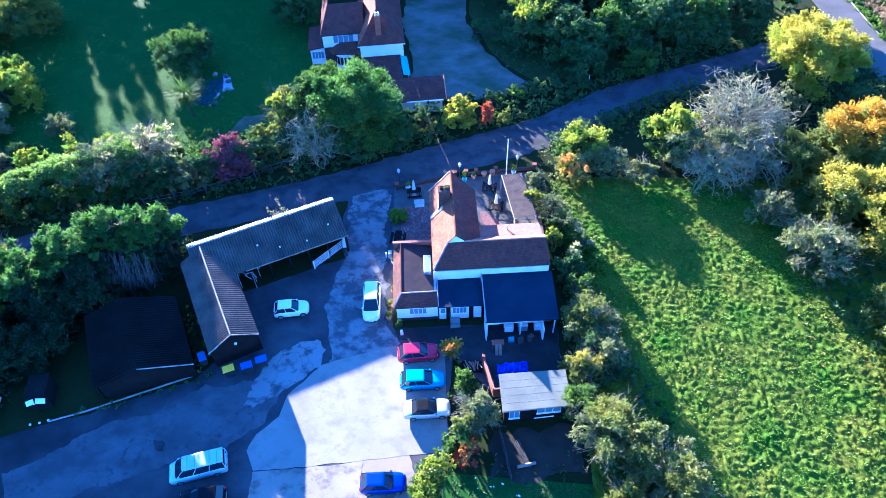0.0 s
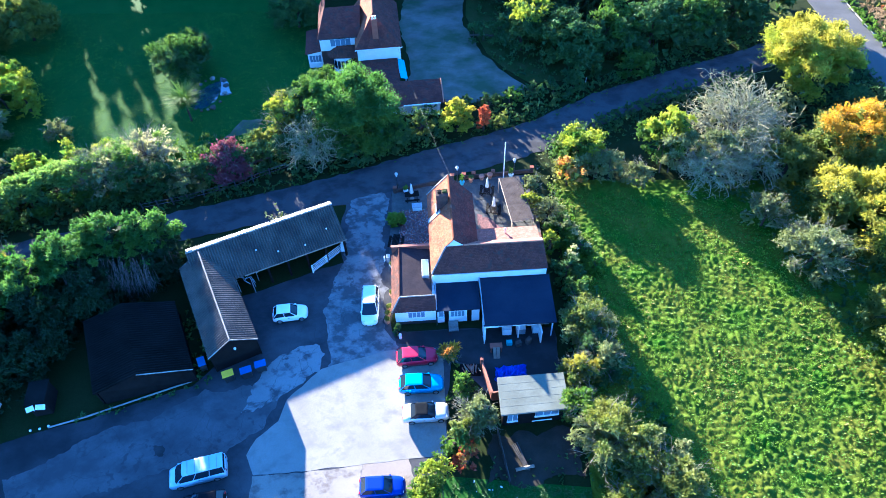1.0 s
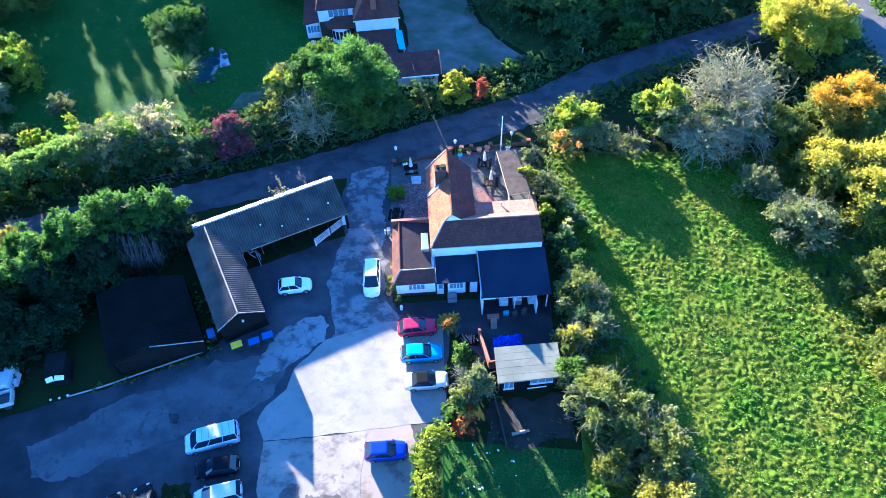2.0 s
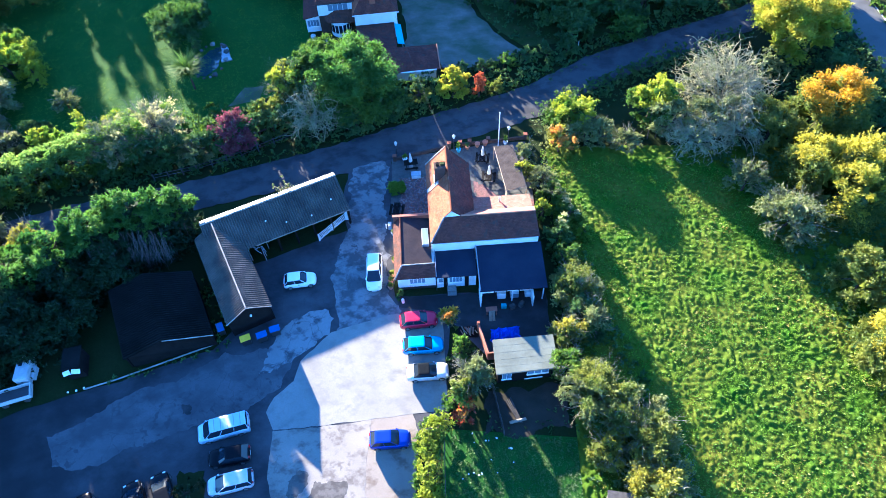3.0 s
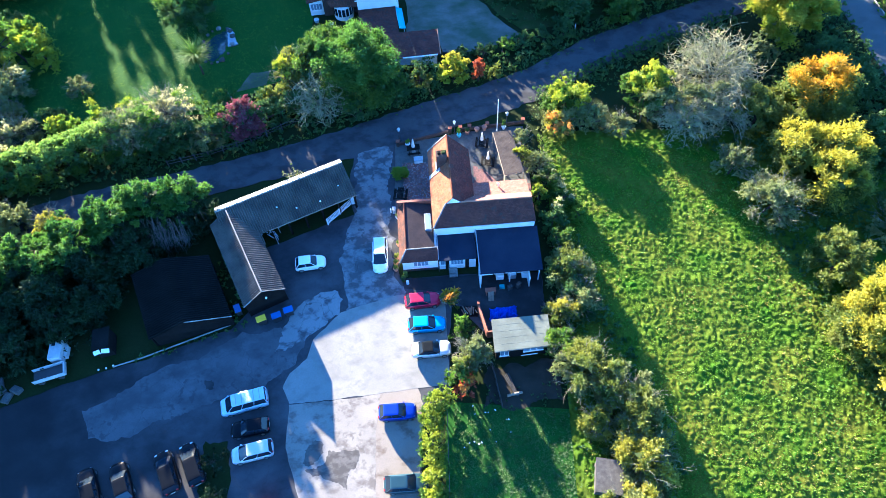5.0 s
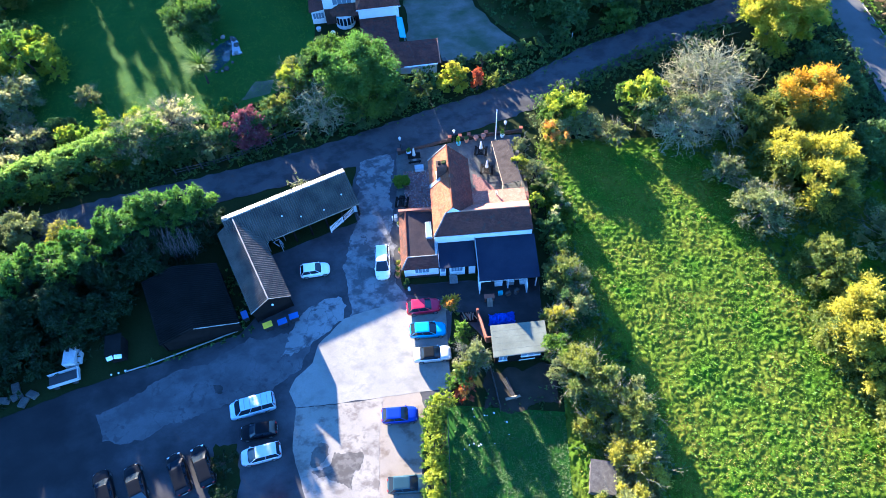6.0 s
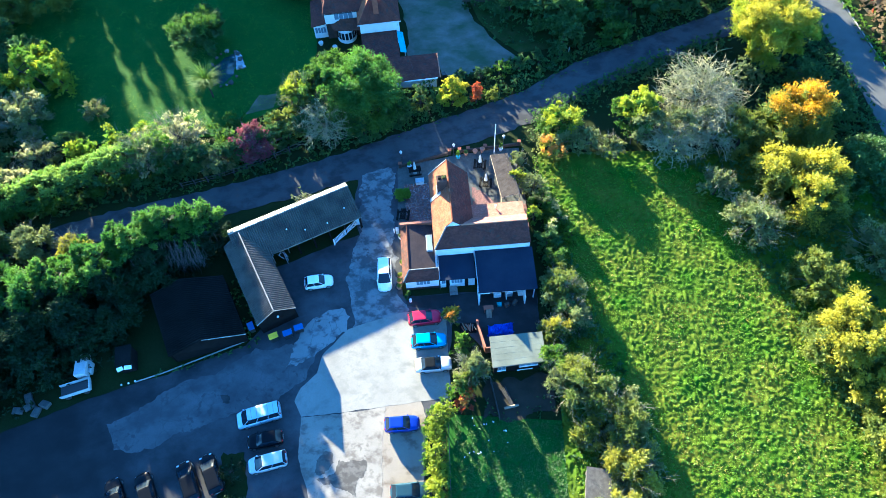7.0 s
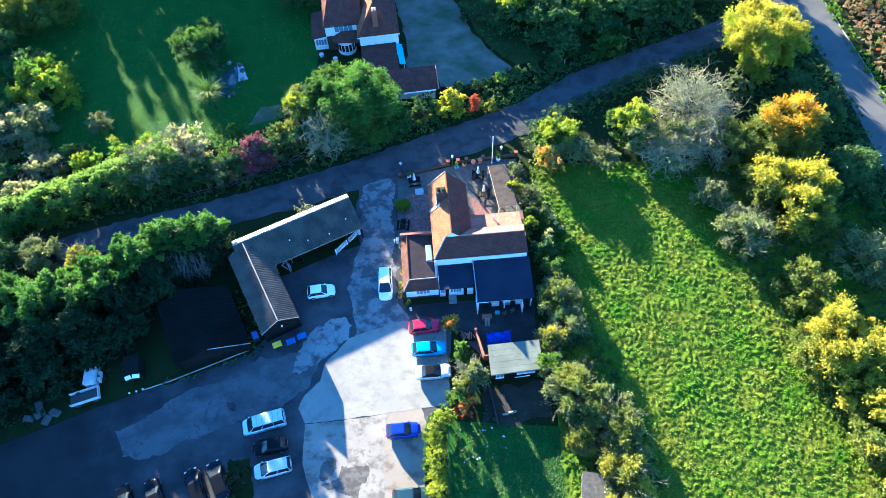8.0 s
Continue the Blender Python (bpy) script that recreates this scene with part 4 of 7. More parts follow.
# old wing, ridge running north to south, hipped with a small gablet at its south end
EZ, RZ, XZ = 3.9, 6.7, 5.8
wall(pub, 0.25, 4.85, 4.4, 11.3, 0, 3.85)
gable(pub, [(4.85, 11.45, 0), (4.85, 11.45, 3.8), (2.4, 11.45, 6.5), (0.25, 11.45, 3.8), (0.25, 11.45, 0)], 0.14)
# West slope takes the sunlit tile colour, east and south the shaded brown.
roof(pub, [(-0.05, -0.05, EZ), (-0.05, 11.6, EZ), (2.4, 11.6, RZ), (2.4, 2.1, RZ), (1.6, 2.1, 5.75)], "tile_orange_lit", "sunlit orange clay tile slope")
roof(pub, [(5.1, 11.6, EZ - 0.2), (5.1, 4.0, EZ - 0.2), (3.5, 2.1, 5.6), (2.4, 2.1, RZ), (2.4, 11.6, RZ)], "tile_brown", "shaded slope of clay tiles, coloured brown")
gable(pub, [(1.72, 2.06, 5.75), (3.35, 2.06, 5.75), (2.4, 2.06, 6.6)], 0.1, name="gablet")
bar(pub, "ridge_tiles", (2.4, 2.15, RZ + 0.02), (2.4, 11.55, RZ + 0.02), 0.1, "tile_orange_lit")
bar(pub, "hip_tiles", (0.0, 0.0, EZ + 0.03), (1.62, 2.08, 5.78), 0.09, "ridge")
bar(pub, "verge", (-0.05, 11.6, EZ + 0.02), (2.4, 11.6, RZ + 0.04), 0.08, "ridge")
# rear range, ridge running east to west
wall(pub, 0.25, 11.5, 0.25, 3.9, 0, 3.85)
roof(pub, [(-0.05, -0.05, EZ), (11.85, -0.05, EZ), (11.5, 2.05, XZ), (3.45, 2.05, XZ), (1.6, 2.05, 5.72)], "tile_brown", "long shaded slope of clay tiles, coloured brown")
roof(pub, [(11.85, 4.2, EZ), (5.0, 4.2, EZ), (3.2, 2.1, XZ - 0.05), (11.5, 2.1, XZ - 0.02)], "tile_pink_lit", "sunlit terracotta tile slope")
gable(pub, [(11.55, 0.2, 3.8), (11.55, 4.0, 3.8), (11.4, 2.05, 5.65)], 0.12)
bar(pub, "ridge_tiles", (3.4, 2.07, XZ + 0.02), (11.5, 2.07, XZ + 0.02), 0.1, "terracotta")
wall(pub, 0.05, 11.7, -0.03, 0.24, 2.2, 3.76, name="wall_band")
bar(pub, "downpipe", (4.82, 0.02, 3.7), (4.82, 0.02, 2.6), 0.05, "iron")
# lower range in the angle of the two wings
wall(pub, 5.2, 11.5, 3.9, 6.9, 0, 2.35)
roof(pub, [(5.15, 4.25, 3.3), (11.8, 4.25, 3.3), (11.8, 7.2, 2.5), (5.15, 7.2, 2.5)], "tile_pink_lit", "shallow terracotta tile roof")
vp = part("vent_pipe", tube(bmesh.new(), (8.2, 6.2, 2.6), (8.2, 6.2, 3.3), 0.08, 0.08, 8), M["statue"], pub, "pale vent pipe")
part("cowl", lathe(bmesh.new(), [(0.15, 3.3), (0.17, 3.4), (0.05, 3.52)], (8.2, 6.2, 0)), M["statue"], vp)
# chimney on the west slope
ch = part("chimney", bx(0.95, 2.15, 7.6, 8.5, 4.4, 7.4, 0.02), M["front"], pub, "dark brick chimney stack")
part("cap", bx(0.9, 2.2, 7.55, 8.55, 7.402, 7.52, 0.02), M["front"], ch)
part("flashing", bx(0.82, 0.948, 7.45, 8.65, 4.95, 5.35, 0.02), M["lead"], ch, "pale lead flashing")
part("flashing", bx(0.95, 2.2, 8.502, 8.62, 5.3, 6.75, 0.02), M["lead"], ch)
part("pot", lathe(bmesh.new(), [(0.2, 0), (0.16, 0.3), (0.2, 0.36), (0.1, 0.37)], (1.3, 8.0, 7.522)), M["darkwood"], ch)
part("moss_tuft", bx(1.55, 2.15, 7.9, 8.45, 7.522, 7.7, 0.12), M["moss"], ch, "green mossy tuft")
roof(pub, [(-0.08, 7.6, 3.97), (1.3, 7.6, 5.55), (1.3, 7.1, 5.55), (-0.08, 7.1, 3.97)], "lead", "grey lead valley", 0.03, "lead_valley")
# lean-to roofs at the back
wall(pub, 0.35, 4.6, -3.2, 0.1, 0, 2.27)
roof(pub, [(0.28, -3.5, 2.4), (4.7, -3.5, 2.4), (4.7, -0.05, 2.5), (0.28, -0.05, 2.5)], "felt", "dark slate-grey lean-to roof")
wall(pub, 4.95, 11.6, -4.2, 0.1, 0, 2.55, "dull_white")
roof(pub, [(4.75, -5.75, 2.62), (11.9, -5.8, 2.62), (12.0, -0.08, 3.0), (4.85, -0.06, 3.0)], "felt", "broad dark felted lean-to roof", 0.14)
bar(pub, "flashing", (4.8, -5.7, 2.74), (4.84, 0.0, 3.08), 0.06, "lead")
window(pub, 1.7, 3.1, -3.2, 0.9, 1.95, 4)
part("door", bx(3.35, 3.8, -3.26, -3.2, 0.02, 2.05, 0.01), M["darkwood"], pub, "dark back door")
part("door", bx(1.05, 1.5, -3.24, -3.2, 0.02, 2.05, 0.01), M["darkwood"], pub)
for k in range(3):
    part("post", bx(4.9 + k * 3.3, 5.02 + k * 3.3, -5.62, -5.5, 0, 2.47), M["white_paint"], pub)
wall(pub, 10.35, 10.47, -6.4, -4.3, 0, 1.9, name="screen_wall")
wall(pub, 4.8, 4.9, -6.1, -4.3, 0, 2.2, name="screen_wall")
window(pub, 9.2, 10.2, -4.2, 1.1, 2.1, 2)
# west wing: tiled slopes round a sunken flat roof
wall(pub, -3.9, 0.2, -3.1, 4.2, 0, 2.4)
roof(pub, [(-4.2, -3.4, 2.35), (-4.2, 4.3, 2.35), (-3.3, 4.3, 3.5), (-3.3, -2.3, 3.5)], "tile_wing", "weathered red-brown tile slope")
roof(pub, [(-4.2, -3.4, 2.35), (0.25, -3.4, 2.35), (0.25, -2.3, 3.5), (-3.3, -2.3, 3.5)], "tile_brown", "brown tile slope above the windows")
roof(pub, [(-3.3, -2.3, 3.48), (-3.3, 4.3, 3.48), (-0.05, 4.3, 2.9), (-0.05, -2.3, 2.9)], "felt_brown", "dark brownish flat roof between the slopes")
bar(pub, "ridge_tiles", (-3.3, -2.3, 3.52), (0.2, -2.3, 3.52), 0.08, "ridge")
bar(pub, "ridge_tiles", (-3.3, -2.3, 3.52), (-3.3, 4.2, 3.52), 0.07, "tile_brown")
bar(pub, "hip_tiles", (-3.3, -2.3, 3.52), (-4.15, -3.35, 2.4), 0.08, "ridge")
part("parapet", bx(-4.1, 0.1, 4.32, 4.55, 2.0, 3.5, 0.02), M["brick"], pub)
part("coping", bx(-4.15, 0.15, 4.27, 4.6, 3.503, 3.58, 0.01), M["redwood"], pub)
sk = part("skylight", bx(-1.0, -0.25, 0.3, 2.6, 2.9, 3.35, 0.02), M["lead"], pub, "pale blue-grey rooflight")
part("pane", bx(-0.92, -0.33, 0.38, 2.52, 3.352, 3.37), M["glass"], sk)
window(pub, -2.6, -0.9, -3.1, 1.0, 2.0, 4)
window(pub, 0.5, 1.0, -3.2, 1.0, 1.95, 1)
part("plinth", bx(-3.93, 0.2, -3.16, -3.1, 0, 0.4), M["trim"], pub)
bar(pub, "downpipe", (0.27, -3.48, 2.3), (0.27, -3.48, 0.05), 0.05, "iron")
bar(pub, "downpipe", (0.3, -0.2, 3.0), (0.3, -3.4, 2.5), 0.05, "lead")
# sign board and white box on the west wall
part("wall_box", bx(-4.15, -3.92, 0.6, 1.9, 1.2, 2.1, 0.02), M["white_paint"], pub)

# ---- corrugated barns ----


def corrugated(bm, r0, r1, e1, e0, pitch=0.27, depth=0.085, thick=0.02):
    """A corrugated sheet between a ridge line r0-r1 and an eaves line e0-e1."""
    r0, r1, e0, e1 = (Vector(p) for p in (r0, r1, e0, e1))
    n = (r1 - r0).cross(e0 - r0).normalized()
    if n.z < 0:
        n = -n
    cols = max(8, int((e1 - e0).length / pitch) * 6)
    grid = []
    for k in range(cols + 1):
        f = k / cols
        o = n * depth * math.sin(math.tau * k / 6)
        a, b = r0.lerp(r1, f) + o, e0.lerp(e1, f) + o
        grid.append([bm.verts.new(p) for p in (a, b, b - n * thick, a - n * thick)])
    for p, q in zip(grid, grid[1:]):
        for i in range(4):
            bm.faces.new((p[i], p[(i + 1) % 4], q[(i + 1) % 4], q[i]))
    bm.faces.new(grid[0][::-1])
    bm.faces.new(grid[-1])
    return bm


BZ = 4.45
A0, A1 = Vector((-24.5, 5.35, BZ)), Vector((-10.15, 12.6, BZ))
along = (A1 - A0).normalized()
outn = Vector((along.y, -along.x, 0))
barn = thing("barn", "low dark open-fronted barn with corrugated roof", "barn")
eA0, eA1 = A0 + outn * 4.15 - Vector((0, 0, 1.75)), A1 + outn * 4.15 - Vector((0, 0, 1.75))
part("roof", corrugated(bmesh.new(), A0, A1, eA1, eA0), M["corrugated"], barn)
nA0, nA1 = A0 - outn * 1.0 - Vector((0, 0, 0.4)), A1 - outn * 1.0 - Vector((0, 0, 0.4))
# Far slope is coloured pale for its sunlight; the near slope stays dark.
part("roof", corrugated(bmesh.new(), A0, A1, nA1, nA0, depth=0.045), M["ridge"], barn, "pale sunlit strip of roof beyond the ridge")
bar(barn, "ridge_capping", A0 + Vector((0, 0, 0.05)), A1 + Vector((0, 0, 0.05)), 0.09, "ridge", 8)


def board_wall(parent, a, b, h0, h1, material="darkwood", thick=0.12, name="wall"):
    """An upright wall from a to b whose top runs from h0 to h1."""
    a, b = Vector((*a[:2], 0)), Vector((*b[:2], 0))
    n = Vector((-(b - a).y, (b - a).x, 0)).normalized() * thick / 2
    bm = bmesh.new()
    lo = [bm.verts.new(p) for p in (a - n, b - n, b + n, a + n)]
    hi = [bm.verts.new(p) for p in (a - n + Vector((0, 0, h0)), b - n + Vector((0, 0, h1)), b + n + Vector((0, 0, h1)), a + n + Vector((0, 0, h0)))]
    bm.faces.new(lo[::-1])
    bm.faces.new(hi)
    for i in range(4):
        bm.faces.new((lo[i], lo[(i + 1) % 4], hi[(i + 1) % 4], hi[i]))
    return part(name, bm, M[material], parent)


board_wall(barn, A0 - outn * 0.6, A1 - outn * 0.6 - along * 0.2, BZ - 0.5, BZ - 0.5)
board_wall(barn, A1 - along * 0.2 - outn * 0.5, A1 - along * 0.2 + outn * 3.9, BZ - 0.35, BZ - 1.9)
board_wall(barn, eA0 + along * 2.6 - outn * 2.6, eA1 - along * 0.2 - outn * 2.6, BZ - 0.95, BZ - 0.95)
for k in range(6):
    p = eA0.lerp(eA1, 0.32 + 0.132 * k) - outn * 0.25
    part("post", bx(p.x - 0.09, p.x + 0.09, p.y - 0.09, p.y + 0.09, 0, BZ - 1.9), M["darkwood"], barn)
bar(barn, "gutter", eA0.lerp(eA1, 0.3), eA1, 0.07, "wood")
for f, d in ((0.42, 2.1), (0.55, 1.2), (0.73, 0.9), (0.9, 1.8)):
    p = eA0.lerp(eA1, f) - outn * d
    part("roof_vent", lathe(bmesh.new(), [(0.1, 0), (0.1, 0.1), (0.03, 0.16)], (p.x, p.y, BZ - 1.75 + d * 0.42)), M["white_paint"], barn)

B0, B1 = Vector((-23.3, 5.7, BZ - 0.06)), Vector((-17.45, -5.15, BZ - 0.2))
alb = (B1 - B0).normalized()
outb = Vector((-alb.y, alb.x, 0)).normalized()
if outb.x < 0:
    outb = -outb
barn2 = thing("barn", "long dark barn with a ribbed corrugated roof and pale ridge", "barn")
eE0, eE1 = B0 + outb * 2.4 - Vector((0, 0, 1.5)), B1 + outb * 2.4 - Vector((0, 0, 1.5))
eW0, eW1 = B0 - outb * 2.45 - Vector((0, 0, 1.5)), B1 - outb * 2.45 - Vector((0, 0, 1.5))
part("roof", corrugated(bmesh.new(), B0, B1, eE1, eE0), M["corrugated"], barn2)
part("roof", corrugated(bmesh.new(), B0, B1, eW1, eW0), M["corrugated"], barn2)
bar(barn2, "ridge_capping", B0 + Vector((0, 0, 0.05)), B1 + Vector((0, 0, 0.05)), 0.08, "stone_wall", 8)
board_wall(barn2, eE0 - outb * 0.2, eE1 - outb * 0.2 - alb * 0.2, BZ - 1.6, BZ - 1.7)
board_wall(barn2, eW0 + outb * 0.2, eW1 + outb * 0.2 - alb * 0.2, BZ - 1.6, BZ - 1.7)
c0, c1, c2 = eW1 + outb * 0.2 - alb * 0.25, eE1 - outb * 0.2 - alb * 0.25, B1 - alb * 0.25
gable(barn2, [(c0.x, c0.y, 0), (c1.x, c1.y, 0), (c1.x, c1.y, c1.z - 0.1), (c2.x, c2.y, c2.z - 0.15), (c0.x, c0.y, c0.z - 0.1)], 0.12, "darkwood")
bar(barn2, "bargeboard", B1 + Vector((0, 0, 0.02)), eE1 + Vector((0, 0, 0.02)), 0.06, "ridge")
bar(barn2, "bargeboard", B1 + Vector((0, 0, 0.02)), eW1 + Vector((0, 0, 0.02)), 0.06, "ridge")
lm = B1 + alb * 0.02
part("lamp", bx(lm.x + 0.1, lm.x + 0.3, lm.y - 0.2, lm.y + 0.0, 2.9, 3.1, 0.02), M["white_paint"], barn2)

low = thing("outbuilding", "low dark shed with a shade-coloured corrugated roof under the conifers", "shed", pose(0.35, 0.7, 0))
L0, L1 = Vector((-30.4, -0.6, 2.9)), Vector((-26.2, -8.8, 2.9))
part("roof", corrugated(bmesh.new(), L0, L1, (-21.3, -7.8, 2.3), (-25.4, 0.1, 2.3)), M["sheet_shaded"], low)
part("roof", corrugated(bmesh.new(), L0, L1, (-29.9, -10.6, 2.2), (-34.0, -2.4, 2.2)), M["sheet_shaded"], low)
bar(low, "bargeboard", (-26.2, -8.85, 2.92), (-21.3, -7.85, 2.32), 0.06, "ridge")
gable(low, [(-29.6, -10.3, 0), (-21.6, -7.7, 0), (-21.6, -7.7, 2.2), (-26.1, -8.65, 2.8), (-29.6, -10.3, 2.1)], 0.12, "darkwood")
board_wall(low, (-21.7, -7.6), (-25.5, -0.1), 2.2, 2.2)
board_wall(low, (-33.8, -2.5), (-29.8, -10.3), 2.1, 2.1)
bm = bmesh.new()
for a, b in (((-33.9, -12.05), (-30.9, -11.0)), ((-30.9, -11.0), (-27.4, -9.5)), ((-27.4, -9.5), (-21.8, -7.1))):
    tube(bm, (*a, 0.03), (*b, 0.03), 0.09, 0.09, 6)
tagged(part("kerb", bm, M["kerb"], None), "pale concrete kerb at the car park edge", "kerb", kind="structure")

# ---- grey flat-roofed shed ----
shed = thing("shed", "dark boarded shed with a pale grey felt roof", "shed")
roof(shed, [(7.75, -11.7, 2.6), (13.85, -10.9, 2.5), (13.6, -7.3, 2.5), (7.5, -7.95, 2.6)], "felt_grey", "weathered grey felt roof", 0.14)
for a, b in (((8.0, -11.35), (13.55, -10.62)), ((8.0, -11.35), (7.8, -8.2)), ((7.8, -8.2), (13.35, -7.6)), ((13.55, -10.62), (13.35, -7.6))):
    board_wall(shed, a, b, 2.38, 2.36, "darkwood")
for k in range(1, 5):
    w0, w1 = k / 5, 1 - k / 5
    bar(shed, "felt_seam", (7.75 * w1 + 7.5 * w0, -11.7 * w1 - 7.95 * w0, 2.594), (13.85 * w1 + 13.6 * w0, -10.9 * w1 - 7.3 * w0, 2.494), 0.014, "felt_grey", 4)
bar(shed, "fascia", (7.75, -11.71, 2.52), (13.85, -10.91, 2.42), 0.06, "wood")
sw = thing("shed_front", "", "", pose(8.0, -11.41, 0, 0, 0, 7.4))
sw.parent = shed
window(sw, 0.4, 1.3, 0.0, 0.75, 2.2, 2)
window(sw, 2.9, 5.0, 0.0, 1.2, 2.2, 3)
bar(shed, "white_rail", (10.6, -11.4, 0.9), (12.4, -11.15, 0.9), 0.05, "white_paint")

shed2 = thing("garden_shed", "small grey garden shed under a shrub", "shed", pose(18.2, -24.2, 0, 0, 0, -8))
part("roof", plate(bmesh.new(), [(-1.3, -1.6, 2.0), (1.3, -1.6, 2.0), (1.3, 1.6, 2.1), (-1.3, 1.6, 2.1)], 0.1), M["greywood"], shed2)
part("body", bx(-1.15, 1.15, -1.45, 1.45, 0, 1.88), M["greywood"], shed2)

# ---- house across the lane ----
house = thing("house", "white rendered house with red-brown tiled roofs", "house", pose(-10.7, 43.4, 0, 0, 0, 7.5))
wall(house, 0.0, 6.1, 0.0, 9, 0, 4.45)
wall(house, -5.3, 0.0, 2.75, 10, 2.9, 4.95)
wall(house, -5.28, -0.02, 2.77, 9.98, 0, 2.898, "front")
wall(house, -7.4, -5.3, 3.2, 9, 0, 2.5)
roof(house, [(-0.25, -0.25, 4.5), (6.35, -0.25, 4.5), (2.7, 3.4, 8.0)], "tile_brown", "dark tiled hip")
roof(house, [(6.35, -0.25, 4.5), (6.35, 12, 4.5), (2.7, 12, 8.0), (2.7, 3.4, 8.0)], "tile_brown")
# West slope takes the sunlit tile colour too.
roof(house, [(-0.25, -0.25, 4.5), (2.7, 3.4, 8.0), (2.7, 12, 8.0), (-0.25, 12, 4.5)], "tile_orange_lit", "sunlit orange tile slope")
roof(house, [(-5.5, 2.5, 5.0), (0.6, 2.5, 5.0), (0.9, 6.4, 7.6), (-4.2, 6.4, 7.6)], "tile_brown", "dark tiled slope")
roof(house, [(-5.5, 2.5, 5.0), (-4.2, 6.4, 7.6), (-4.2, 10, 7.6), (-5.5, 12, 5.0)], "tile_brown")
roof(house, [(-4.2, 6.4, 7.6), (0.9, 6.4, 7.6), (0.9, 11, 5.0), (-4.2, 11, 5.0)], "tile_brown")
roof(house, [(-7.7, 2.9, 2.5), (-5.35, 2.9, 2.9), (-5.35, 9.3, 2.9), (-7.7, 9.3, 2.5)], "tile_brown", "low tiled side roof")
part("gutter", bx(-0.3, 6.4, -0.38, -0.28, 4.36, 4.46), M["white_paint"], house)
part("gutter", bx(-5.5, 0.3, 2.38, 2.48, 4.86, 4.96), M["iron"], house)
hc = part("chimney", bx(2.4, 3.2, 0.7, 1.4, 4.9, 8.3, 0.02), M["brick"], house, "tall brown brick chimney")
for du in (0.22, 0.58):
    part("pot", lathe(bmesh.new(), [(0.16, 0), (0.13, 0.35), (0.17, 0.42), (0.1, 0.43)], (2.4 + du, 1.05, 8.302)), M["statue"], hc)
window(house, -3.8, -0.9, 2.75, 3.5, 4.7, 4)
window(house, -7.2, -5.5, 3.2, 0.9, 2.1, 4)
roof(house, [(-4.6, 2.7, 2.55), (-4.1, 1.5, 2.4), (0.0, 1.1, 2.4), (0.0, 2.7, 3.6), (-3.0, 2.7, 3.6)], "tile_wing", "red tiled porch roof")
bay = part("bay_window", lathe(bmesh.new(), [(1.5, 0), (1.5, 2.3)], (-2.3, 2.6, 0), 16), M["white_paint"], house, "curved white bay window")
for k in range(7):
    a = math.pi * (1.12 + 0.127 * k)
    part("pane", bx(-0.02, 0.02, -0.22, 0.22, 0.7, 2.0, 0, pose(-2.3 + 1.5 * math.cos(a), 2.6 + 1.5 * math.sin(a), 0, 0, 0, math.degrees(a))), M["carglass"], bay)
wall(house, 0.2, 5.4, -5.6, 0.0, 0, 2.15)
roof(house, [(0.0, -6.0, 2.3), (5.6, -6.0, 2.3), (5.6, -0.02, 2.6), (0.0, -0.02, 2.6)], "tile_brown", "dark tiled annexe roof")
part("canopy", plate(bmesh.new(), [(5.75, -4.9, 2.5), (6.7, -4.9, 2.3), (6.5, -0.3, 2.3), (5.6, -0.3, 2.6)], 0.05), M["turquoise"], house, "turquoise sheeted side canopy")
for v in (-4.8, -0.5):
    bar(house, "canopy_post", (6.45, v, 0.0), (6.45, v, 2.3), 0.05, "white_paint")
for u, v in ((-6.6, 1.6), (-4.4, 0.3), (0.6, -6.6)):
    lathe_pot = part("tub", lathe(bmesh.new(), [(0.3, 0), (0.4, 0.5), (0.32, 0.5)], (u, v, 0)), M["statue"], house)
garage = thing("garage", "low garage with a brown tiled roof beside the drive", "garage")
wall(garage, -6.4, 1.1, 34.3, 37.3, 0, 2.1)
roof(garage, [(-6.9, 32.9, 2.2), (1.7, 34.0, 2.2), (1.2, 38.2, 3.1), (-7.2, 37.3, 3.1)], "tile_brown", "brown tiled garage roof")
bar(garage, "gutter", (-3.6, 33.25, 2.2), (1.3, 33.9, 2.2), 0.1, "white_paint")
bar(garage, "bargeboard", (1.73, 34.0, 2.24), (1.22, 38.2, 3.14), 0.08, "terracotta")
part("garage_door", bx(1.1, 1.16, 34.6, 37.0, 0.02, 2.05), M["wood"], garage)

# ---- vehicles ----
PAINT = {}


def paint(name, col, metal=0.3):
    if name not in PAINT:
        PAINT[name] = mat("paint_" + name, col, tuple(c * 0.9 for c in col), 2.0, rough=0.28, metal=metal, bump=0.0, fine=0.06, coat=0.2, spec=0.3)
    return PAINT[name]


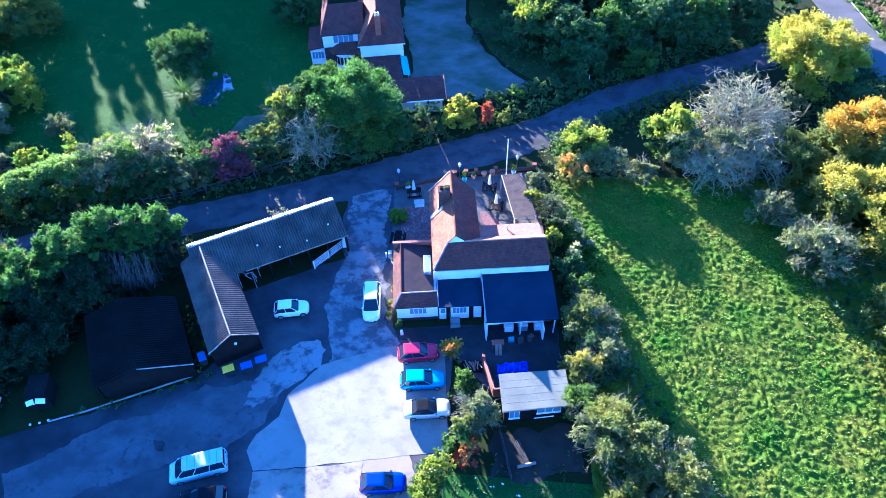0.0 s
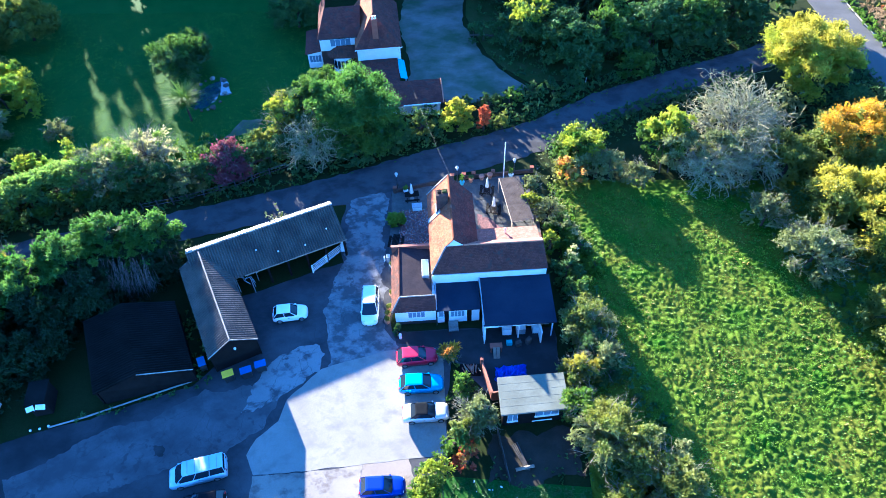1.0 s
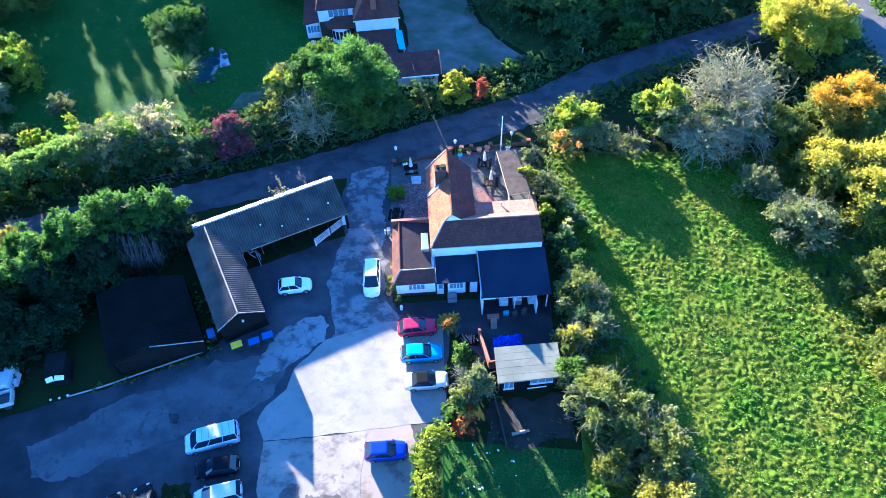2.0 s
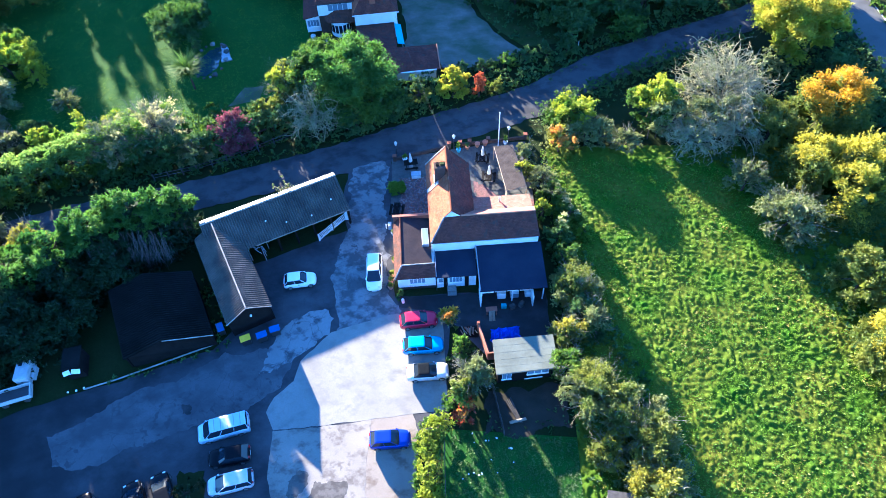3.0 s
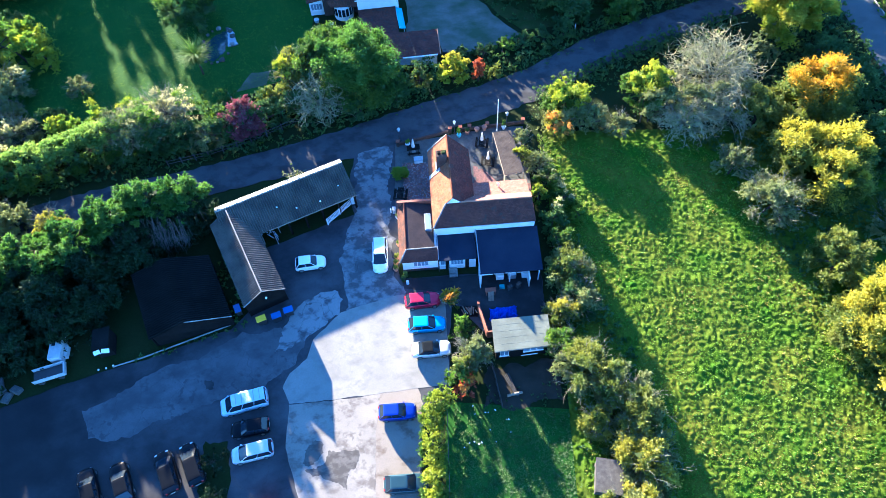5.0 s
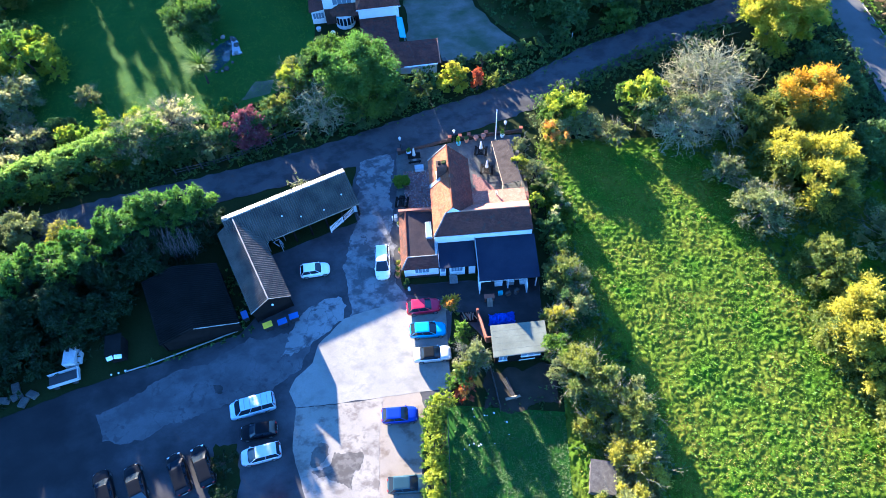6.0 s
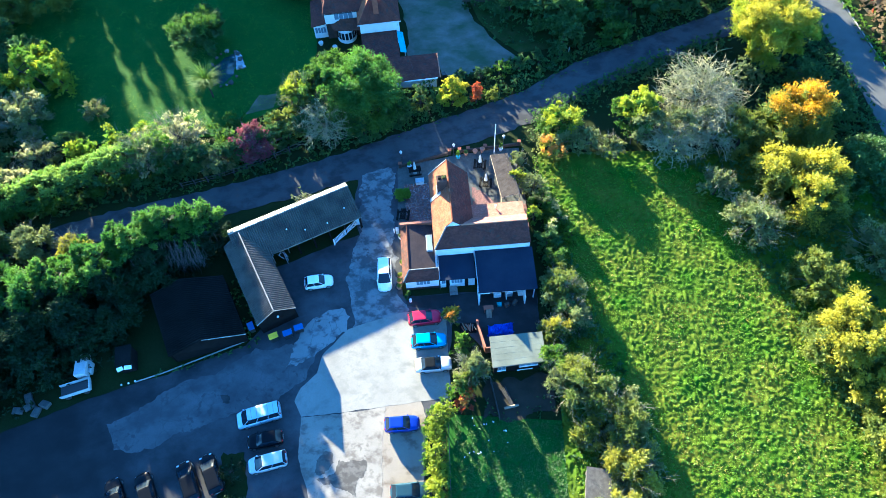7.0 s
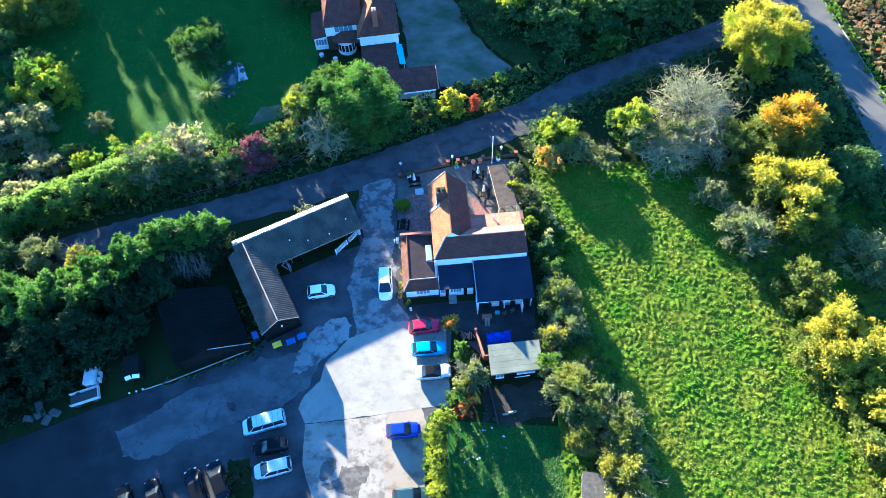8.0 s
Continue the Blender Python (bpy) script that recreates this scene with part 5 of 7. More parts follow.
STYLES = dict(
    hatch=dict(prof=[(-0.5, 0.4, 0.66), (-0.487, 0.56, 0.82), (-0.44, 0.63, 0.93), (-0.34, 0.64, 0.985), (0, 0.63, 1.0), (0.2, 0.62, 1.0), (0.27, 0.6, 0.985), (0.38, 0.55, 0.94), (0.45, 0.49, 0.84), (0.485, 0.42, 0.7), (0.5, 0.34, 0.52)], cab=(-0.475, 0.26, -0.34, 0.04), top=1.0),
    mpv=dict(prof=[(-0.5, 0.4, 0.68), (-0.488, 0.56, 0.84), (-0.44, 0.6, 0.95), (-0.34, 0.6, 0.99), (0, 0.58, 1.0), (0.25, 0.57, 1.0), (0.33, 0.55, 0.98), (0.42, 0.49, 0.92), (0.47, 0.43, 0.78), (0.49, 0.38, 0.64), (0.5, 0.3, 0.5)], cab=(-0.485, 0.31, -0.42, 0.08), top=1.0),
    van=dict(prof=[(-0.5, 0.44, 0.86), (-0.495, 0.6, 0.95), (-0.4, 0.6, 1.0), (0, 0.58, 1.0), (0.28, 0.57, 1.0), (0.36, 0.54, 0.98), (0.45, 0.47, 0.93), (0.485, 0.42, 0.86), (0.5, 0.32, 0.74)], cab=(-0.49, 0.37, -0.475, 0.2), top=1.0),
    soft=dict(prof=[(-0.5, 0.42, 0.78), (-0.485, 0.62, 0.9), (-0.36, 0.66, 0.98), (0, 0.62, 1.0), (0.2, 0.6, 1.0), (0.27, 0.58, 0.98), (0.4, 0.53, 0.95), (0.47, 0.45, 0.86), (0.5, 0.36, 0.72)], cab=(-0.37, 0.24, -0.22, 0.05), top=0.95),
)


def car(label, x, y, yaw, L, W, H, col, style="hatch", roof_col=None, ribs=0, category="car"):
    """A parked car that points along its local +x."""
    st = STYLES[style]
    root = thing("car" if category == "car" else "van", label, category, pose(x, y, 0.035, 0, 0, yaw))
    bm = bmesh.new()
    rings = []
    for fx, fz, fw in st["prof"]:
        w, z, lo = W / 2 * fw, H * fz, 0.2 if abs(fx) < 0.46 else 0.28
        half = [(0.86 * w, lo), (w, lo + 0.1), (w, lo + (z - lo) * 0.55), (0.97 * w, z - 0.07), (0.88 * w, z - 0.012), (0.45 * w, z + 0.012)]
        ring = [(a, b) for a, b in half] + [(-a, b) for a, b in half[::-1]]
        rings.append([bm.verts.new((fx * L, a, b)) for a, b in ring])
    for a, b in zip(rings, rings[1:]):
        for k in range(12):
            bm.faces.new((a[k], b[k], b[(k + 1) % 12], a[(k + 1) % 12]))
    bm.faces.new(rings[0])
    bm.faces.new(rings[-1][::-1])
    body = part("body", bm, col, root, smooth=True)
    zb = H * 0.6
    r0, f0, r1, f1 = (v * L for v in st["cab"])
    zt = H * st["top"]
    wb, wt = W / 2 * 0.91, W / 2 * 0.69
    lo = [(r0, -wb), (f0 - 0.12, -wb), (f0, -wb * 0.6), (f0, wb * 0.6), (f0 - 0.12, wb), (r0, wb)]
    hi = [(r1, -wt), (f1 - 0.06, -wt), (f1, -wt * 0.65), (f1, wt * 0.65), (f1 - 0.06, wt), (r1, wt)]
    va, vb = [Vector((*p, zb - 0.06)) for p in lo], [Vector((*p, zt - 0.05)) for p in hi]
    mid_low, mid_high = sum(va, Vector()) / 6, sum(vb, Vector()) / 6
    for pane_name, sides in (("side_window", (0,)), ("windscreen", (1, 2, 3)), ("side_window", (4,)), ("rear_window", (5,))):
        bm = bmesh.new()
        for k in sides:
            j = (k + 1) % 6
            out = [va[k], va[j], vb[j], vb[k]]
            back = [p.lerp(c, 0.04) for p, c in zip(out, (mid_low, mid_low, mid_high, mid_high))]
            vs = [bm.verts.new(p) for p in out + back]
            for f in ((0, 1, 2, 3), (7, 6, 5, 4), (0, 4, 5, 1), (1, 5, 6, 2), (2, 6, 7, 3), (3, 7, 4, 0)):
                bm.faces.new([vs[i] for i in f])
        part(pane_name, bm, M["carglass"], root)
    part("interior", bx(r0 + 0.3, f0 - 0.45, -wb * 0.85, wb * 0.85, zb - 0.15, zb + 0.06, 0.02), M["trim"], root)
    bm = bmesh.new()
    rows = []
    for s, z in ((1.0, zt - 0.085), (1.02, zt - 0.05), (0.93, zt - 0.015), (0.72, zt)):
        cx = (r1 + f1) / 2
        rows.append([bm.verts.new((cx + (px - cx) * (s * 1.02), py * s * 1.03, z)) for px, py in hi])
    for a, b in zip(rows, rows[1:]):
        for k in range(6):
            bm.faces.new((a[k], a[(k + 1) % 6], b[(k + 1) % 6], b[k]))
    bm.faces.new(rows[0][::-1])
    bm.faces.new(rows[-1])
    rp = part("roof", bm, roof_col or col, root, "black fabric roof" if roof_col else "")
    for k in range(ribs):
        xx = r1 + (f1 - r1) * (k + 0.7) / (ribs + 0.4)
        part("roof_rib", bx(xx - 0.03, xx + 0.03, -wt * 0.86, wt * 0.86, zt + 0.001, zt + 0.022), M["lead"], rp)
    mids = [0.0, 0.5, 1.0] if style != "van" else [0.0, 0.33, 0.66, 1.0]
    for s in (-1, 1):
        for f in mids:
            a = (r0 + (f0 - 0.12 - r0) * f, s * wb * 1.0, zb - 0.06)
            b = (r1 + (f1 - 0.06 - r1) * f, s * wt * 1.0, zt - 0.05)
            part("pillar", tube(bmesh.new(), a, b, 0.035, 0.03, 4), roof_col or col, root)
        part("mirror", bx(f0 - 0.42, f0 - 0.26, s * (wb + 0.03) - 0.09, s * (wb + 0.03) + 0.09, zb + 0.0, zb + 0.13, 0.03), col, root)
        part("headlamp", bx(L * 0.42, L * 0.462, s * W * 0.31 - 0.13, s * W * 0.31 + 0.13, H * 0.4, H * 0.475, 0.015), M["lamp_clear"], root)
        part("tail_lamp", bx(-L * 0.502, -L * 0.476, s * W * 0.3 - 0.1, s * W * 0.3 + 0.1, H * 0.44, H * 0.58, 0.01), M["lamp_red"], root)
        part("sill_trim", bx(-L * 0.24, L * 0.24, s * W * 0.485 - 0.02, s * W * 0.485 + 0.03, 0.2, 0.3, 0.01), M["trim"], root)
        part("door_handle", bx(-0.05 * L, -0.05 * L + 0.16, s * W * 0.5 - 0.012, s * W * 0.5 + 0.012, H * 0.5, H * 0.52), M["trim"], root)
        for fx in (-0.31, 0.32):
            wh = part("wheel", lathe(bmesh.new(), [(0.2, -0.1), (0.3, -0.1), (0.315, -0.06), (0.315, 0.06), (0.3, 0.1), (0.2, 0.1)], n=18), M["tyre"], root)
            wh.matrix_basis = pose(fx * L, s * (W / 2 - 0.085), 0.315, 90, 0, 0)
            part("rim", lathe(bmesh.new(), [(0.05, -0.108), (0.2, -0.102), (0.2, 0.102), (0.05, 0.108)], n=12), M["alloy"], wh)
    part("bumper", bx(L * 0.47, L * 0.505, -W * 0.27, W * 0.27, 0.26, 0.42, 0.03), M["trim"], root)
    part("bumper", bx(-L * 0.506, -L * 0.47, -W * 0.33, W * 0.33, 0.28, 0.44, 0.03), M["trim"], root)
    part("plate", bx(L * 0.5055, L * 0.508, -0.26, 0.26, 0.3, 0.41), M["plate"], root)
    part("plate", bx(-L * 0.509, -L * 0.5065, -0.26, 0.26, 0.5, 0.61), M["plate"], root)
    return root


P = paint
SILVER, BLACK = P("silver", (0.55, 0.57, 0.6)), mat("paint_black", (0.003, 0.004, 0.006), (0.004, 0.005, 0.007), 2.0, rough=0.32, bump=0.0, fine=0.06, spec=0.07)
car("raspberry red hatchback parked nose to the shrubs", -0.1, -4.5, 7, 4.0, 1.72, 1.48, P("red", (0.5, 0.015, 0.05)))
car("bright sky-blue hatchback parked in the row", 0.45, -7.5, 4, 4.2, 1.76, 1.5, P("sky_blue", (0.02, 0.28, 0.55)))
car("silver convertible with a closed black fabric roof", 1.0, -10.45, 5, 4.2, 1.74, 1.42, SILVER, "soft", mat("black_fabric", (0.006, 0.008, 0.01), (0.01, 0.012, 0.014), 3, rough=0.9))
car("royal blue hatchback beside the hedge", -2.4, -17.4, 4, 3.9, 1.72, 1.5, P("royal_blue", (0.008, 0.03, 0.27)))
car("dark teal car at the end of the hedge row", -1.25, -24.55, 4, 4.3, 1.76, 1.46, P("dark_teal", (0.02, 0.05, 0.06)))
car("small white hatchback standing by the barn", -13.45, 0.6, 9, 3.55, 1.62, 1.48, P("white", (0.78, 0.79, 0.8), 0.0))
car("white people carrier parked beside the pub", -5.25, 1.5, -86, 4.5, 1.8, 1.66, P("white", (0.78, 0.79, 0.8), 0.0), "mpv")
car("silver-blue van with a ribbed roof", -18.5, -16.35, -164, 4.9, 1.9, 1.9, P("silver_blue", (0.42, 0.52, 0.62)), "van", ribs=5, category="van")
car("glossy black hatchback parked among others", -17.45, -19.0, -170, 3.9, 1.7, 1.46, BLACK)
car("silver-white estate car beside the island shrubs", -16.85, -21.45, -166, 4.2, 1.76, 1.5, P("pale_silver", (0.5, 0.52, 0.56)), "mpv")
for x, y, L in ((-22.75, -22.6, 4.5), (-25.1, -23.4, 4.5), (-29.4, -24.4, 4.2), (-32.5, -25.0, 4.2)):
    car("black car in the shaded row", x, y, 118, L, 1.76, 1.48, BLACK, "mpv" if L > 4.3 else "hatch")
car("dark red car at the edge of the car park", -14.0, -27.0, 10, 4.0, 1.7, 1.48, P("dark_red", (0.3, 0.02, 0.02)))

# ---- trees and hedges ----
T = tree
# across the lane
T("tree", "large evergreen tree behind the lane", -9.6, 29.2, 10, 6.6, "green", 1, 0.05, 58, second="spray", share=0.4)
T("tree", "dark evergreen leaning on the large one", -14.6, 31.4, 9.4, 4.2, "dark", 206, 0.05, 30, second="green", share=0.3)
T("tree", "yellow-green leafy tree beside the evergreen", -18.4, 29.4, 7.6, 3.55, "olive", 2, 0.1, 24, second="lime", share=0.3, twigs=90)
bare_tree("shrub", "grey twiggy half-bare shrub at the lane", -14.8, 25.4, 6.4, 4.0, 3, 3)
T("shrub", "green shrub below the evergreen", -5.4, 27.6, 4.6, 3.0, "dark", 4, 0.1, 20, category="shrub", second="green", share=0.4)
T("shrub", "low olive shrub at the foot of the evergreen", -9.2, 24.8, 4.0, 2.6, "dark", 207, 0.05, 16, category="shrub", second="olive", share=0.3)
T("shrub", "small lime-yellow shrub at the lawn's edge", -19.6, 33.4, 3.4, 1.3, "lime", 208, 0.05, 12, category="shrub")
T("shrub", "burgundy-leaved shrub by the fence", -24.6, 22.2, 5.2, 3.2, "burgundy", 5, 0.05, 24, category="shrub", twigs=90)
T("tree", "bright yellow small tree by the garage", 3.4, 30.8, 5, 2.6, "lime", 6, 0.15, 20, second="yellow", share=0.6)
T("shrub", "olive shrub by the garage", -0.9, 29.5, 4, 1.9, "olive", 7, 0.1, 12, category="shrub")
T("shrub", "narrow rust-red columnar shrub", 7.0, 30.8, 5, 1.0, "rust", 8, 0.05, 16, category="shrub", lump=0.5)
T("shrub", "green shrub beside the rust-red one", 9.4, 31.2, 3, 1.4, "olive", 9, 0.1, 10, category="shrub")
T("tree", "round dark tree on the garden lawn", -36.4, 44.4, 8, 4.8, "dark", 10, 0.04, 34, second="green", share=0.25)
T("tree", "lime-yellow tree in the garden", -60.0, 36.4, 7, 5.2, "lime", 11, 0.06, 30, second="fresh", share=0.4)
T("tree", "yellow-green tree at the garden's edge", -55.6, 34.6, 4.4, 2.4, "lime", 17, 0.06, 18)
for k, (x, y, h, r, leaf) in enumerate([(-59.4, 28.2, 5.6, 4.2, "grey"), (-64, 25, 6, 4.2, "grey"), (-55, 20.6, 4.2, 3.2, "grey"), (-66, 31, 6.5, 4.4, "dark"), (-60.5, 19, 4.6, 3.55, "dark"), (-51.4, 23.6, 3.4, 2.4, "dark"), (-69, 20, 7, 5, "dark"), (-64, 40, 6.4, 4, "dark"), (-70, 51, 8, 5, "olive")]):
    T("shrub", "shaded shrub at the garden's western edge", x, y, h, r, leaf, 240 + k, 0.04, 24, category="shrub", twigs=110 if leaf == "grey" else 0, second="pale" if leaf == "grey" else None, share=0.25)
T("shrub", "grey-leaved shrub in the garden", -57.6, 24.8, 3.4, 2.2, "grey", 12, 0.05, 16, twigs=40, category="shrub")
T("shrub", "small grey-purple shrub on the lawn", -49.6, 29.6, 3.2, 2.3, "grey", 13, 0.1, 14, per=80, twigs=40, category="shrub")
T("tree", "olive tree at the top of the garden", -64, 54, 8.5, 5.6, "olive", 14, 0.1, 30)
T("tree", "dark tree at the far side of the garden", -72, 44, 9, 5.5, "dark", 15, 0.1, 30)
T("tree", "dark leafy tree behind the house", -22, 57, 8, 4.6, "dark", 16, 0.1, 24)
# tall trees at the garden's far end
for k, (x, y, h, r) in enumerate([(-124, 58, 18, 8), (-114, 66, 18, 8), (-104, 72, 18, 8), (-94, 77, 14, 7.5), (-84, 81, 13, 7), (-78.6, 85, 18, 4.6), (-72.9, 85, 18, 1.6), (-70.0, 85, 18, 1.25), (-66.5, 85, 18, 1.6), (-73.8, 88, 15, 3.8), (-69.4, 90, 15.2, 3.2), (-58.4, 85, 18, 4.7), (-55, 83, 18, 6), (-49, 86, 18, 6.5), (-41, 85, 18, 6.5), (-33, 87, 18, 6.5), (-25, 85, 17, 6.5), (-17, 87, 17, 6.5), (-9, 84, 16, 6.5), (-1, 84, 16, 6.5), (7, 80, 15, 6.5), (15, 78, 14, 6), (24, 76, 13, 6), (36, 78, 13, 6), (3, 70, 9, 4), (-3, 74, 14, 5.5), (5, 74, 12, 5), (-12, 76, 14, 6), (-20, 78, 15, 6), (-30, 79, 15, 6), (-40, 78, 15, 6), (-49, 79, 15, 6), (-87, 74, 11, 6), (-98, 68, 12.5, 6.5)]):
    T("tree", "tall tree at the garden's far end", x, y, h, r, "dark", 320 + k, 0.0, 30, per=42, size=1.2 if r > 2 else 0.5, lump=0.42 if r > 2 else 0.95)
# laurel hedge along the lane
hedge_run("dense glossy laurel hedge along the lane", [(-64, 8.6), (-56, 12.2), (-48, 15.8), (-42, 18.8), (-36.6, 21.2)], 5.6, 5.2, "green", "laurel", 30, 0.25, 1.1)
# Added laurels whose lime tops paint the hedge's sunlit back edge.
for k, (x, y) in enumerate([(-48.4, 20.6), (-44.6, 22.2), (-40.8, 23.8)]):
    T("hedge_shrub", "laurel behind the hedge, lime-topped as if sunlit", x, y, 4.8, 2.4, "fresh", 34 + k, 0.02, 20, category="hedge", second="lime", share=0.2)
hedge_run("dark ivy-grown hedge above the lane fence", [(-36, 18.8), (-28.6, 20.2), (-22.6, 22.8), (-16, 26.4), (-9, 29)], 2.6, 4.0, "dark", None, 46, 0.26, 0.9, dens=2.6)
T("shrub", "pale variegated half-bare shrub in the hedge", -35.2, 22.6, 6.6, 4.9, "pale", 40, 0.02, 26, per=120, twigs=260, category="shrub", second="fresh", share=0.3)
T("shrub", "pale green half-bare shrub before the laurel", -39.4, 19.6, 6.4, 3.9, "pale", 44, 0.02, 24, per=110, twigs=220, category="shrub", second="grey", share=0.4)
T("shrub", "pale twiggy shrub in the lane hedge", -29.4, 19.3, 4, 2.7, "grey", 41, 0.05, 16, per=110, twigs=60, category="shrub")
T("shrub", "fresh green shrub by the gate", -28.6, 22.6, 4, 2.0, "fresh", 42, 0.05, 12, category="shrub")
T("shrub", "olive shrub by the lane fence", -21.4, 25.6, 4.5, 2.4, "olive", 43, 0.05, 14, category="shrub")
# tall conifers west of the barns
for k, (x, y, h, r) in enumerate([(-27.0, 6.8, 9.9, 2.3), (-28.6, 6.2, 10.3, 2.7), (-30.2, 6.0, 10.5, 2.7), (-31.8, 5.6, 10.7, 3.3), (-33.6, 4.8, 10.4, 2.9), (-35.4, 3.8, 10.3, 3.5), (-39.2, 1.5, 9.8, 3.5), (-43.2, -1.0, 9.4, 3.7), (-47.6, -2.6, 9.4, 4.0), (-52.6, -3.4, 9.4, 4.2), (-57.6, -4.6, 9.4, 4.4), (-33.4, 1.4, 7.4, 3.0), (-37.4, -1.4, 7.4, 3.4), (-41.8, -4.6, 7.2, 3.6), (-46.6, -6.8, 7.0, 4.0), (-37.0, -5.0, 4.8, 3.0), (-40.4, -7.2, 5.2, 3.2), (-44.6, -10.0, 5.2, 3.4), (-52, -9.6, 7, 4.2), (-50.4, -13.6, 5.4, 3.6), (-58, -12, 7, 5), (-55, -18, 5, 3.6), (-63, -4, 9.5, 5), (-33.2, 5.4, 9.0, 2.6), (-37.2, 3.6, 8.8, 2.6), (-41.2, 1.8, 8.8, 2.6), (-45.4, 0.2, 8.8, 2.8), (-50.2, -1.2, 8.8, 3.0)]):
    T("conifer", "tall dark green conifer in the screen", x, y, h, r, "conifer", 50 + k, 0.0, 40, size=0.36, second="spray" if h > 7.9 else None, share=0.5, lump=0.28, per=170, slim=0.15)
T("tree", "bronze-tinged small tree behind the conifers", -44.4, 4.6, 6.2, 2.3, "bronze", 96, 0.1, 18, twigs=120)
T("shrub", "grey-green shrub at the lane below the laurel", -50.6, 5.8, 5.6, 3.0, "grey", 97, 0.05, 22, category="shrub", twigs=60)
T("shrub", "dark shrub at the lane below the laurel", -55.0, 5.0, 5.4, 3.2, "dark", 98, 0.05, 20, category="shrub")
# dead hanging boughs on the barn side of the conifers
rngd = np.random.default_rng(66)
for x, y in ((-29.2, 3.6), (-31.6, 3.4), (-34.2, 1.6)):
    n = 60
    a = np.column_stack([rngd.uniform(-1.6, 1.6, n), rngd.uniform(-0.5, 0.3, n), rngd.uniform(3.5, 6.2, n)])
    b = a + np.column_stack([rngd.normal(size=n) * 0.25, rngd.uniform(-1.2, -0.5, n), rngd.uniform(-3.0, -1.6, n)])
    dead = thing("dead_bough", "grey dead boughs hanging below the conifers", "branches", pose(x, y, 0))
    part("stem", tube(bmesh.new(), (0, 0.4, 0), (0, 0.2, 5.6), 0.12, 0.07, 6), M["bark"], dead)
    twig_mesh("twig_spray", a, b, 0.022, dead, rngd, "greywood", forks=1)
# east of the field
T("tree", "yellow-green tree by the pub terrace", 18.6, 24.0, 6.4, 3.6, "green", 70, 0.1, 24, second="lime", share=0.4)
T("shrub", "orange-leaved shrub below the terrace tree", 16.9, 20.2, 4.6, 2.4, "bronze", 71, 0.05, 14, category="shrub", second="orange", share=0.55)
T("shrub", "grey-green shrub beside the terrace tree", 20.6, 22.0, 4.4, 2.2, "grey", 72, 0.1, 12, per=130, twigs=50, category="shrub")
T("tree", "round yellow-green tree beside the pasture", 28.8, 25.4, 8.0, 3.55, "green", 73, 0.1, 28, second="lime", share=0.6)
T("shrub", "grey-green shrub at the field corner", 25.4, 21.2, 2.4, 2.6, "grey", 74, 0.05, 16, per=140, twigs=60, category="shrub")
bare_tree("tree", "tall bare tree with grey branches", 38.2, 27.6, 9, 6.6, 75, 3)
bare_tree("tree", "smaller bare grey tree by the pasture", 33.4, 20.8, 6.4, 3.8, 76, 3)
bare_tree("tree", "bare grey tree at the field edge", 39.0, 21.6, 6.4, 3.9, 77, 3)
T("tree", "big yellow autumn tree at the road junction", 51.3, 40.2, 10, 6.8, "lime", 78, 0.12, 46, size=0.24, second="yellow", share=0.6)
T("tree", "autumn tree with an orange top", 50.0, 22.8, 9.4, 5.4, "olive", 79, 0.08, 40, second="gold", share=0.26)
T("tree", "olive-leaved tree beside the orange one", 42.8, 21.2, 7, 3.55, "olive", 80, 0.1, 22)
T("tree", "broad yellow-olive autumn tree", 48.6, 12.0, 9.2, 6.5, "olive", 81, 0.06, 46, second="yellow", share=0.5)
T("shrub", "grey shrub below the autumn tree", 41.0, 7.2, 6.4, 4.0, "grey", 82, 0.08, 22, per=150, twigs=90, category="shrub")
T("shrub", "grey shrub at the field edge", 38.2, 13.4, 5.2, 2.8, "grey", 83, 0.08, 14, per=130, twigs=50, category="shrub")
T("tree", "yellow tree at the field's far corner", 48.2, -9.0, 8, 5.6, "olive", 84, 0.04, 46, second="yellow", share=0.5)
T("tree", "yellow tree beyond the field", 51.8, -18.6, 7.6, 6.2, "olive", 85, 0.04, 40, second="yellow", share=0.55)
T("shrub", "yellow-olive shrub in the field corner", 49.0, -14.4, 5.6, 3.55, "olive", 93, 0.04, 26, category="shrub", second="yellow", share=0.5)
T("shrub", "yellowing shrub at the pasture's edge", 50.6, -25.4, 5.6, 4.4, "olive", 94, 0.04, 26, category="shrub", second="yellow", share=0.45)
T("shrub", "pale grey-green shrub before the laurel hedge", -56.4, 15.4, 6.0, 2.8, "grey", 95, 0.04, 20, category="shrub", twigs=50, second="pale", share=0.4)
T("tree", "olive-grey tree behind the pasture", 46.2, -1.2, 6.4, 3.55, "olive", 86, 0.08, 24)
T("tree", "grey-green tree by the road", 55.4, 3, 6.4, 4.4, "grey", 87, 0.08, 28, per=170, twigs=60)
T("tree", "dark green tree beside the road", 56.5, 16, 7, 4.4, "dark", 88, 0.08, 26)
T("shrub", "dark shrub beside the country road", 57.5, 28, 5, 3.55, "dark", 89, 0.05, 20, category="shrub")
T("shrub", "dark shrub beside the country road", 55, 32.5, 5, 3.0, "dark", 90, 0.05, 18, category="shrub")
hedge_run("tangled grey-green hedge at the pasture's head", [(17.6, 20.8), (23.0, 21.6)], 2.2, 3.9, "grey", None, 92, 0.24, 0.9, dens=3.0)
hedge_run("tall tangled hedge at the pasture's head", [(28.0, 22.4), (30, 22.6), (36, 23.2), (42, 24)], 2.4, 5.9, "grey", None, 96, 0.24, 0.9, dens=3.2)
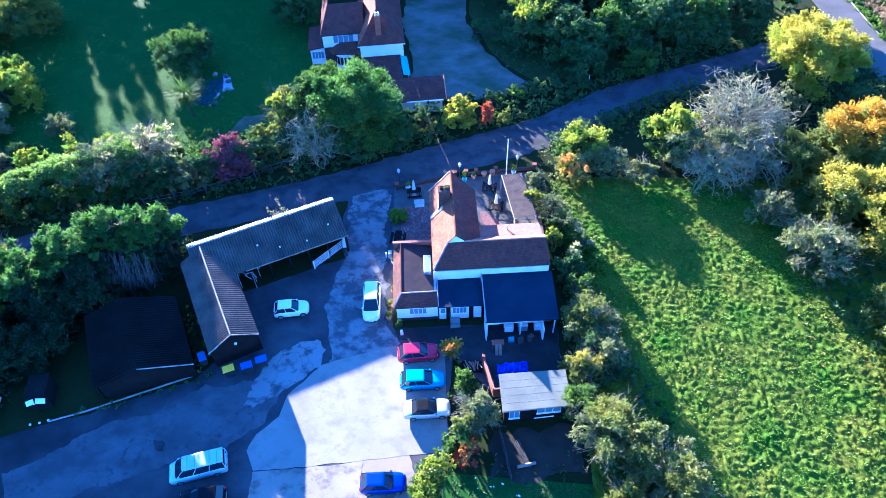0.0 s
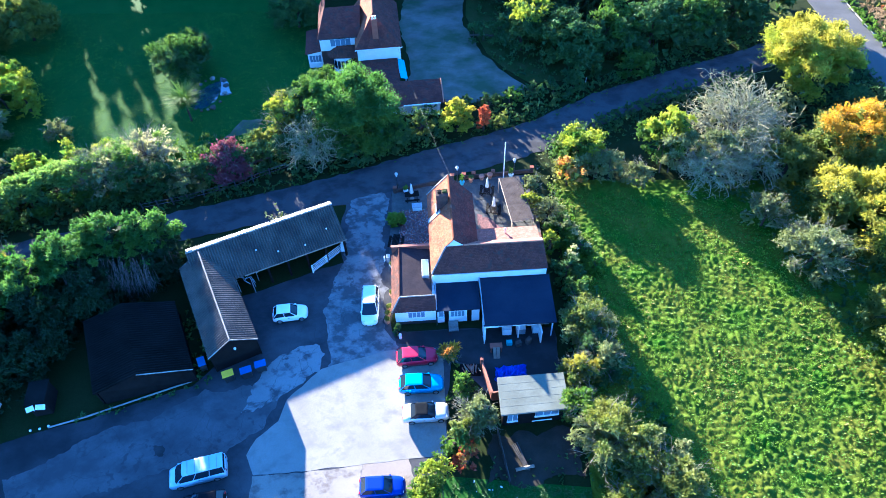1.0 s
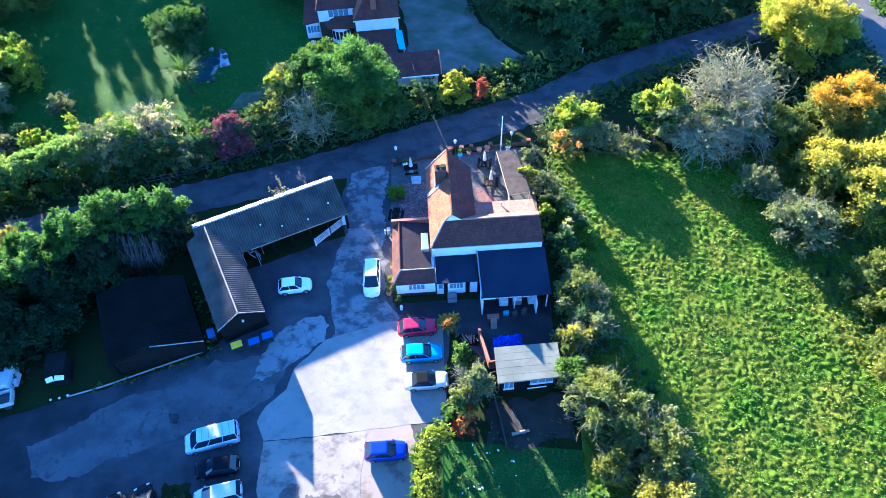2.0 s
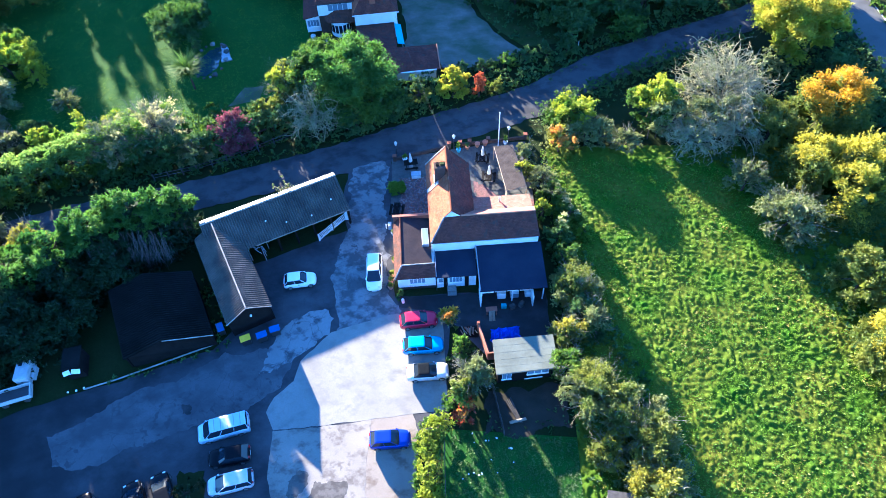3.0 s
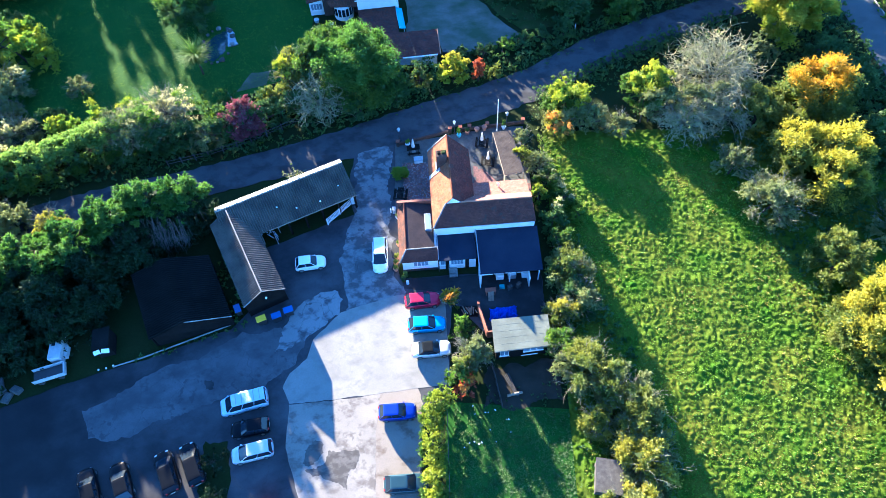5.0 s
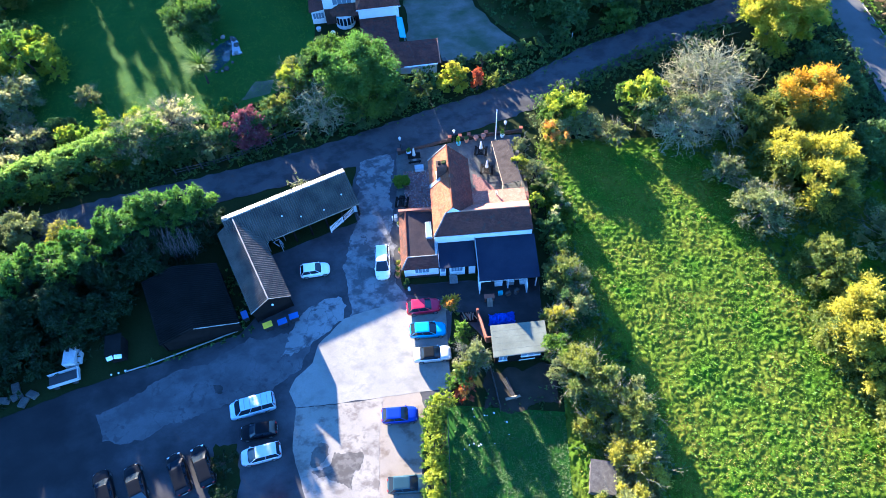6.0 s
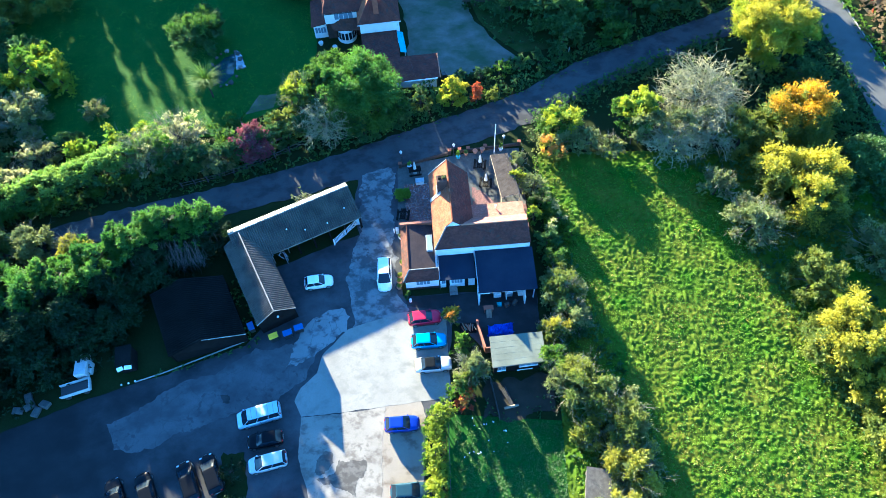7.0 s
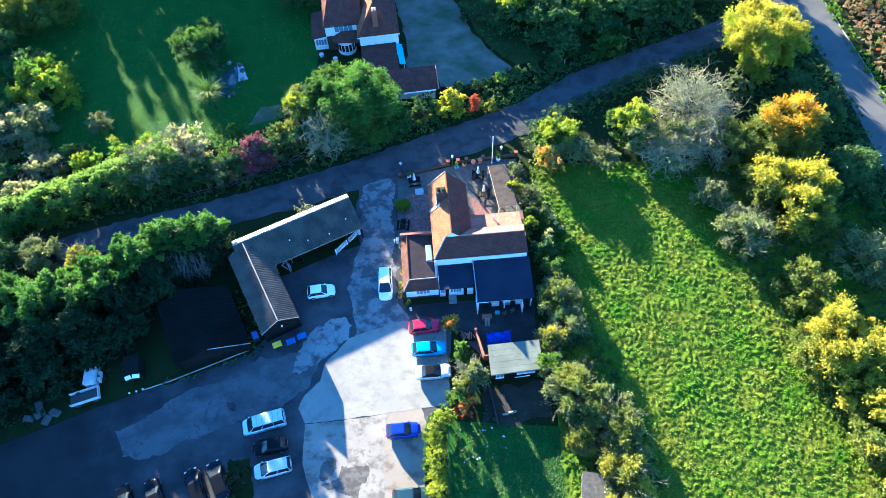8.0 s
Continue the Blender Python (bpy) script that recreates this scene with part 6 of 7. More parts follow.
# wood north of the lane
for k, (x, y, h, r, leaf, second) in enumerate([(12.9, 49.9, 9, 3.9, "dark", "lime"), (19.5, 47.5, 9, 5, "dark", None), (25.5, 48.5, 9, 5, "dark", "green"), (32, 49.5, 9, 5.4, "dark", None), (39, 52, 9, 5, "dark", "green"), (46, 56, 8.5, 4.8, "dark", None), (16, 57, 10, 5.4, "dark", None), (25, 58, 10, 5.6, "conifer", None), (34, 60, 10, 5.6, "dark", None), (44, 64, 10, 5.6, "dark", "green"), (53, 62, 9, 5, "dark", None), (10, 66, 10, 5.4, "conifer", None), (21, 42.6, 5, 3.2, "dark", None), (28.5, 43.6, 4.5, 3, "green", None)]):
    T("tree", "shaded dark green woodland tree", x, y, h, r, leaf, 100 + k, 0.05, 28, size=0.42, second=second, share=0.35)
hedge_run("clipped dark green hedge block by the drive", [(5.2, 52.6), (8.0, 52.4), (11.0, 52.4)], 2.8, 3.2, "dark", None, 120, 0.24, 0.8)
for k, (x, y, leaf) in enumerate([(4.2, 34.2, "dark"), (7.6, 35.4, "dark"), (10.6, 36.8, "green"), (13.6, 37.6, "dark"), (16.8, 38.8, "dark"), (19.8, 40.0, "dark")]):
    T("hedge_shrub", "dark green hedge between drive and lane", x, y, 2.7, 2.1, leaf, 121 + k, 0.02, 14, category="hedge", second="fresh" if k == 2 else None, share=0.5)
# hedge between pub and field
for k, (x, y, h, r, leaf, sec) in enumerate([(12.4, 18.6, 3.55, 1.5, "grey", None), (12.0, 15.6, 3.55, 1.6, "olive", "lime"), (14.2, 14.6, 3.55, 1.9, "grey", None), (15.4, 11.8, 3.55, 2.2, "green", "grey"), (13.9, 9.6, 3.8, 1.2, "fresh", "lime"), (16.8, 9.0, 3.4, 2.2, "green", "pale"), (18.4, 7.0, 2.2, 1.6, "fresh", None), (15.4, 6.0, 3.4, 1.9, "dark", None), (16.0, 2.4, 3.55, 2.0, "dark", "green")]):
    T("hedge_shrub", "uneven mixed hedge shrub beside the pasture", x, y, h, r, leaf, 140 + k, 0.04, 16, category="hedge", second=sec, share=0.4, twigs=24 if leaf == "grey" else 0)
for k, (x, y, h, r, leaf, sec) in enumerate([(16.9, -1.6, 4.2, 2.9, "grey", "olive"), (17.6, -5.4, 3.8, 2.4, "dark", "grey"), (15.6, -7.0, 3.55, 1.9, "olive", "bronze"), (15.4, -10.4, 3.55, 1.9, "green", "fresh"), (17.4, -14.2, 5, 3.4, "grey", "olive"), (21.4, -17.2, 4.8, 3.1, "grey", "olive"), (18.2, -18.8, 3.0, 1.8, "olive", "bronze"), (22.2, -22.8, 4.6, 3.3, "grey", "bronze"), (20.5, -28, 4.6, 3.4, "grey", "bronze")]):
    T("shrub", "straggling grey-green field-edge shrub", x - 0.4, y, h * 1.24, r * 1.15, leaf, 160 + k, 0.06, 30, size=0.21, category="shrub", second=sec, share=0.45, twigs=50)
scrub("undergrowth", "dark brambles between lane and trees", ribbon([(15, 26.6), (24, 32.2), (35, 37.8), (46, 42.6)], [3.2] * 4), 221, "dark", 3.0, 1.6, 0.28, 0.6, 34)
scrub("undergrowth", "dark weeds on the wood side of the lane", ribbon([(5, 31.4), (13, 34.2), (24, 41.4), (36, 46.4), (50, 52.6)], [2.6] * 5), 222, "dark", 2.4, 1.2, 0.28, 0.6, 30)
scrub("undergrowth", "weeds on the bare yard behind the shed", [(7.0, -14.5), (15.4, -13), (15.6, -17.6), (6.6, -17.6)], 223, "dark", 1.2, 0.3, 0.2, 0.35, 16)
scrub("undergrowth", "rough growth between trees and country road", [(56, 44), (61.6, 48), (63.4, 34), (64.2, 16), (64.4, 0), (60, 0), (58, 20)], 224, "dark", 2.6, 1.3, 0.3, 0.6, 26)
# shrubs round the parked cars
T("shrub", "spiky yellowing shrub by the red car", 3.0, -4.9, 2.4, 1.3, "olive", 180, 0.05, 10, category="shrub", second="orange", share=0.35, twigs=40)
T("shrub", "bright green shrub beside the blue car", 4.2, -8.4, 3.0, 1.7, "green", 181, 0.05, 12, category="shrub", second="fresh", share=0.4)
T("shrub", "straggling half-bare olive shrub", 5.4, -11.4, 4.3, 2.4, "grey", 182, 0.04, 20, per=170, category="shrub", twigs=120)
T("shrub", "orange-red autumn shrub beside the cars", 4.8, -15.0, 3.8, 1.5, "rust", 183, 0.05, 10, category="shrub", second="orange", share=0.4)
T("shrub", "mixed green shrub between cars and shed", 4.2, -13.6, 4.8, 1.9, "green", 185, 0.05, 12, category="shrub", second="olive", share=0.4)
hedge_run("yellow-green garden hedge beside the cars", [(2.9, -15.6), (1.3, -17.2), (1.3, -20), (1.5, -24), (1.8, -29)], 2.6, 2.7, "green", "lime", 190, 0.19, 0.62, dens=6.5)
T("shrub", "dark island shrub among the cars", -20.6, -22.4, 1.6, 1.8, "conifer", 200, 0.02, 12, category="shrub")
T("shrub", "low dark shrub among parked cars", -20.2, -25.8, 1.6, 1.8, "conifer", 201, 0.02, 12, category="shrub")
T("shrub", "clipped round green bush on the terrace", -3.3, 13.7, 1.7, 1.0, "fresh", 202, 0.0, 30, per=150, size=0.14, category="shrub", lump=0.5)
T("shrub", "dark climber on the pub's back wall", -2.2, -1.4, 1.7, 0.5, "dark", 203, 0.02, 8, category="shrub")
bare_tree("shrub", "small bare shrub behind the barn ridge", -16.2, 11.6, 5.4, 1.6, 204, 3)
scrub("undergrowth", "thick ivy-grown hedge bank along the lane", ribbon([(-62, 11.0), (-46, 16.2), (-36, 18.8), (-28, 21.4), (-20, 25.2), (-8, 28.0), (1, 31.4)], [4.6] * 7), 215, "dark", 3.8, 3.8, 0.3, 0.75, 50)
scrub("undergrowth", "mixed hedge growth between lane and pasture", ribbon([(28.5, 24.6), (34, 26), (40, 29.5), (50, 36)], [3.6] * 4), 216, "grey", 2.4, 4.2, 0.3, 0.75, 44)
scrub("undergrowth", "mixed hedge growth beside the pub terrace", ribbon([(14.5, 22.4), (18, 24.0), (21.5, 25.0)], [3.4] * 3), 226, "grey", 2.6, 3.4, 0.28, 0.7, 44)
scrub("undergrowth", "dark weeds under the conifer screen", [(-62, -20), (-47, -16.5), (-36.5, -9.4), (-34.5, -2), (-27, 2), (-27, 9), (-62, 7)], 217, "conifer", 1.0, 1.2, 0.3, 0.6)
scrub("undergrowth", "weeds round the low shed", [(-34, -11.6), (-29.5, -11.4), (-22, -8.2), (-19.4, -6.8), (-22, 0), (-24, 3), (-25, 0.6), (-21.2, -7), (-30, -10.9)], 218, "dark", 1.4, 0.5, 0.25, 0.4)
scrub("undergrowth", "dark scrub below the roadside trees", [(30, 24), (44, 33), (58, 44), (62, 30), (62, 0), (58, -30), (50, -30), (43, -4), (40, 6), (38, 16)], 210, "dark", 1.7, 1.4)
scrub("undergrowth", "woodland floor growth north of the lane", [(10, 42), (20, 43), (34, 48), (50, 56), (52, 70), (5, 72), (8, 52)], 211, "dark", 0.8, 0.9, 0.24)
scrub("undergrowth", "leafy bank between lawn and lane hedge", ribbon([(-50, 22.2), (-42, 25.2), (-34, 26.4), (-27, 27.6)], [2.6] * 4), 228, "green", 2.6, 1.6, 0.26, 0.6, 36)
scrub("undergrowth", "ivy and weeds along the lane bank", ribbon([(-60, 9.6), (-44, 14.8), (-28, 18.2), (-18, 21.4), (-8, 25.4), (2, 29.8)], [3.0] * 6), 212, "dark", 1.6, 0.8)
scrub("undergrowth", "dry tan scrub beyond the road", [(67.4, 64), (69.2, 44), (70.9, 30), (71.9, 12), (86, 10), (86, 64)], 213, "bracken", 1.9, 1.0)
scrub("undergrowth", "bright green verge beside the road kerb", ribbon([(66.2, 66), (67.4, 48), (68.8, 36), (70.2, 20), (70.8, 8)], [2.0] * 5), 225, "fresh", 3.0, 0.5, 0.26, 0.4)
scrub("undergrowth", "olive weeds beyond the road", [(69.5, 62), (70.6, 44), (72, 30), (73, 12), (86, 10), (86, 64)], 227, "olive", 0.9, 1.3)
scrub("undergrowth", "rusty bracken beyond the road", [(69.5, 62), (70.6, 44), (72, 30), (73, 12), (86, 10), (86, 64)], 219, "rust", 0.12, 1.0)
scrub("undergrowth", "nettles along the pub's field hedge", [(14.2, 8), (18, 6), (19.6, -2), (24.6, -16), (26, -24), (17, -24), (15, -12), (14.6, 0)], 214, "dark", 1.7, 0.7)

# ---- pub terrace and lane front ----


def lamp_post(x, y):
    root = thing("lamp_post", "black cast-iron lamp post with a pale lantern", "lamp post", pose(x, y, 0.03), "terrace lamp posts")
    part("post", lathe(bmesh.new(), [(0.14, 0), (0.14, 0.1), (0.07, 0.2), (0.05, 0.6), (0.04, 1.75), (0.08, 1.8)]), M["iron"], root)
    lan = part("lantern", lathe(bmesh.new(), [(0.1, 1.8), (0.19, 2.18), (0.19, 2.2)], n=6), M["statue"], root, "pale lantern")
    part("lid", lathe(bmesh.new(), [(0.23, 2.2), (0.1, 2.36), (0.03, 2.5)], n=6), M["statue"], lan)
    part("crossbar", tube(bmesh.new(), (-0.25, 0, 1.7), (0.25, 0, 1.7), 0.02, 0.02, 5), M["iron"], root)


for x, y in ((-3.7, 19.9), (3.6, 21.0), (10.6, 22.4)):
    lamp_post(x, y)
pole = thing("flagpole", "tall white flagpole without a flag", "flagpole", pose(9.27, 21.2, 0.03))
part("pole", tube(bmesh.new(), (0, 0, 0), (0, 0, 5.75), 0.07, 0.05, 10), M["white_paint"], pole)
part("finial", lathe(bmesh.new(), [(0.02, 5.75), (0.08, 5.8), (0.08, 5.86), (0.02, 5.92)]), M["white_paint"], pole)
part("base", bx(-0.15, 0.15, -0.15, 0.15, 0, 0.25, 0.02), M["kerb"], pole)
front = thing("wall_front", "low dark brick wall along the lane with piers", "wall", kind="structure")
board_wall(front, (-3.9, 19.0), (3.0, 21.2), 0.5, 0.5, "front", 0.22)
board_wall(front, (4.4, 21.4), (12.8, 22.6), 0.5, 0.5, "front", 0.22)
for x, y in ((-3.9, 19.0), (3.0, 21.2), (4.4, 21.4), (5.6, 21.6), (8.0, 21.95), (12.8, 22.6)):
    pr = part("pier", bx(x - 0.2, x + 0.2, y - 0.2, y + 0.2, 0, 0.85, 0.015), M["front"], front)
    part("cap", bx(x - 0.25, x + 0.25, y - 0.25, y + 0.25, 0.852, 0.93, 0.02), M["brick"], pr)


def potted(x, y, h, pot, leaf, seed, label, cone=True):
    root = thing("potted_plant", label, "plant", pose(x, y, 0.03))
    part("pot", lathe(bmesh.new(), [(0.2, 0), (0.28, 0.4), (0.32, 0.42), (0.32, 0.48), (0.26, 0.48)]), M[pot], root)
    rng = np.random.default_rng(seed)
    n = 9
    z = np.linspace(0.6, h - 0.1, n)
    rad = (0.36 * (1 - 0.75 * (z - 0.6) / (h - 0.5))) if cone else np.full(n, 0.3)
    c = np.column_stack([rng.normal(size=n) * 0.04, rng.normal(size=n) * 0.04, z])
    part("stem", tube(bmesh.new(), (0, 0, 0.4), (0, 0, h * 0.8), 0.03, 0.02, 5), M["bark"], root)
    cards("foliage", leaves(rng, c, rad, 60, 0.13), LEAF[leaf], root)


potted(4.2, 20.4, 1.7, "turquoise", "fresh", 301, "green cone topiary in a turquoise pot")
potted(-2.6, 18.9, 1.1, "white_paint", "fresh", 302, "rounded green plant in a white pot", False)
potted(10.2, 21.7, 1.5, "white_paint", "green", 303, "upright green plant in a white pot")
potted(5.3, 20.9, 0.9, "terracotta", "dark", 304, "dark plant in a terracotta pot", False)
potted(-3.4, 7.2, 0.8, "white_paint", "grey", 305, "small grey plant in a white pot", False)
for x, y, h in ((7.6, 21.5, 0.7), (6.6, 21.3, 0.55)):
    r_ = thing("planter", "empty terracotta planter by the front wall", "planter", pose(x, y, 0.03))
    part("tub", lathe(bmesh.new(), [(0.22, 0), (0.32, h * 0.8), (0.36, h * 0.82), (0.36, h), (0.28, h), (0.26, h * 0.85)]), M["terracotta"], r_)


def picnic_table(x, y, yaw, parasol=True):
    root = thing("picnic_table", "dark weathered timber picnic table with benches", "picnic table", pose(x, y, 0.035, 0, 0, yaw), "terrace tables")
    for k in range(5):
        part("tabletop_board", bx(-0.85, 0.85, -0.37 + k * 0.15, -0.235 + k * 0.15, 0.71, 0.75), M["darkwood"], root)
    for s in (-1, 1):
        for j in range(2):
            part("seat_board", bx(-0.85, 0.85, s * 0.72 - 0.14 + j * 0.145, s * 0.72 - 0.005 + j * 0.145, 0.42, 0.46), M["darkwood"], root)
        part("crosspiece", bx(s * 0.6 - 0.035, s * 0.6 + 0.035, -0.85, 0.85, 0.36, 0.42), M["darkwood"], root)
        for q in (-1, 1):
            part("leg", tube(bmesh.new(), (s * 0.6, q * 0.62, 0), (s * 0.6, q * 0.22, 0.71), 0.045, 0.045, 4), M["darkwood"], root)
    if parasol:
        p = thing("parasol", "closed pale canvas parasol above the picnic table", "parasol", pose(x, y, 0.035), "terrace parasols")
        part("pole", tube(bmesh.new(), (0, 0, 0), (0, 0, 2.5), 0.025, 0.025, 8), M["wood"], p)
        part("canopy", lathe(bmesh.new(), [(0.16, 1.0), (0.24, 1.05), (0.17, 1.6), (0.11, 2.2), (0.03, 2.5)], n=8), M["statue"], p, "folded pale canvas")
        part("base", lathe(bmesh.new(), [(0.28, 0), (0.28, 0.07), (0.06, 0.1)]), M["kerb"], p)


for x, y, a in ((7.2, 18.9, 84), (7.9, 15.7, 84)):
    picnic_table(x, y, a)
picnic_table(-1.8, 17.9, 8)
picnic_table(-3.2, 10.6, 86, False)
bn = thing("storage_box", "pale painted storage box on the terrace", "box", pose(-1.1, 16.2, 0.035, 0, 0, 6))
part("body", bx(-0.55, 0.55, -0.35, 0.35, 0, 0.55, 0.02), M["white_paint"], bn)
part("lid", bx(-0.6, 0.6, -0.4, 0.4, 0.553, 0.62, 0.02), M["lead"], bn)
bn2 = thing("storage_box", "pale blue-grey box against the wing", "box", pose(0.2, 8.4, 0.035, 0, 0, 4.5))
part("body", bx(-0.5, 0.5, -0.4, 0.4, 0, 0.6, 0.02), M["lead"], bn2)

shelter = thing("shelter", "open timber shelter with a boarded grey-brown roof", "shelter")
C = [Vector((8.6, 19.0, 2.35)), Vector((10.9, 19.2, 2.45)), Vector((12.2, 12.4, 2.45)), Vector((9.8, 11.9, 2.35))]
for k in range(15):
    f0, f1 = k / 15 + 0.004, (k + 1) / 15 - 0.004
    part("roof_board", plate(bmesh.new(), [C[0].lerp(C[1], f0), C[0].lerp(C[1], f1), C[3].lerp(C[2], f1), C[3].lerp(C[2], f0)], 0.03), M["brownwood"], shelter)
for c in C:
    part("post", bx(c.x - 0.06, c.x + 0.06, c.y - 0.06, c.y + 0.06, 0.03, c.z - 0.1), M["wood"], shelter)
for a, b in ((0, 1), (1, 2), (2, 3), (3, 0)):
    part("beam", tube(bmesh.new(), C[a] - Vector((0, 0, 0.09)), C[b] - Vector((0, 0, 0.09)), 0.05, 0.05, 4), M["wood"], shelter)
# ---- back of the pub ----


def wheelie(x, y, yaw, lid, label, big=True):
    w, d, h = (1.0, 0.64, 1.1) if big else (0.58, 0.72, 1.05)
    root = thing("bin", label, "bin", pose(x, y, 0.012, 0, 0, yaw), "bins by the barn")
    bm = bmesh.new()
    lo = [(-w * 0.42, -d * 0.4), (w * 0.42, -d * 0.4), (w * 0.42, d * 0.4), (-w * 0.42, d * 0.4)]
    hi = [(-w * 0.5, -d * 0.5), (w * 0.5, -d * 0.5), (w * 0.5, d * 0.5), (-w * 0.5, d * 0.5)]
    a, b = [bm.verts.new((*p, 0.12)) for p in lo], [bm.verts.new((*p, h)) for p in hi]
    bm.faces.new(a[::-1])
    bm.faces.new(b)
    for k in range(4):
        bm.faces.new((a[k], a[(k + 1) % 4], b[(k + 1) % 4], b[k]))
    part("body", bm, M["black_plastic"], root)
    part("lid", plate(bmesh.new(), [(-w * 0.54, -d * 0.56, h + 0.06), (w * 0.54, -d * 0.56, h + 0.06), (w * 0.54, d * 0.54, h + 0.16), (-w * 0.54, d * 0.54, h + 0.16)], 0.06), M[lid], root, lid.split("_")[0] + " hinged lid")
    for s in (-1, 1):
        for t in (-1, 1):
            wq = part("wheel", lathe(bmesh.new(), [(0.06, -0.03), (0.06, 0.03)], n=10), M["tyre"], root)
            wq.matrix_basis = pose(s * w * 0.36, t * d * 0.32, 0.062, 90, 0, 0)
        part("handle", tube(bmesh.new(), (s * w * 0.5, -d * 0.2, h - 0.1), (s * w * 0.5, d * 0.2, h - 0.1), 0.025, 0.025, 5), M["black_plastic"], root)


wheelie(-18.05, -6.9, 24, "yellow_plastic", "black wheeled bin with a yellow lid")
wheelie(-16.4, -6.5, 22, "blue_plastic", "black wheeled bin with a blue lid")
wheelie(-15.15, -5.8, 20, "blue_plastic", "black wheeled bin with a blue lid")
wheelie(-20.95, -5.6, 118, "blue_plastic", "black wheeled bin with a faded blue lid")
junk = thing("trestle_pile", "heap of pale metal trestles and frames", "scrap")
rng = random.Random(77)
for k in range(22):
    a = Vector((-18.6 + rng.uniform(-1.1, 1.1), 4.5 + rng.uniform(-0.9, 0.9), rng.uniform(1.9, 2.8)))
    b = a + Vector((rng.uniform(-1, 1), rng.uniform(-1, 1), rng.uniform(-0.3, 0.3)))
    part("tube", tube(bmesh.new(), a, b, 0.035, 0.035, 5), M["lead"], junk)
for sx, sy in ((-0.8, -0.8), (0.8, -0.8), (0.8, 0.8), (-0.8, 0.8)):
    part("leg", tube(bmesh.new(), (-18.6 + sx, 4.5 + sy, 0.01), (-18.6 + sx, 4.5 + sy, 2.5), 0.04, 0.04, 5), M["lead"], junk)
gate = thing("gate", "white five-bar timber gate standing open by the barn", "gate")
g0, g1 = Vector((-12.0, 6.4, 0)), Vector((-9.25, 9.5, 0))
for z in (0.25, 0.45, 0.68, 0.93, 1.2):
    part("bar", tube(bmesh.new(), g0 + Vector((0, 0, z)), g1 + Vector((0, 0, z)), 0.035, 0.035, 4), M["white_paint"], gate)
for f in (0, 0.5, 1):
    p = g0.lerp(g1, f)
    part("upright", bx(p.x - 0.05, p.x + 0.05, p.y - 0.05, p.y + 0.05, 0.02, 1.3), M["white_paint"], gate)
part("post", bx(-9.2, -8.95, 9.5, 9.75, 0, 1.6, 0.02), M["white_paint"], gate, "stout white gate post")

tarp = bmesh.new()
bmesh.ops.create_grid(tarp, x_segments=36, y_segments=18, size=1)
for v in tarp.verts:
    x, y = v.co.x * 1.5 * (1 + 0.16 * noise.noise((v.co.y * 2.4, 3, 1))), v.co.y * 0.75 * (1 + 0.3 * noise.noise((v.co.x * 2.2, 5, 2)))
    edge = max(abs(v.co.x), abs(v.co.y))
    v.co = Vector((9.0 + x, -5.95 + y + 0.12 * x, max(0.03, 0.6 * (1 - edge**4) + (0.4 * noise.noise((x * 2.0, y * 2.0, 3)) + 0.3 * noise.noise((x * 6, y * 6, 5))) * (1 - edge**6))))
tagged(part("tarpaulin", tarp, M["tarp"], None), "crumpled bright blue tarpaulin over a heap", "tarpaulin")
redf = thing("fence", "red-brown brick and timber yard wall beside the shed", "fence")
board_wall(redf, (6.2, -5.5), (7.1, -8.8), 1.5, 1.5, "redwood", 0.16, "panel")
board_wall(redf, (7.1, -8.85), (7.75, -8.75), 1.5, 1.5, "redwood", 0.14, "panel")
part("post", bx(6.05, 6.35, -5.6, -5.3, 0, 1.75, 0.02), M["brick"], redf)
logs = thing("log_stack", "untidy stack of offcut timber and planks", "timber")
for k in range(12):
    x = 4.3 + 0.14 * k
    part("plank", tube(bmesh.new(), (x, -5.2 + rng.uniform(-0.5, 0.1), 0.3 + 0.05 * (k % 3)), (x + rng.uniform(-0.4, 0.5), -6.2, 0.2 + 0.2 * (k % 4)), 0.06, 0.05, 4), M["wood" if k % 3 else "redwood"], logs)
part("bearer", bx(4.1, 6.1, -6.3, -5.1, 0.01, 0.2), M["darkwood"], logs)
pl = thing("plank_pile", "old planks lying behind the shed", "timber")
for k in range(4):
    part("plank", tube(bmesh.new(), (9.9 + 0.1 * k, -15.5 - 0.03 * k, 0.1), (8.7 + 0.16 * k, -13.4 + 0.1 * k, 0.35 - 0.02 * k), 0.07, 0.05, 4), M["greywood"], pl)
part("log", tube(bmesh.new(), (9.0, -15.6, 0.16), (10.6, -15.2, 0.16), 0.16, 0.15, 8), M["wood"], pl)
fen = thing("fence", "weathered timber panel fence behind the shed", "fence")
for k in range(16):
    f = k / 15
    x, y = 7.5 + 0.9 * f, -12.2 - 4.6 * f
    part("board", bx(x - 0.02, x + 0.02, y - 0.14, y + 0.14, 0.02, 1.15 + 0.05 * rng.random()), M["greywood"], fen)
fen2 = thing("fence", "wire and post fence along the garden hedge", "fence")
for k in range(9):
    y = -16.6 - k * 1.5
    part("post", tube(bmesh.new(), (2.7 + 0.05 * k, y, 0), (2.7 + 0.05 * k, y, 1.2), 0.05, 0.045, 6), M["greywood"], fen2)
for z in (0.5, 1.05):
    part("rail", tube(bmesh.new(), (2.7, -16.6, z), (3.1, -28.6, z), 0.03, 0.03, 4), M["greywood"], fen2)

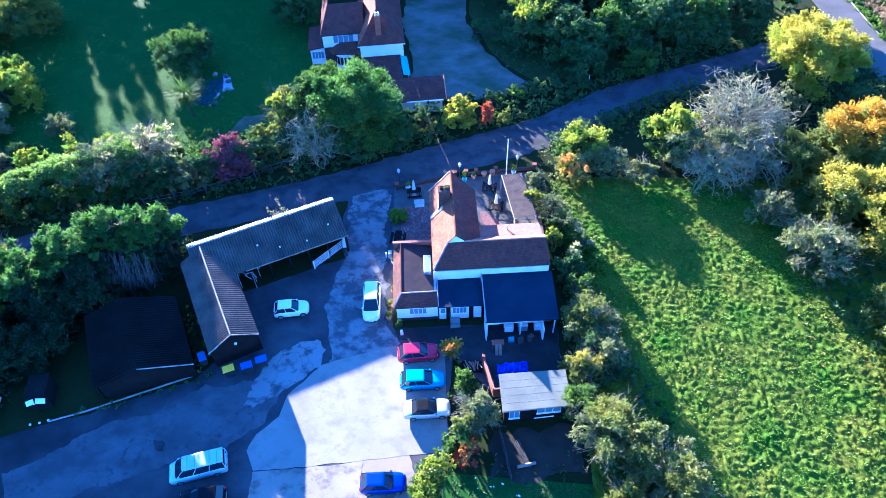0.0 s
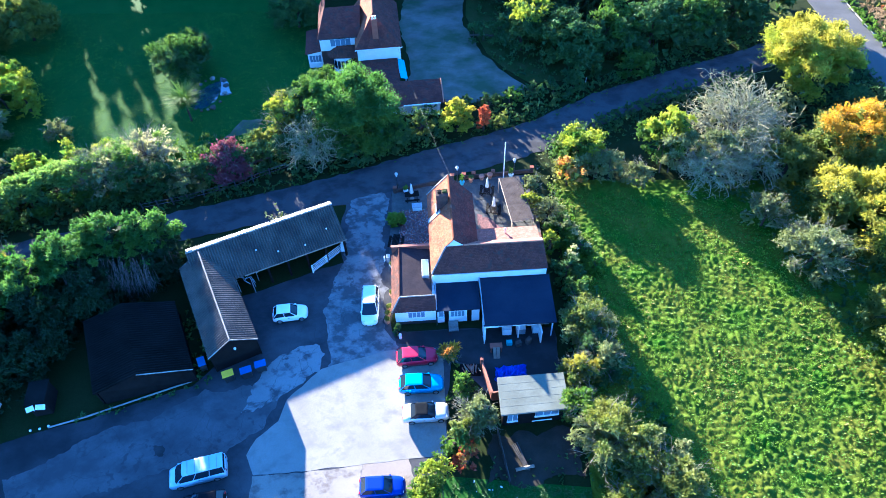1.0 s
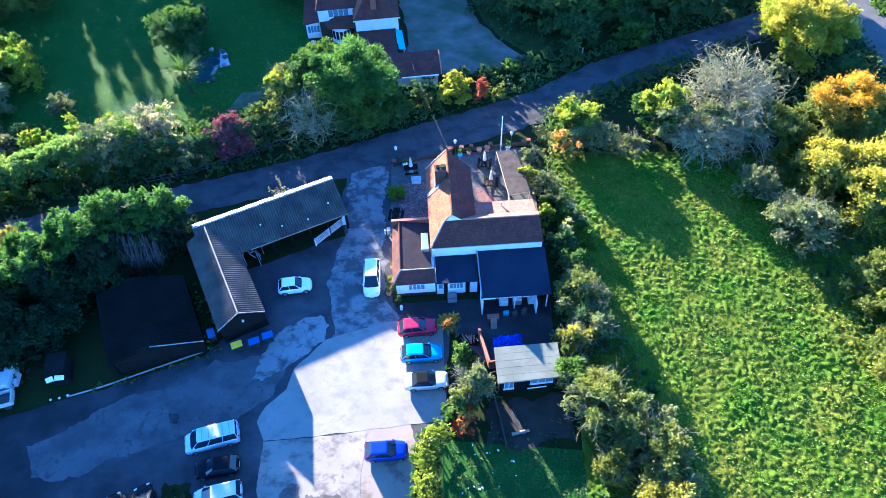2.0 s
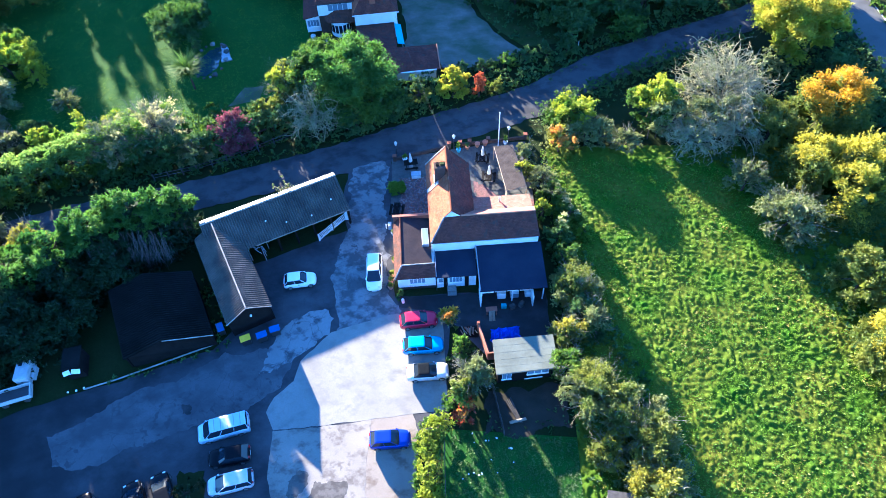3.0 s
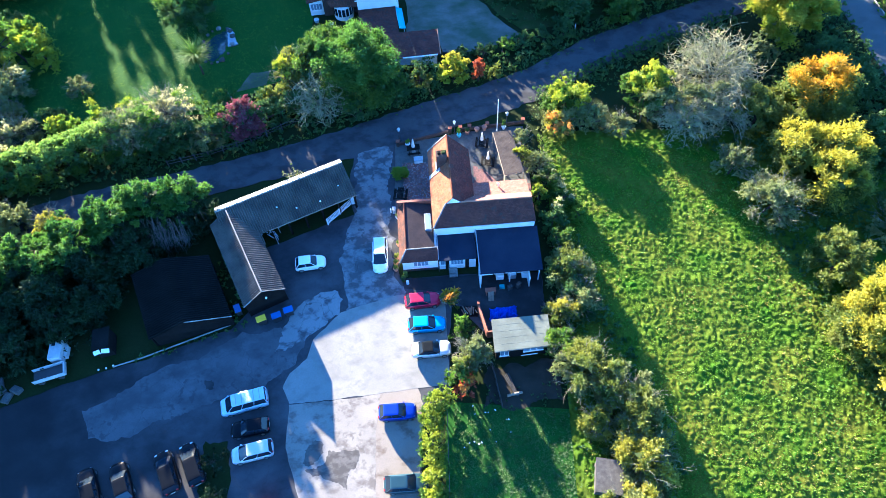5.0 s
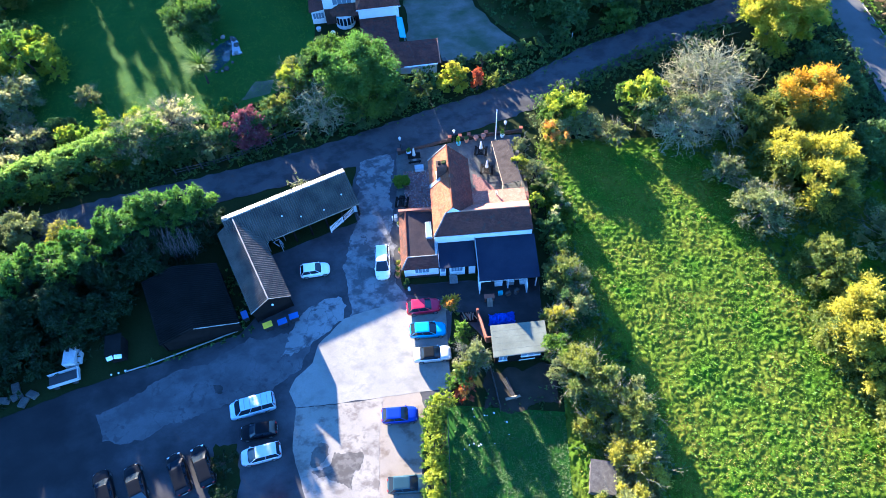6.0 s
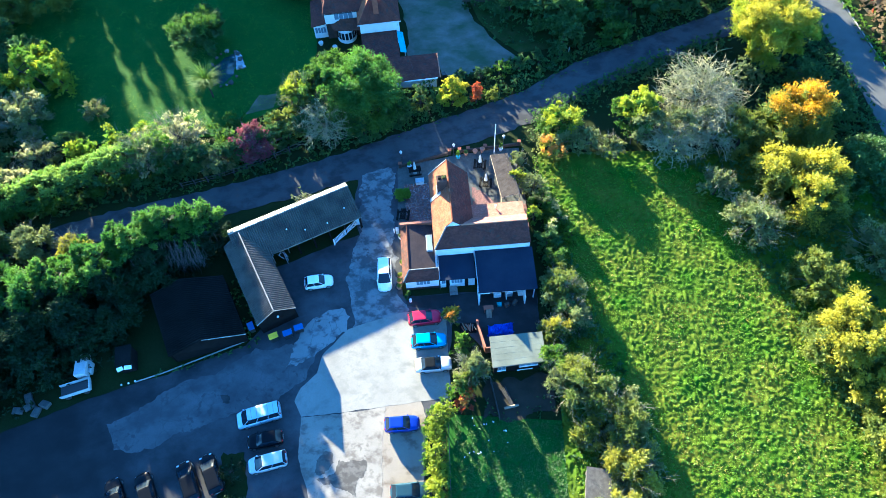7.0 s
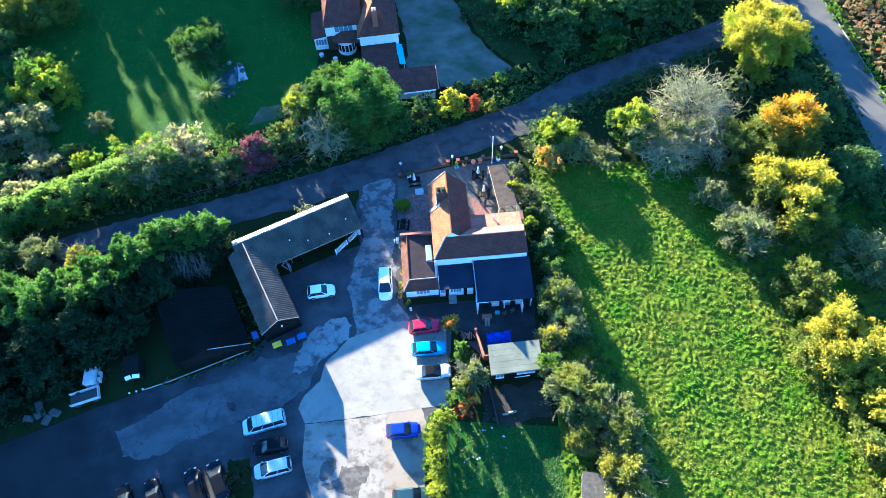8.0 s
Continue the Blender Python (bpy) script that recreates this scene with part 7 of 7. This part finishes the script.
# clutter under the lean-to
for k, (u, w_, mt) in enumerate(((5.6, 0.62, "white_paint"), (6.95, 0.6, "dull_white"), (8.25, 0.62, "white_paint"), (9.55, 0.58, "dull_white"))):
    part("fascia_board", bx(u - w_, u + w_, -5.7, -5.66, 2.14 + 0.05 * (k % 3), 2.44, 0.01), M[mt], pub, "white weathered board under the eaves")
cl = thing("workbench", "brown timber bench under the lean-to", "bench", PUB @ pose(5.9, -6.9, 0))
part("top", bx(-0.6, 0.6, -0.3, 0.3, 0.8, 0.86, 0.01), M["redwood"], cl)
for sx in (-0.5, 0.5):
    for sy in (-0.22, 0.22):
        part("leg", bx(sx - 0.04, sx + 0.04, sy - 0.04, sy + 0.04, 0, 0.8), M["redwood"], cl)
bd = thing("board", "pale boards leaning on the bench", "timber", PUB @ pose(5.9, -7.4, 0))
for k in range(2):
    part("plank", plate(bmesh.new(), [(-0.32 + k * 0.34, -0.5, 0.03), (-0.02 + k * 0.34, -0.5, 0.03), (-0.02 + k * 0.34, 0.2, 0.95), (-0.32 + k * 0.34, 0.2, 0.95)], 0.04), M["wood"], bd)
for k, (u, mt, lab) in enumerate(((7.2, "white_paint", "white chest freezer against the wall"), (8.6, "lead", "grey metal cabinet against the wall"), (10.2, "white_paint", "white appliance in the lean-to"))):
    ap = thing("appliance", lab, "appliance", PUB @ pose(u, -4.9, 0))
    part("body", bx(-0.45, 0.45, -0.35, 0.35, 0.02, 0.85, 0.03), M[mt], ap)
    part("lid", bx(-0.46, 0.46, -0.36, 0.36, 0.853, 0.93, 0.02), M["white_paint"], ap)
for k, (u, v) in enumerate(((7.3, -6.3), (8.2, -6.5), (9.2, -6.3))):
    cr = thing("crate", "stacked grey-green crate by the lean-to", "crate", PUB @ pose(u, v, 0, 0, 0, 20 * k))
    part("body", bx(-0.28, 0.28, -0.2, 0.2, 0.02, 0.5 + 0.15 * k, 0.02), M["greywood" if k else "turquoise"], cr)
bo = thing("bollard", "squat white bollard by the corner", "bollard", pose(-1.9, -2.0, 0.012))
part("body", lathe(bmesh.new(), [(0.16, 0), (0.16, 0.6), (0.1, 0.68)]), M["white_paint"], bo)
stp = thing("steps", "stone back steps with a pale mat", "steps", PUB @ pose(1.9, -4.0, 0))
part("tread", bx(-0.5, 0.5, -0.4, 0.7, 0.0, 0.18, 0.02), M["stone_wall"], stp)
part("tread", bx(-0.5, 0.5, 0.0, 0.7, 0.182, 0.36, 0.02), M["stone_wall"], stp)
part("rail", tube(bmesh.new(), (-0.5, -0.4, 0.95), (-0.5, 0.7, 1.2), 0.03, 0.03, 5), M["greywood"], stp)
part("post", tube(bmesh.new(), (-0.5, -0.35, 0.17), (-0.5, -0.35, 0.96), 0.035, 0.035, 5), M["greywood"], stp)
for x, y in ((-3.35, -0.2), (-3.35, 0.6), (-3.3, 1.4), (-3.1, 3.2)):
    potted(x, y, 0.9, "terracotta", "olive", int(310 + y * 10), "straggly plant in a terracotta pot by the wall", False)
bg = thing("box", "white utility box beside the wing", "box", pose(-3.9, 8.2, 0.012, 0, 0, 4))
part("body", bx(-0.2, 0.2, -0.3, 0.3, 0, 0.8, 0.03), M["dull_white"], bg)
part("sign_post", bx(-0.5, -0.35, -0.15, 0.15, 0, 0.7, 0.03), M["white_paint"], bg)

# ---- far end of the car park ----
lorry = thing("lorry", "small white flatbed lorry with an empty dark bed", "lorry", pose(-40.2, -13.0, 0.012, 0, 0, 19) @ Matrix.Scale(0.9, 4))
part("bed_floor", bx(-1.9, 1.7, -0.75, 0.75, 0.75, 0.85), M["trim"], lorry)
for n_, (a, b, c, d) in {"side_board": (-1.9, 1.7, -0.85, -0.75), "side_board.001": (-1.9, 1.7, 0.75, 0.85), "head_board": (1.7, 1.85, -0.85, 0.85)}.items():
    part(n_.split(".")[0], bx(a, b, c, d, 0.7, 1.35, 0.02), M["dull_white"], lorry)
part("chassis", bx(-1.8, 1.7, -0.5, 0.5, 0.4, 0.748), M["iron"], lorry)
for sx in (-1.2, 1.1):
    for sy in (-0.72, 0.72):
        wq = part("wheel", lathe(bmesh.new(), [(0.2, -0.12), (0.36, -0.1), (0.36, 0.1), (0.2, 0.12)], n=16), M["tyre"], lorry)
        wq.matrix_basis = pose(sx, sy, 0.362, 90, 0, 0)
cara = thing("trailer", "white box trailer with a dark hatch behind the lorry", "trailer", pose(-40.0, -10.4, 0.012, 0, 0, 8) @ Matrix.Scale(0.9, 4))
tb = part("body", bx(-0.75, 0.75, -1.5, 1.5, 0.45, 1.9, 0.06), M["dull_white"], cara)
part("hatch", bx(-0.45, -0.05, 0.2, 1.0, 1.903, 1.93), M["carglass"], tb)
part("side_locker", bx(0.78, 1.15, -1.1, 0.4, 0.5, 1.2, 0.03), M["dull_white"], cara)
for sy in (-0.4, 0.4):
    for sx in (-0.66, 0.66):
        wq = part("wheel", lathe(bmesh.new(), [(0.2, -0.09), (0.3, -0.08), (0.3, 0.08), (0.2, 0.09)], n=14), M["tyre"], cara)
        wq.matrix_basis = pose(sx, sy, 0.302, 0, 90, 0)
part("drawbar", bx(-0.05, 0.05, -2.3, -1.5, 0.4, 0.5), M["iron"], cara)
part("jockey_wheel", tube(bmesh.new(), (0, -2.2, 0.0), (0, -2.2, 0.45), 0.05, 0.05, 6), M["iron"], cara)
kiosk = thing("kiosk", "small dark-sided kiosk with white splayed front panels", "kiosk", pose(-34.9, -10.0, 0.0, 0, 0, 14))
part("body", bx(-0.8, 0.8, -0.8, 1.6, 0, 2.1, 0.02), M["darkwood"], kiosk)
part("roof", plate(bmesh.new(), [(-0.9, -0.85, 2.25), (0.9, -0.85, 2.25), (0.9, 1.7, 2.15), (-0.9, 1.7, 2.15)], 0.1), M["sheet_shaded"], kiosk)
for s in (-1, 1):
    part("panel", bx(-0.4, 0.4, -0.03, 0.03, -0.24, 0.24, 0.01, pose(s * 0.45, -1.1, 1.9, -50, s * 18, 0)), M["white_paint"], kiosk)
    part("strut", tube(bmesh.new(), (s * 0.45, -0.8, 1.0), (s * 0.45, -1.1, 1.75), 0.03, 0.03, 5), M["white_paint"], kiosk)
for x, y in ((-35.4, -12.4), (-33.9, -11.9), (-34.6, -12.2)):
    st_ = thing("stone", "small whitewashed marker stone by the kerb", "stone", pose(x, y, 0), "marker stones")
    bm = bmesh.new()
    bmesh.ops.create_icosphere(bm, subdivisions=2, radius=0.12)
    for v in bm.verts:
        v.co *= 1 + 0.25 * noise.noise(v.co * 4 + Vector((x, y, 0)))
        v.co.z = v.co.z * 0.8 + 0.08
    part("body", bm, M["white_paint"], st_)
for k, (x, y) in enumerate(((-46.6, -15.4), (-45.4, -14.9), (-44.4, -15.6), (-45.8, -14.0), (-43.6, -14.8))):
    rb = thing("rubble", "grey broken slab in a heap", "rubble", pose(x, y, 0, 4 * k, 5, 40 * k), "rubble heap")
    part("slab", bx(-0.6, 0.6, -0.4, 0.4, 0.0, 0.3 + 0.05 * k, 0.06), M["slabstone"], rb)

# ---- lane side and garden across it ----
rail = thing("fence", "pale timber post and rail fence along the lane", "fence")
FP = [Vector((-34, 16.0, 0)), Vector((-28.9, 17.5, 0)), Vector((-23.6, 19.8, 0)), Vector((-17.9, 23.2, 0))]
for a, b in zip(FP, FP[1:]):
    n = 3
    for k in range(n):
        p, q = a.lerp(b, k / n), a.lerp(b, (k + 1) / n)
        part("post", bx(p.x - 0.06, p.x + 0.06, p.y - 0.06, p.y + 0.06, 0, 1.25), M["greywood"], rail)
        for z in (0.55, 1.05):
            part("rail", tube(bmesh.new(), p + Vector((0, 0, z)), q + Vector((0, 0, z)), 0.05, 0.05, 4), M["greywood"], rail)
pond = thing("pond", "dark garden pond edged with rocks and a pale glint plate", "pond", pose(-31.4, 39.6, 0))
part("water", prism(bmesh.new(), ragged([(-2.6, -3.4), (-0.6, -3.8), (0.8, -1.6), (1.2, 0.8), (0.9, 3.0), (-0.8, 2.4), (-2.4, 0.2)], 0.5, 0.2, 41), -0.05, 0.025), M["water"], pond)
# Pale plate stands in for the bright reflection at the pond's edge.
part("slab", prism(bmesh.new(), ragged([(0.2, 3.4), (1.0, 3.3), (2.6, -0.4), (1.2, -0.8)], 0.4, 0.1, 44), 0.03, 0.22), M["lead"], pond)
rng2 = random.Random(5)
for k in range(15):
    a = (k + rng2.uniform(-0.3, 0.3)) / 15 * math.tau
    bm = bmesh.new()
    bmesh.ops.create_icosphere(bm, subdivisions=1, radius=rng2.uniform(0.2, 0.55))
    for v in bm.verts:
        v.co *= 1 + 0.4 * noise.noise(v.co * 4 + Vector((k, 0, 0)))
        v.co.z *= 0.7
    bmesh.ops.translate(bm, verts=bm.verts, vec=(-0.6 + 2.3 * math.cos(a), -0.4 + 3.9 * math.sin(a), 0.14))
    part("rock", bm, M["slabstone" if k % 4 else "stone_wall"], pond)


def cordyline(x, y, h, seed, label, wide=1.0, leaf="green"):
    root = thing("palm", label, "palm", pose(x, y, 0))
    rng = np.random.default_rng(seed)
    part("trunk", tube(bmesh.new(), (0, 0, 0), (0.1, 0.05, h * 0.75), 0.16, 0.1, 8), M["bark"], root)
    n = 420
    head = np.repeat(np.array([(0.1, 0.05, h * 0.75), (0.5, 0.3, h * 0.62), (-0.5, 0.1, h * 0.66), (0.1, -0.5, h * 0.58)]), n // 4, 0)
    d = unit(rng, len(head))
    d[:, 2] = d[:, 2] * 0.6 + 0.35
    tip = head + d * wide * rng.uniform(1.0, 1.7, len(head))[:, None]
    midp = head * 0.4 + tip * 0.6 + (0, 0, 0.25)
    w = np.cross(d, (0, 0, 1)) * 0.05
    cards("frond", np.concatenate([np.stack([head - w * 0.5, head + w * 0.5, midp + w, midp - w], 1), np.stack([midp - w, midp + w, tip + w * 0.1, tip - w * 0.1], 1)]), LEAF[leaf], root)


cordyline(-32.9, 33.2, 5.0, 401, "large dark green palm on the garden bank", 1.9, "green")

cordyline(3.1, -4.2, 1.7, 403, "spiky yellowing cordyline by the yard steps", 0.5, "gold")
pathg = ragged([(-27.4, 29.4), (-23.2, 30.8), (-23.2, 33.6), (-26, 33.2)], 1, 0.15, 43)
sheet("path", pathg, 0.02, M["gravel"], "pale gravel garden path", "path", 0.05)
# cable from the house to the pub
cable = thing("cable", "sagging black overhead cable from house to pub", "cable")
bm = bmesh.new()
p0, p1 = Vector((-4.9, 43.4, 4.6)), Vector((3.4, 13.8, 6.4))
pts = [p0.lerp(p1, k / 14) - Vector((0, 0, 1.1 * 4 * (k / 14) * (1 - k / 14))) for k in range(15)]
for a, b in zip(pts, pts[1:]):
    tube(bm, a, b, 0.008, 0.008, 4)
part("wire", bm, M["iron"], cable)
sp = thing("sign_post", "small white marker post at the lane verge", "post", pose(21.6, 40.9, 0))
part("post", tube(bmesh.new(), (0, 0, 0), (0, 0, 1.2), 0.05, 0.05, 6), M["white_paint"], sp)
binb = thing("bin", "black wheeled bin beside the garage", "bin", pose(2.2, 36.0, 0.01, 0, 0, 20))
part("body", bx(-0.28, 0.28, -0.33, 0.33, 0.05, 0.98, 0.04), M["black_plastic"], binb)
part("lid", bx(-0.31, 0.31, -0.37, 0.37, 0.983, 1.06, 0.03), M["black_plastic"], binb)

# ---- paving pieces of the terrace ----
rngp = random.Random(9)
terr = thing("terrace_paving", "reddish leaf-strewn terrace paving", "paving", PUB @ pose(-3.9, 5.4, 0.032), kind="structure")
stone_me = bpy.data.meshes.new("paver")
bm = bx(-0.235, 0.235, -0.235, 0.235, 0, 0.022, 0.012)
bm.to_mesh(stone_me)
bm.free()
stone_me.materials.append(M["paving"])
for i in range(7):
    for j in range(15):
        ob = obj("paver", stone_me, terr)
        ob.matrix_basis = pose(0.9 + i * 0.48, 0.6 + j * 0.48, rngp.uniform(-0.006, 0.004), rngp.uniform(-0.8, 0.8), rngp.uniform(-0.8, 0.8), rngp.uniform(-2, 2))

lit = np.random.default_rng(12)
for leaf_, n_ in (("rust", 300), ("dry", 520), ("burgundy", 300)):
    uv = np.column_stack([lit.uniform(-3.4, -0.1, n_), lit.uniform(5.6, 13.2, n_)])
    pts_ = np.array([PUB @ Vector((u, v, 0.075 + 0.02 * lit.random())) for u, v in uv])
    a_ = lit.random(n_) * math.tau
    d1 = np.column_stack([np.cos(a_), np.sin(a_), lit.uniform(-0.3, 0.3, n_)]) * 0.09
    d2 = np.column_stack([-np.sin(a_), np.cos(a_), lit.uniform(-0.3, 0.3, n_)]) * 0.06
    tagged(cards("leaf_litter", np.stack([pts_ - d1, pts_ + d2, pts_ + d1, pts_ - d2], 1), LEAF[leaf_]), "fallen autumn leaves strewn over the terrace paving", "leaves", kind="stuff")

rngl = random.Random(31)
bm = bmesh.new()
for k in range(15):
    x, y = rngl.uniform(4.4, 9.5), rngl.uniform(-21.5, -16.2)
    w_ = rngl.uniform(0.04, 0.11)
    box(bm, -w_, w_, -w_ * 0.6, w_ * 0.6, 0, 0.05, 0, pose(x, y, 0.02, rngl.uniform(-8, 8), rngl.uniform(-8, 8), rngl.uniform(0, 180)))
tagged(part("litter", bm, M["white_paint"], None), "pale scraps of litter scattered on the lawn", "litter", kind="stuff")

# grey flagstones of the east terrace
flags = thing("terrace_flags", "grey flagstones laid on the pub terrace", "paving", PUB @ pose(5.6, 8.6, 0.034), kind="structure")
flag_me = bpy.data.meshes.new("flagstone")
bm = bx(-0.335, 0.335, -0.285, 0.285, 0, 0.02, 0.014)
bm.to_mesh(flag_me)
bm.free()
flag_me.materials.append(M["slabstone"])
for i in range(9):
    for j in range(11):
        at = PUB @ pose(5.6, 8.6, 0) @ Vector((i * 0.69 + 0.34 * (j % 2), j * 0.59, 0))
        if inside(TERRACE, np.array([at[:2]]))[0]:
            continue
        ob = obj("flagstone", flag_me, flags)
        ob.matrix_basis = pose(i * 0.69 + 0.34 * (j % 2), j * 0.59, rngp.uniform(-0.006, 0.004), rngp.uniform(-0.7, 0.7), rngp.uniform(-0.7, 0.7), rngp.uniform(-1.5, 1.5))
